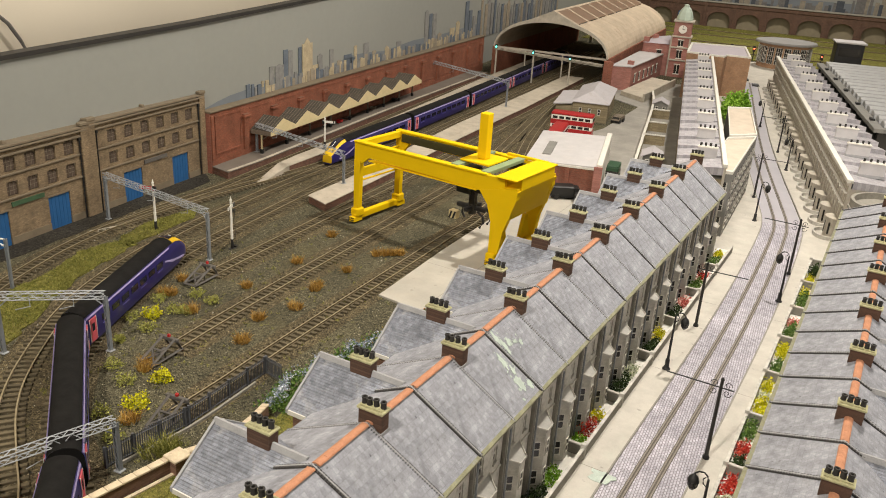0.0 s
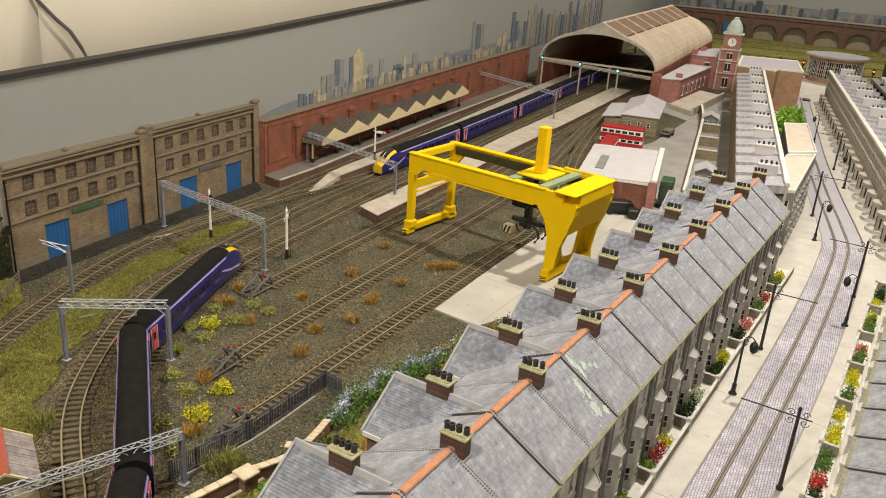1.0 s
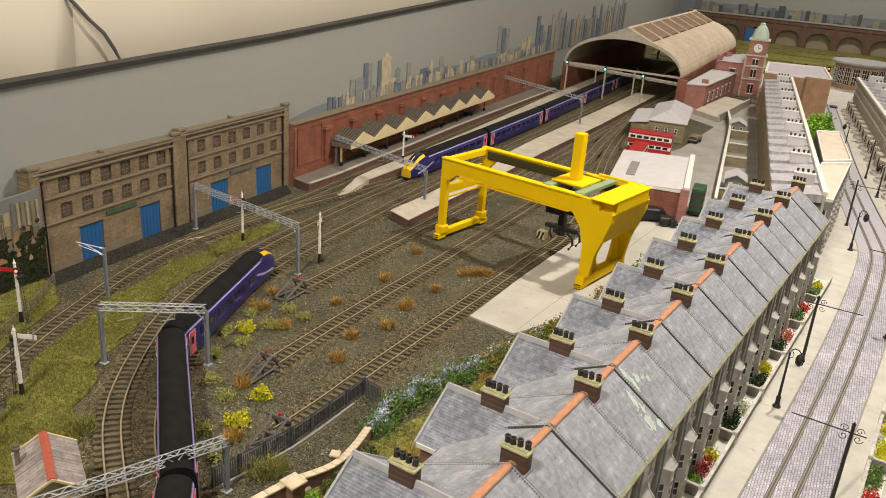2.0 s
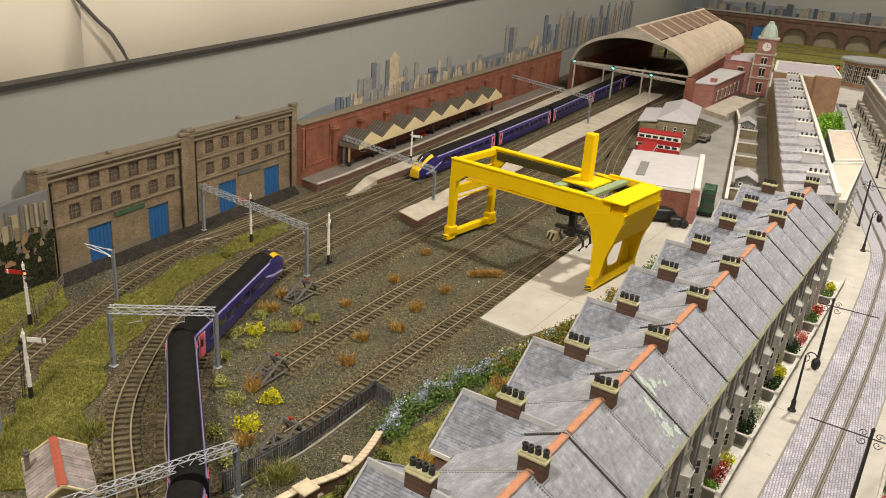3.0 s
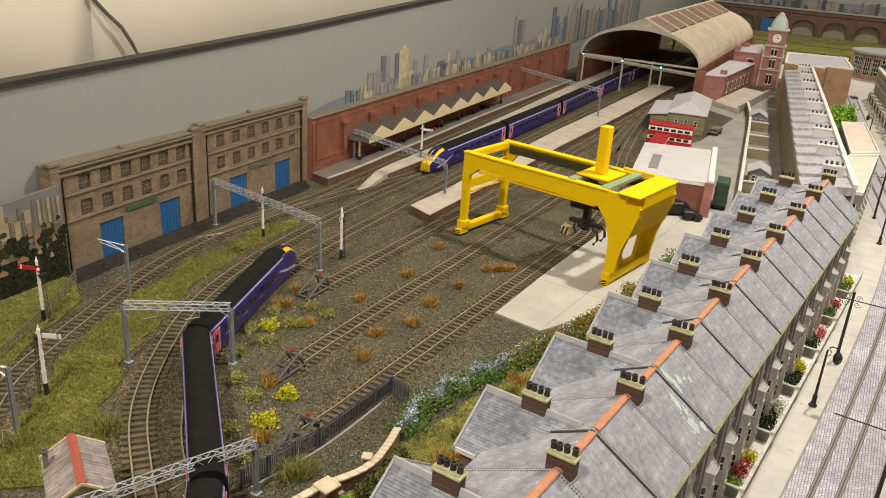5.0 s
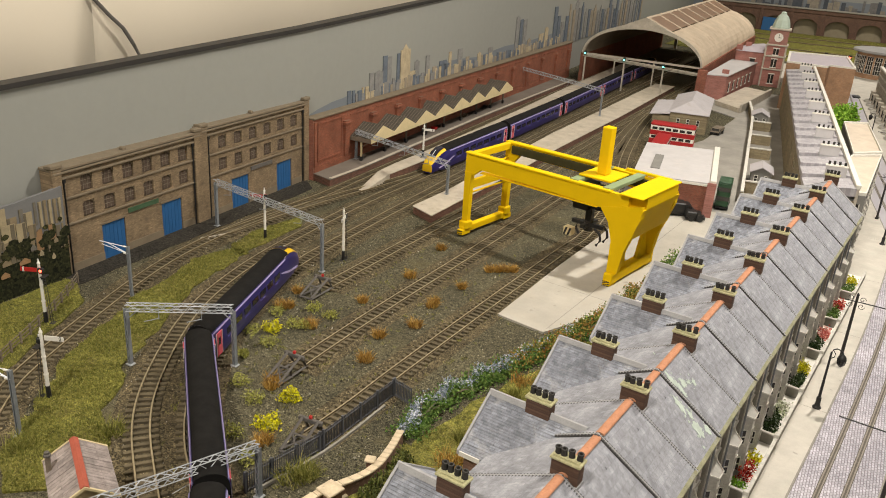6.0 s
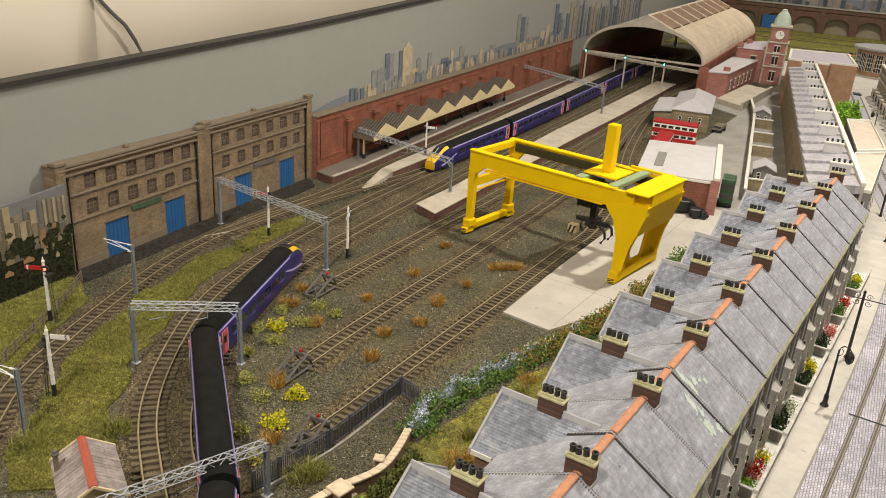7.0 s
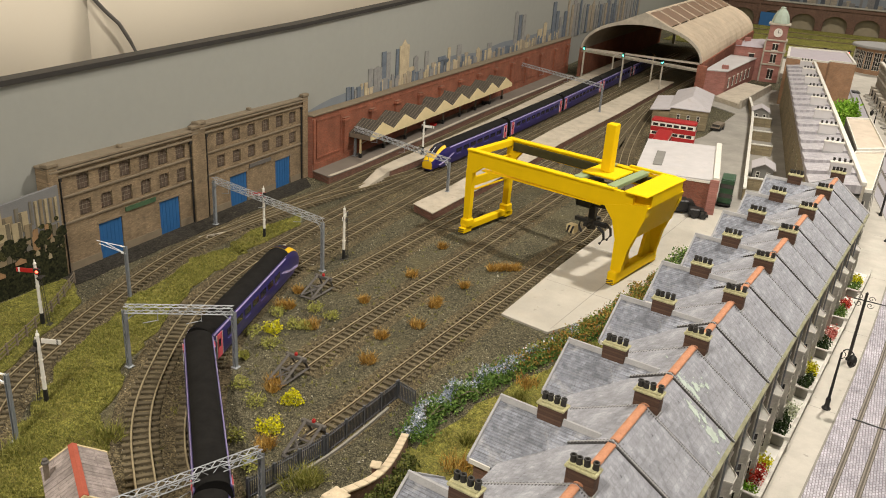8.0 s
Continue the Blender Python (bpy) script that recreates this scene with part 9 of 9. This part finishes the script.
train_shed()
sg = thing("signal_gantry", "pale signal bridge with lit aspects before the shed", "gantry")
a, b = Vector((-0.735, 3.02, 0.096)), Vector((-0.352, 2.965, 0.090))
part("beam", lattice(Geo(), a, b, 0.0035, 0.012, 0.0006).tube([a, b], 0.0022, 4), M["georgian"], sg)
for f in (0.02, 0.38, 0.72):
    p = a + (b - a) * f
    part("leg", Geo().box(p.x - 0.0022, p.y - 0.0022, 0.0, p.x + 0.0022, p.y + 0.0022, p.z), M["georgian"], sg)
    hd_ = part("signal_head", Geo().box(p.x - 0.004, p.y - 0.007, p.z + 0.001, p.x + 0.004, p.y - 0.003, p.z + 0.014, 0.0008), M["black"], sg)
    part("lit_aspect", Geo().lathe([(0.0004, -0.0026), (0.0026, -0.0013), (0.0026, 0.0013), (0.0004, 0.0026)], 8, (p.x, p.y - 0.0085, p.z + 0.006)), M["green_lamp"], hd_, "glowing green aspect")


def station_offices():
    t = thing("station_offices", "pink brick station offices beside the train shed", "building")
    low = [(-0.345, 3.075), (-0.287, 3.10), (-0.262, 3.50), (-0.345, 3.50)]
    part("low_range", Geo().prism(low, 0.0, 0.077), M["pink_brick"], t)
    part("low_roof", Geo().prism([(-0.348, 3.072), (-0.284, 3.097), (-0.259, 3.50), (-0.348, 3.50)], 0.077, 0.080), M["white_roof"], t, "pinkish pale flat roof")
    part("end_pier", Geo().box(-0.372, 3.066, 0.0, -0.343, 3.082, 0.090, 0.001), M["red_brick_x"], t, "red brick end pier")
    tall = [(-0.335, 3.50), (-0.225, 3.52), (-0.215, 3.72), (-0.335, 3.72)]
    part("tall_range", Geo().prism(tall, 0.0, 0.113), M["pink_brick"], t)
    part("tall_roof", Geo().add([(-0.34, 3.495, 0.113), (-0.22, 3.515, 0.113), (-0.21, 3.725, 0.113), (-0.34, 3.725, 0.113), (-0.285, 3.56, 0.128), (-0.275, 3.67, 0.128)],
                                [(0, 1, 4), (1, 2, 5, 4), (2, 3, 5), (3, 0, 4, 5), (3, 2, 1, 0)]), M["lilac"], t, "lilac slate hipped roof")
    for x, y in ((-0.33, 3.51), (-0.30, 3.14), (-0.318, 3.62)):
        part("chimney", Geo().box(x - 0.010, y - 0.006, 0.078, x + 0.010, y + 0.006, 0.132 if y > 3.4 else 0.092, 0.0006), M["pink_brick"], t)
    for k in range(6):
        y = 3.15 + k * 0.055
        x = -0.287 + (y - 3.10) * 0.0625
        w = part("window", Geo().box(x - 0.001, y - 0.010, 0.024, x + 0.0008, y + 0.010, 0.050), M["dark_glass"], t)
        part("window_frame", Geo().box(x + 0.0002, y - 0.012, 0.021, x + 0.0022, y + 0.012, 0.0238).box(x + 0.0002, y - 0.012, 0.0502, x + 0.0022, y + 0.012, 0.0535).box(x + 0.0006, y - 0.001, 0.024, x + 0.0016, y + 0.001, 0.050), M["white_trim"], w)
    for y in (3.545, 3.62):
        w = part("window", Geo().box(-0.2235, y - 0.009, 0.055, -0.2205, y + 0.009, 0.085), M["dark_glass"], t)
        part("window_frame", Geo().box(-0.2215, y - 0.012, 0.052, -0.2195, y + 0.012, 0.055).box(-0.2215, y - 0.012, 0.085, -0.2195, y + 0.012, 0.088), M["white_trim"], w)
    w = part("window", Geo().box(-0.290, 3.5085, 0.062, -0.272, 3.512, 0.090), M["dark_glass"], t)
    part("window_frame", Geo().box(-0.293, 3.507, 0.059, -0.269, 3.5095, 0.0618).box(-0.293, 3.507, 0.0902, -0.269, 3.5095, 0.093), M["white_trim"], w)
    # forecourt wall and steps
    part("forecourt", Geo().prism([(-0.29, 3.00), (-0.205, 2.93), (-0.175, 3.30), (-0.26, 3.34)], 0.0, 0.016), M["platform"], t, "raised pale forecourt")
    part("forecourt_wall", Geo().prism([(-0.207, 2.93), (-0.201, 2.93), (-0.171, 3.30), (-0.177, 3.30)], 0.0, 0.027), M["georgian"], t)


station_offices()


def clock_tower():
    t = thing("clock_tower", "red brick clock tower with a pale green copper dome", "tower", m=pose(-0.212, 3.545, 0, 0, 0, 6) @ Matrix.Scale(1.12, 4))
    w, h = 0.029, 0.178
    part("shaft", Geo().box(-w, -w, 0, w, w, h - 0.052).box(-w + 0.002, -w + 0.002, h - 0.052, w - 0.002, w - 0.002, h), M["pink_brick"], t)
    for z in (0.052, 0.092, h - 0.052, h - 0.004):
        part("cornice", Geo().box(-w - 0.003, -w - 0.003, z, w + 0.003, w + 0.003, z + 0.005, 0.001), M["georgian"], t)
    for s in (-1, 1):
        part("quoin", Geo().box(s * w - 0.004, -w - 0.001, 0.0, s * w + 0.001, -w + 0.003, h - 0.053), M["georgian"], t)
    part("dome", Geo().lathe([(0.026, 0), (0.026, 0.004), (0.0245, 0.012), (0.021, 0.024), (0.015, 0.035), (0.009, 0.041), (0.008, 0.043), (0.008, 0.047), (0.002, 0.049)], 8, (0, 0, h + 0.001)), M["copper"], t, "pale green ribbed copper dome")
    clock = part("clock_face", Geo().tube([(0, -w - 0.001, h - 0.026), (0, -w + 0.003, h - 0.026)], 0.013, 20), M["white"], t, "white clock face")
    part("clock_hand", Geo().box(-0.0007, -w - 0.0017, h - 0.027, 0.0007, -w - 0.001, h - 0.016).box(-0.0007, -w - 0.0017, h - 0.0267, 0.0075, -w - 0.001, h - 0.0253), M["black"], clock)
    for z0, z1 in ((0.100, 0.118), (0.062, 0.086), (0.012, 0.040)):
        wn = part("window", Geo().box(-0.008, -w - 0.0006, z0, 0.008, -w + 0.001, z1), M["dark_glass"], t)
        part("window_frame", Geo().box(-0.010, -w - 0.002, z0 - 0.003, 0.010, -w - 0.0006, z0).box(-0.010, -w - 0.002, z1, 0.010, -w - 0.0006, z1 + 0.003).box(-0.0007, -w - 0.0014, z0, 0.0007, -w - 0.0006, z1), M["white_trim"], wn)


clock_tower()


# ---------------------------------------------------------------- far end: viaduct, drum building and field
def viaduct():
    t = thing("viaduct", "long dark brick viaduct with blind arches", "viaduct", kind="structure", m=pose(0, 5.55, 0))
    h, x0, step, n = 0.137, -0.90, 0.165, 13
    for k in range(n):
        x = x0 + k * step
        pts = [(x, 0), (x + 0.020, 0), (x + 0.020, 0.045)]
        for j in range(9):
            a = math.pi * (1 - j / 8)
            pts.append((x + step / 2 + (step / 2 - 0.020) * math.cos(a), 0.045 + 0.042 * math.sin(a)))
        pts += [(x + step - 0.020, 0.045), (x + step - 0.020, 0), (x + step, 0), (x + step, h - 0.02), (x, h - 0.02)]
        part("arch_bay", Geo().prism(pts, 0.0, 0.05, "y"), M["viaduct_brick"], t)
        part("arch_infill", Geo().box(x + 0.018, 0.03, 0.0, x + step - 0.018, 0.05, 0.095), M["georgian_dim"], t, "dusty infill of the arch")
        part("pilaster", Geo().box(x - 0.007, -0.006, 0, x + 0.007, 0.0, h), M["viaduct_brick"], t)
    part("parapet", Geo().box(x0, -0.004, h - 0.02, x0 + n * step, 0.05, h, 0.001), M["viaduct_brick"], t)
    part("coping", Geo().box(x0, -0.008, h, x0 + n * step, 0.054, h + 0.006, 0.001), M["stone_wall"], t, "grey coping")
    part("blue_door", Geo().box(-0.555, -0.009, 0.0, -0.475, -0.006, 0.075), M["blue_door"], t, "blue painted doors")


M["viaduct_brick"] = courses("dark_viaduct_brick", "xzy", (0.125, 0.072, 0.052), (0.11, 0.078, 0.06), 0.006, 0.0022, vary=0.2)
M["georgian_dim"] = paint("dusty_infill", (0.24, 0.205, 0.14), 0.9, vary=0.15, coarse=40)
viaduct()
lawn("grass_field", [(-0.80, 4.35), (1.1, 4.08), (1.1, 5.545), (-0.80, 5.545)], "flat olive field with sidings before the viaduct", 500, seed=12)
solid("far_yard", Geo().prism([(-0.11, 3.36), (0.33, 3.46), (0.33, 4.07), (-0.30, 4.07), (-0.30, 3.75), (-0.12, 3.6)], -0.001, 0.0165), M["paving"], "pale paved ground round the drum building", "pavement", kind="structure")


def drum():
    t = thing("drum_building", "round brick building with a flat grey roof", "building", m=pose(0.125, 4.02, 0) @ Matrix.Scale(1.12, 4))
    part("wall", Geo().lathe([(0.088, 0), (0.088, 0.098)], 28), M["orange_brick"], t)
    part("roof", Geo().lathe([(0.102, 0.098), (0.104, 0.101), (0.102, 0.106), (0.002, 0.110)], 32), M["grey_stone_light"], t, "flat grey roof disc")
    for k in range(10):
        a = math.pi * (1.05 + 0.1 * k)
        w = part("window", Geo().box(-0.011, -0.0008, 0.030, 0.011, 0.0012, 0.088), M["dark_glass"], t)
        w.matrix_basis = pose(0.0882 * math.cos(a), 0.0882 * math.sin(a), 0, 0, 0, math.degrees(a) - 90)
        g = Geo()
        for j in range(4):
            g.box(-0.011 + j * 0.0073 - 0.0004, 0.0012, 0.030, -0.011 + j * 0.0073 + 0.0004, 0.002, 0.088)
        for j in range(5):
            g.box(-0.011, 0.0012, 0.030 + j * 0.0143, 0.011, 0.002, 0.0308 + j * 0.0143)
        f = part("glazing_bar", g, M["white_trim"], w)


M["grey_stone_light"] = paint("flat_grey_roof", (0.26, 0.255, 0.25), 0.8, vary=0.12, coarse=25)
drum()
part_box = thing("signal_cabin", "black elevated cabin with a pale roof beyond the street", "cabin", m=pose(0.355, 4.15, 0, 0, 0, 8) @ Matrix.Scale(1.35, 4))
part("body", Geo().box(-0.038, -0.035, 0.0, 0.038, 0.035, 0.092, 0.001), M["black"], part_box)
part("window_band", Geo().box(-0.030, -0.0358, 0.055, 0.030, -0.034, 0.080), M["dark_glass"], part_box)
part("roof", Geo().box(-0.043, -0.040, 0.092, 0.043, 0.040, 0.097, 0.001), M["white_roof"], part_box)
for x, y in ((-0.09, 4.15), (0.00, 4.16), (0.265, 4.13)):
    t = thing("colour_light_signal", "small colour light signal showing red", "signal", "far colour light signals", pose(x, y, 0.0022))
    part("post", Geo().tube([(0, 0, 0), (0, 0, 0.05)], 0.0022, 6), M["black"], t)
    part("head", Geo().box(-0.006, -0.002, 0.044, 0.006, 0.003, 0.068, 0.001), M["black"], t)
    part("lit_aspect", Geo().lathe([(0.0006, -0.003), (0.003, -0.0015), (0.003, 0.0015), (0.0006, 0.003)], 8, (0, -0.0045, 0.058)), M["red_lamp"], t, "glowing red aspect")
for y in (4.42, 4.72, 5.05, 5.30):
    railway([(-0.6, y), (0.2, y + 0.01), (0.95, y + 0.03)], "far siding before the viaduct", first=90, last=91)
for x, y in ((0.03, 3.55), (0.075, 3.45)):
    van("motor_car", x, y, 100, 0.052, 0.012, 0.019, "black", "dark motor car parked at the end of the street", 0.018)
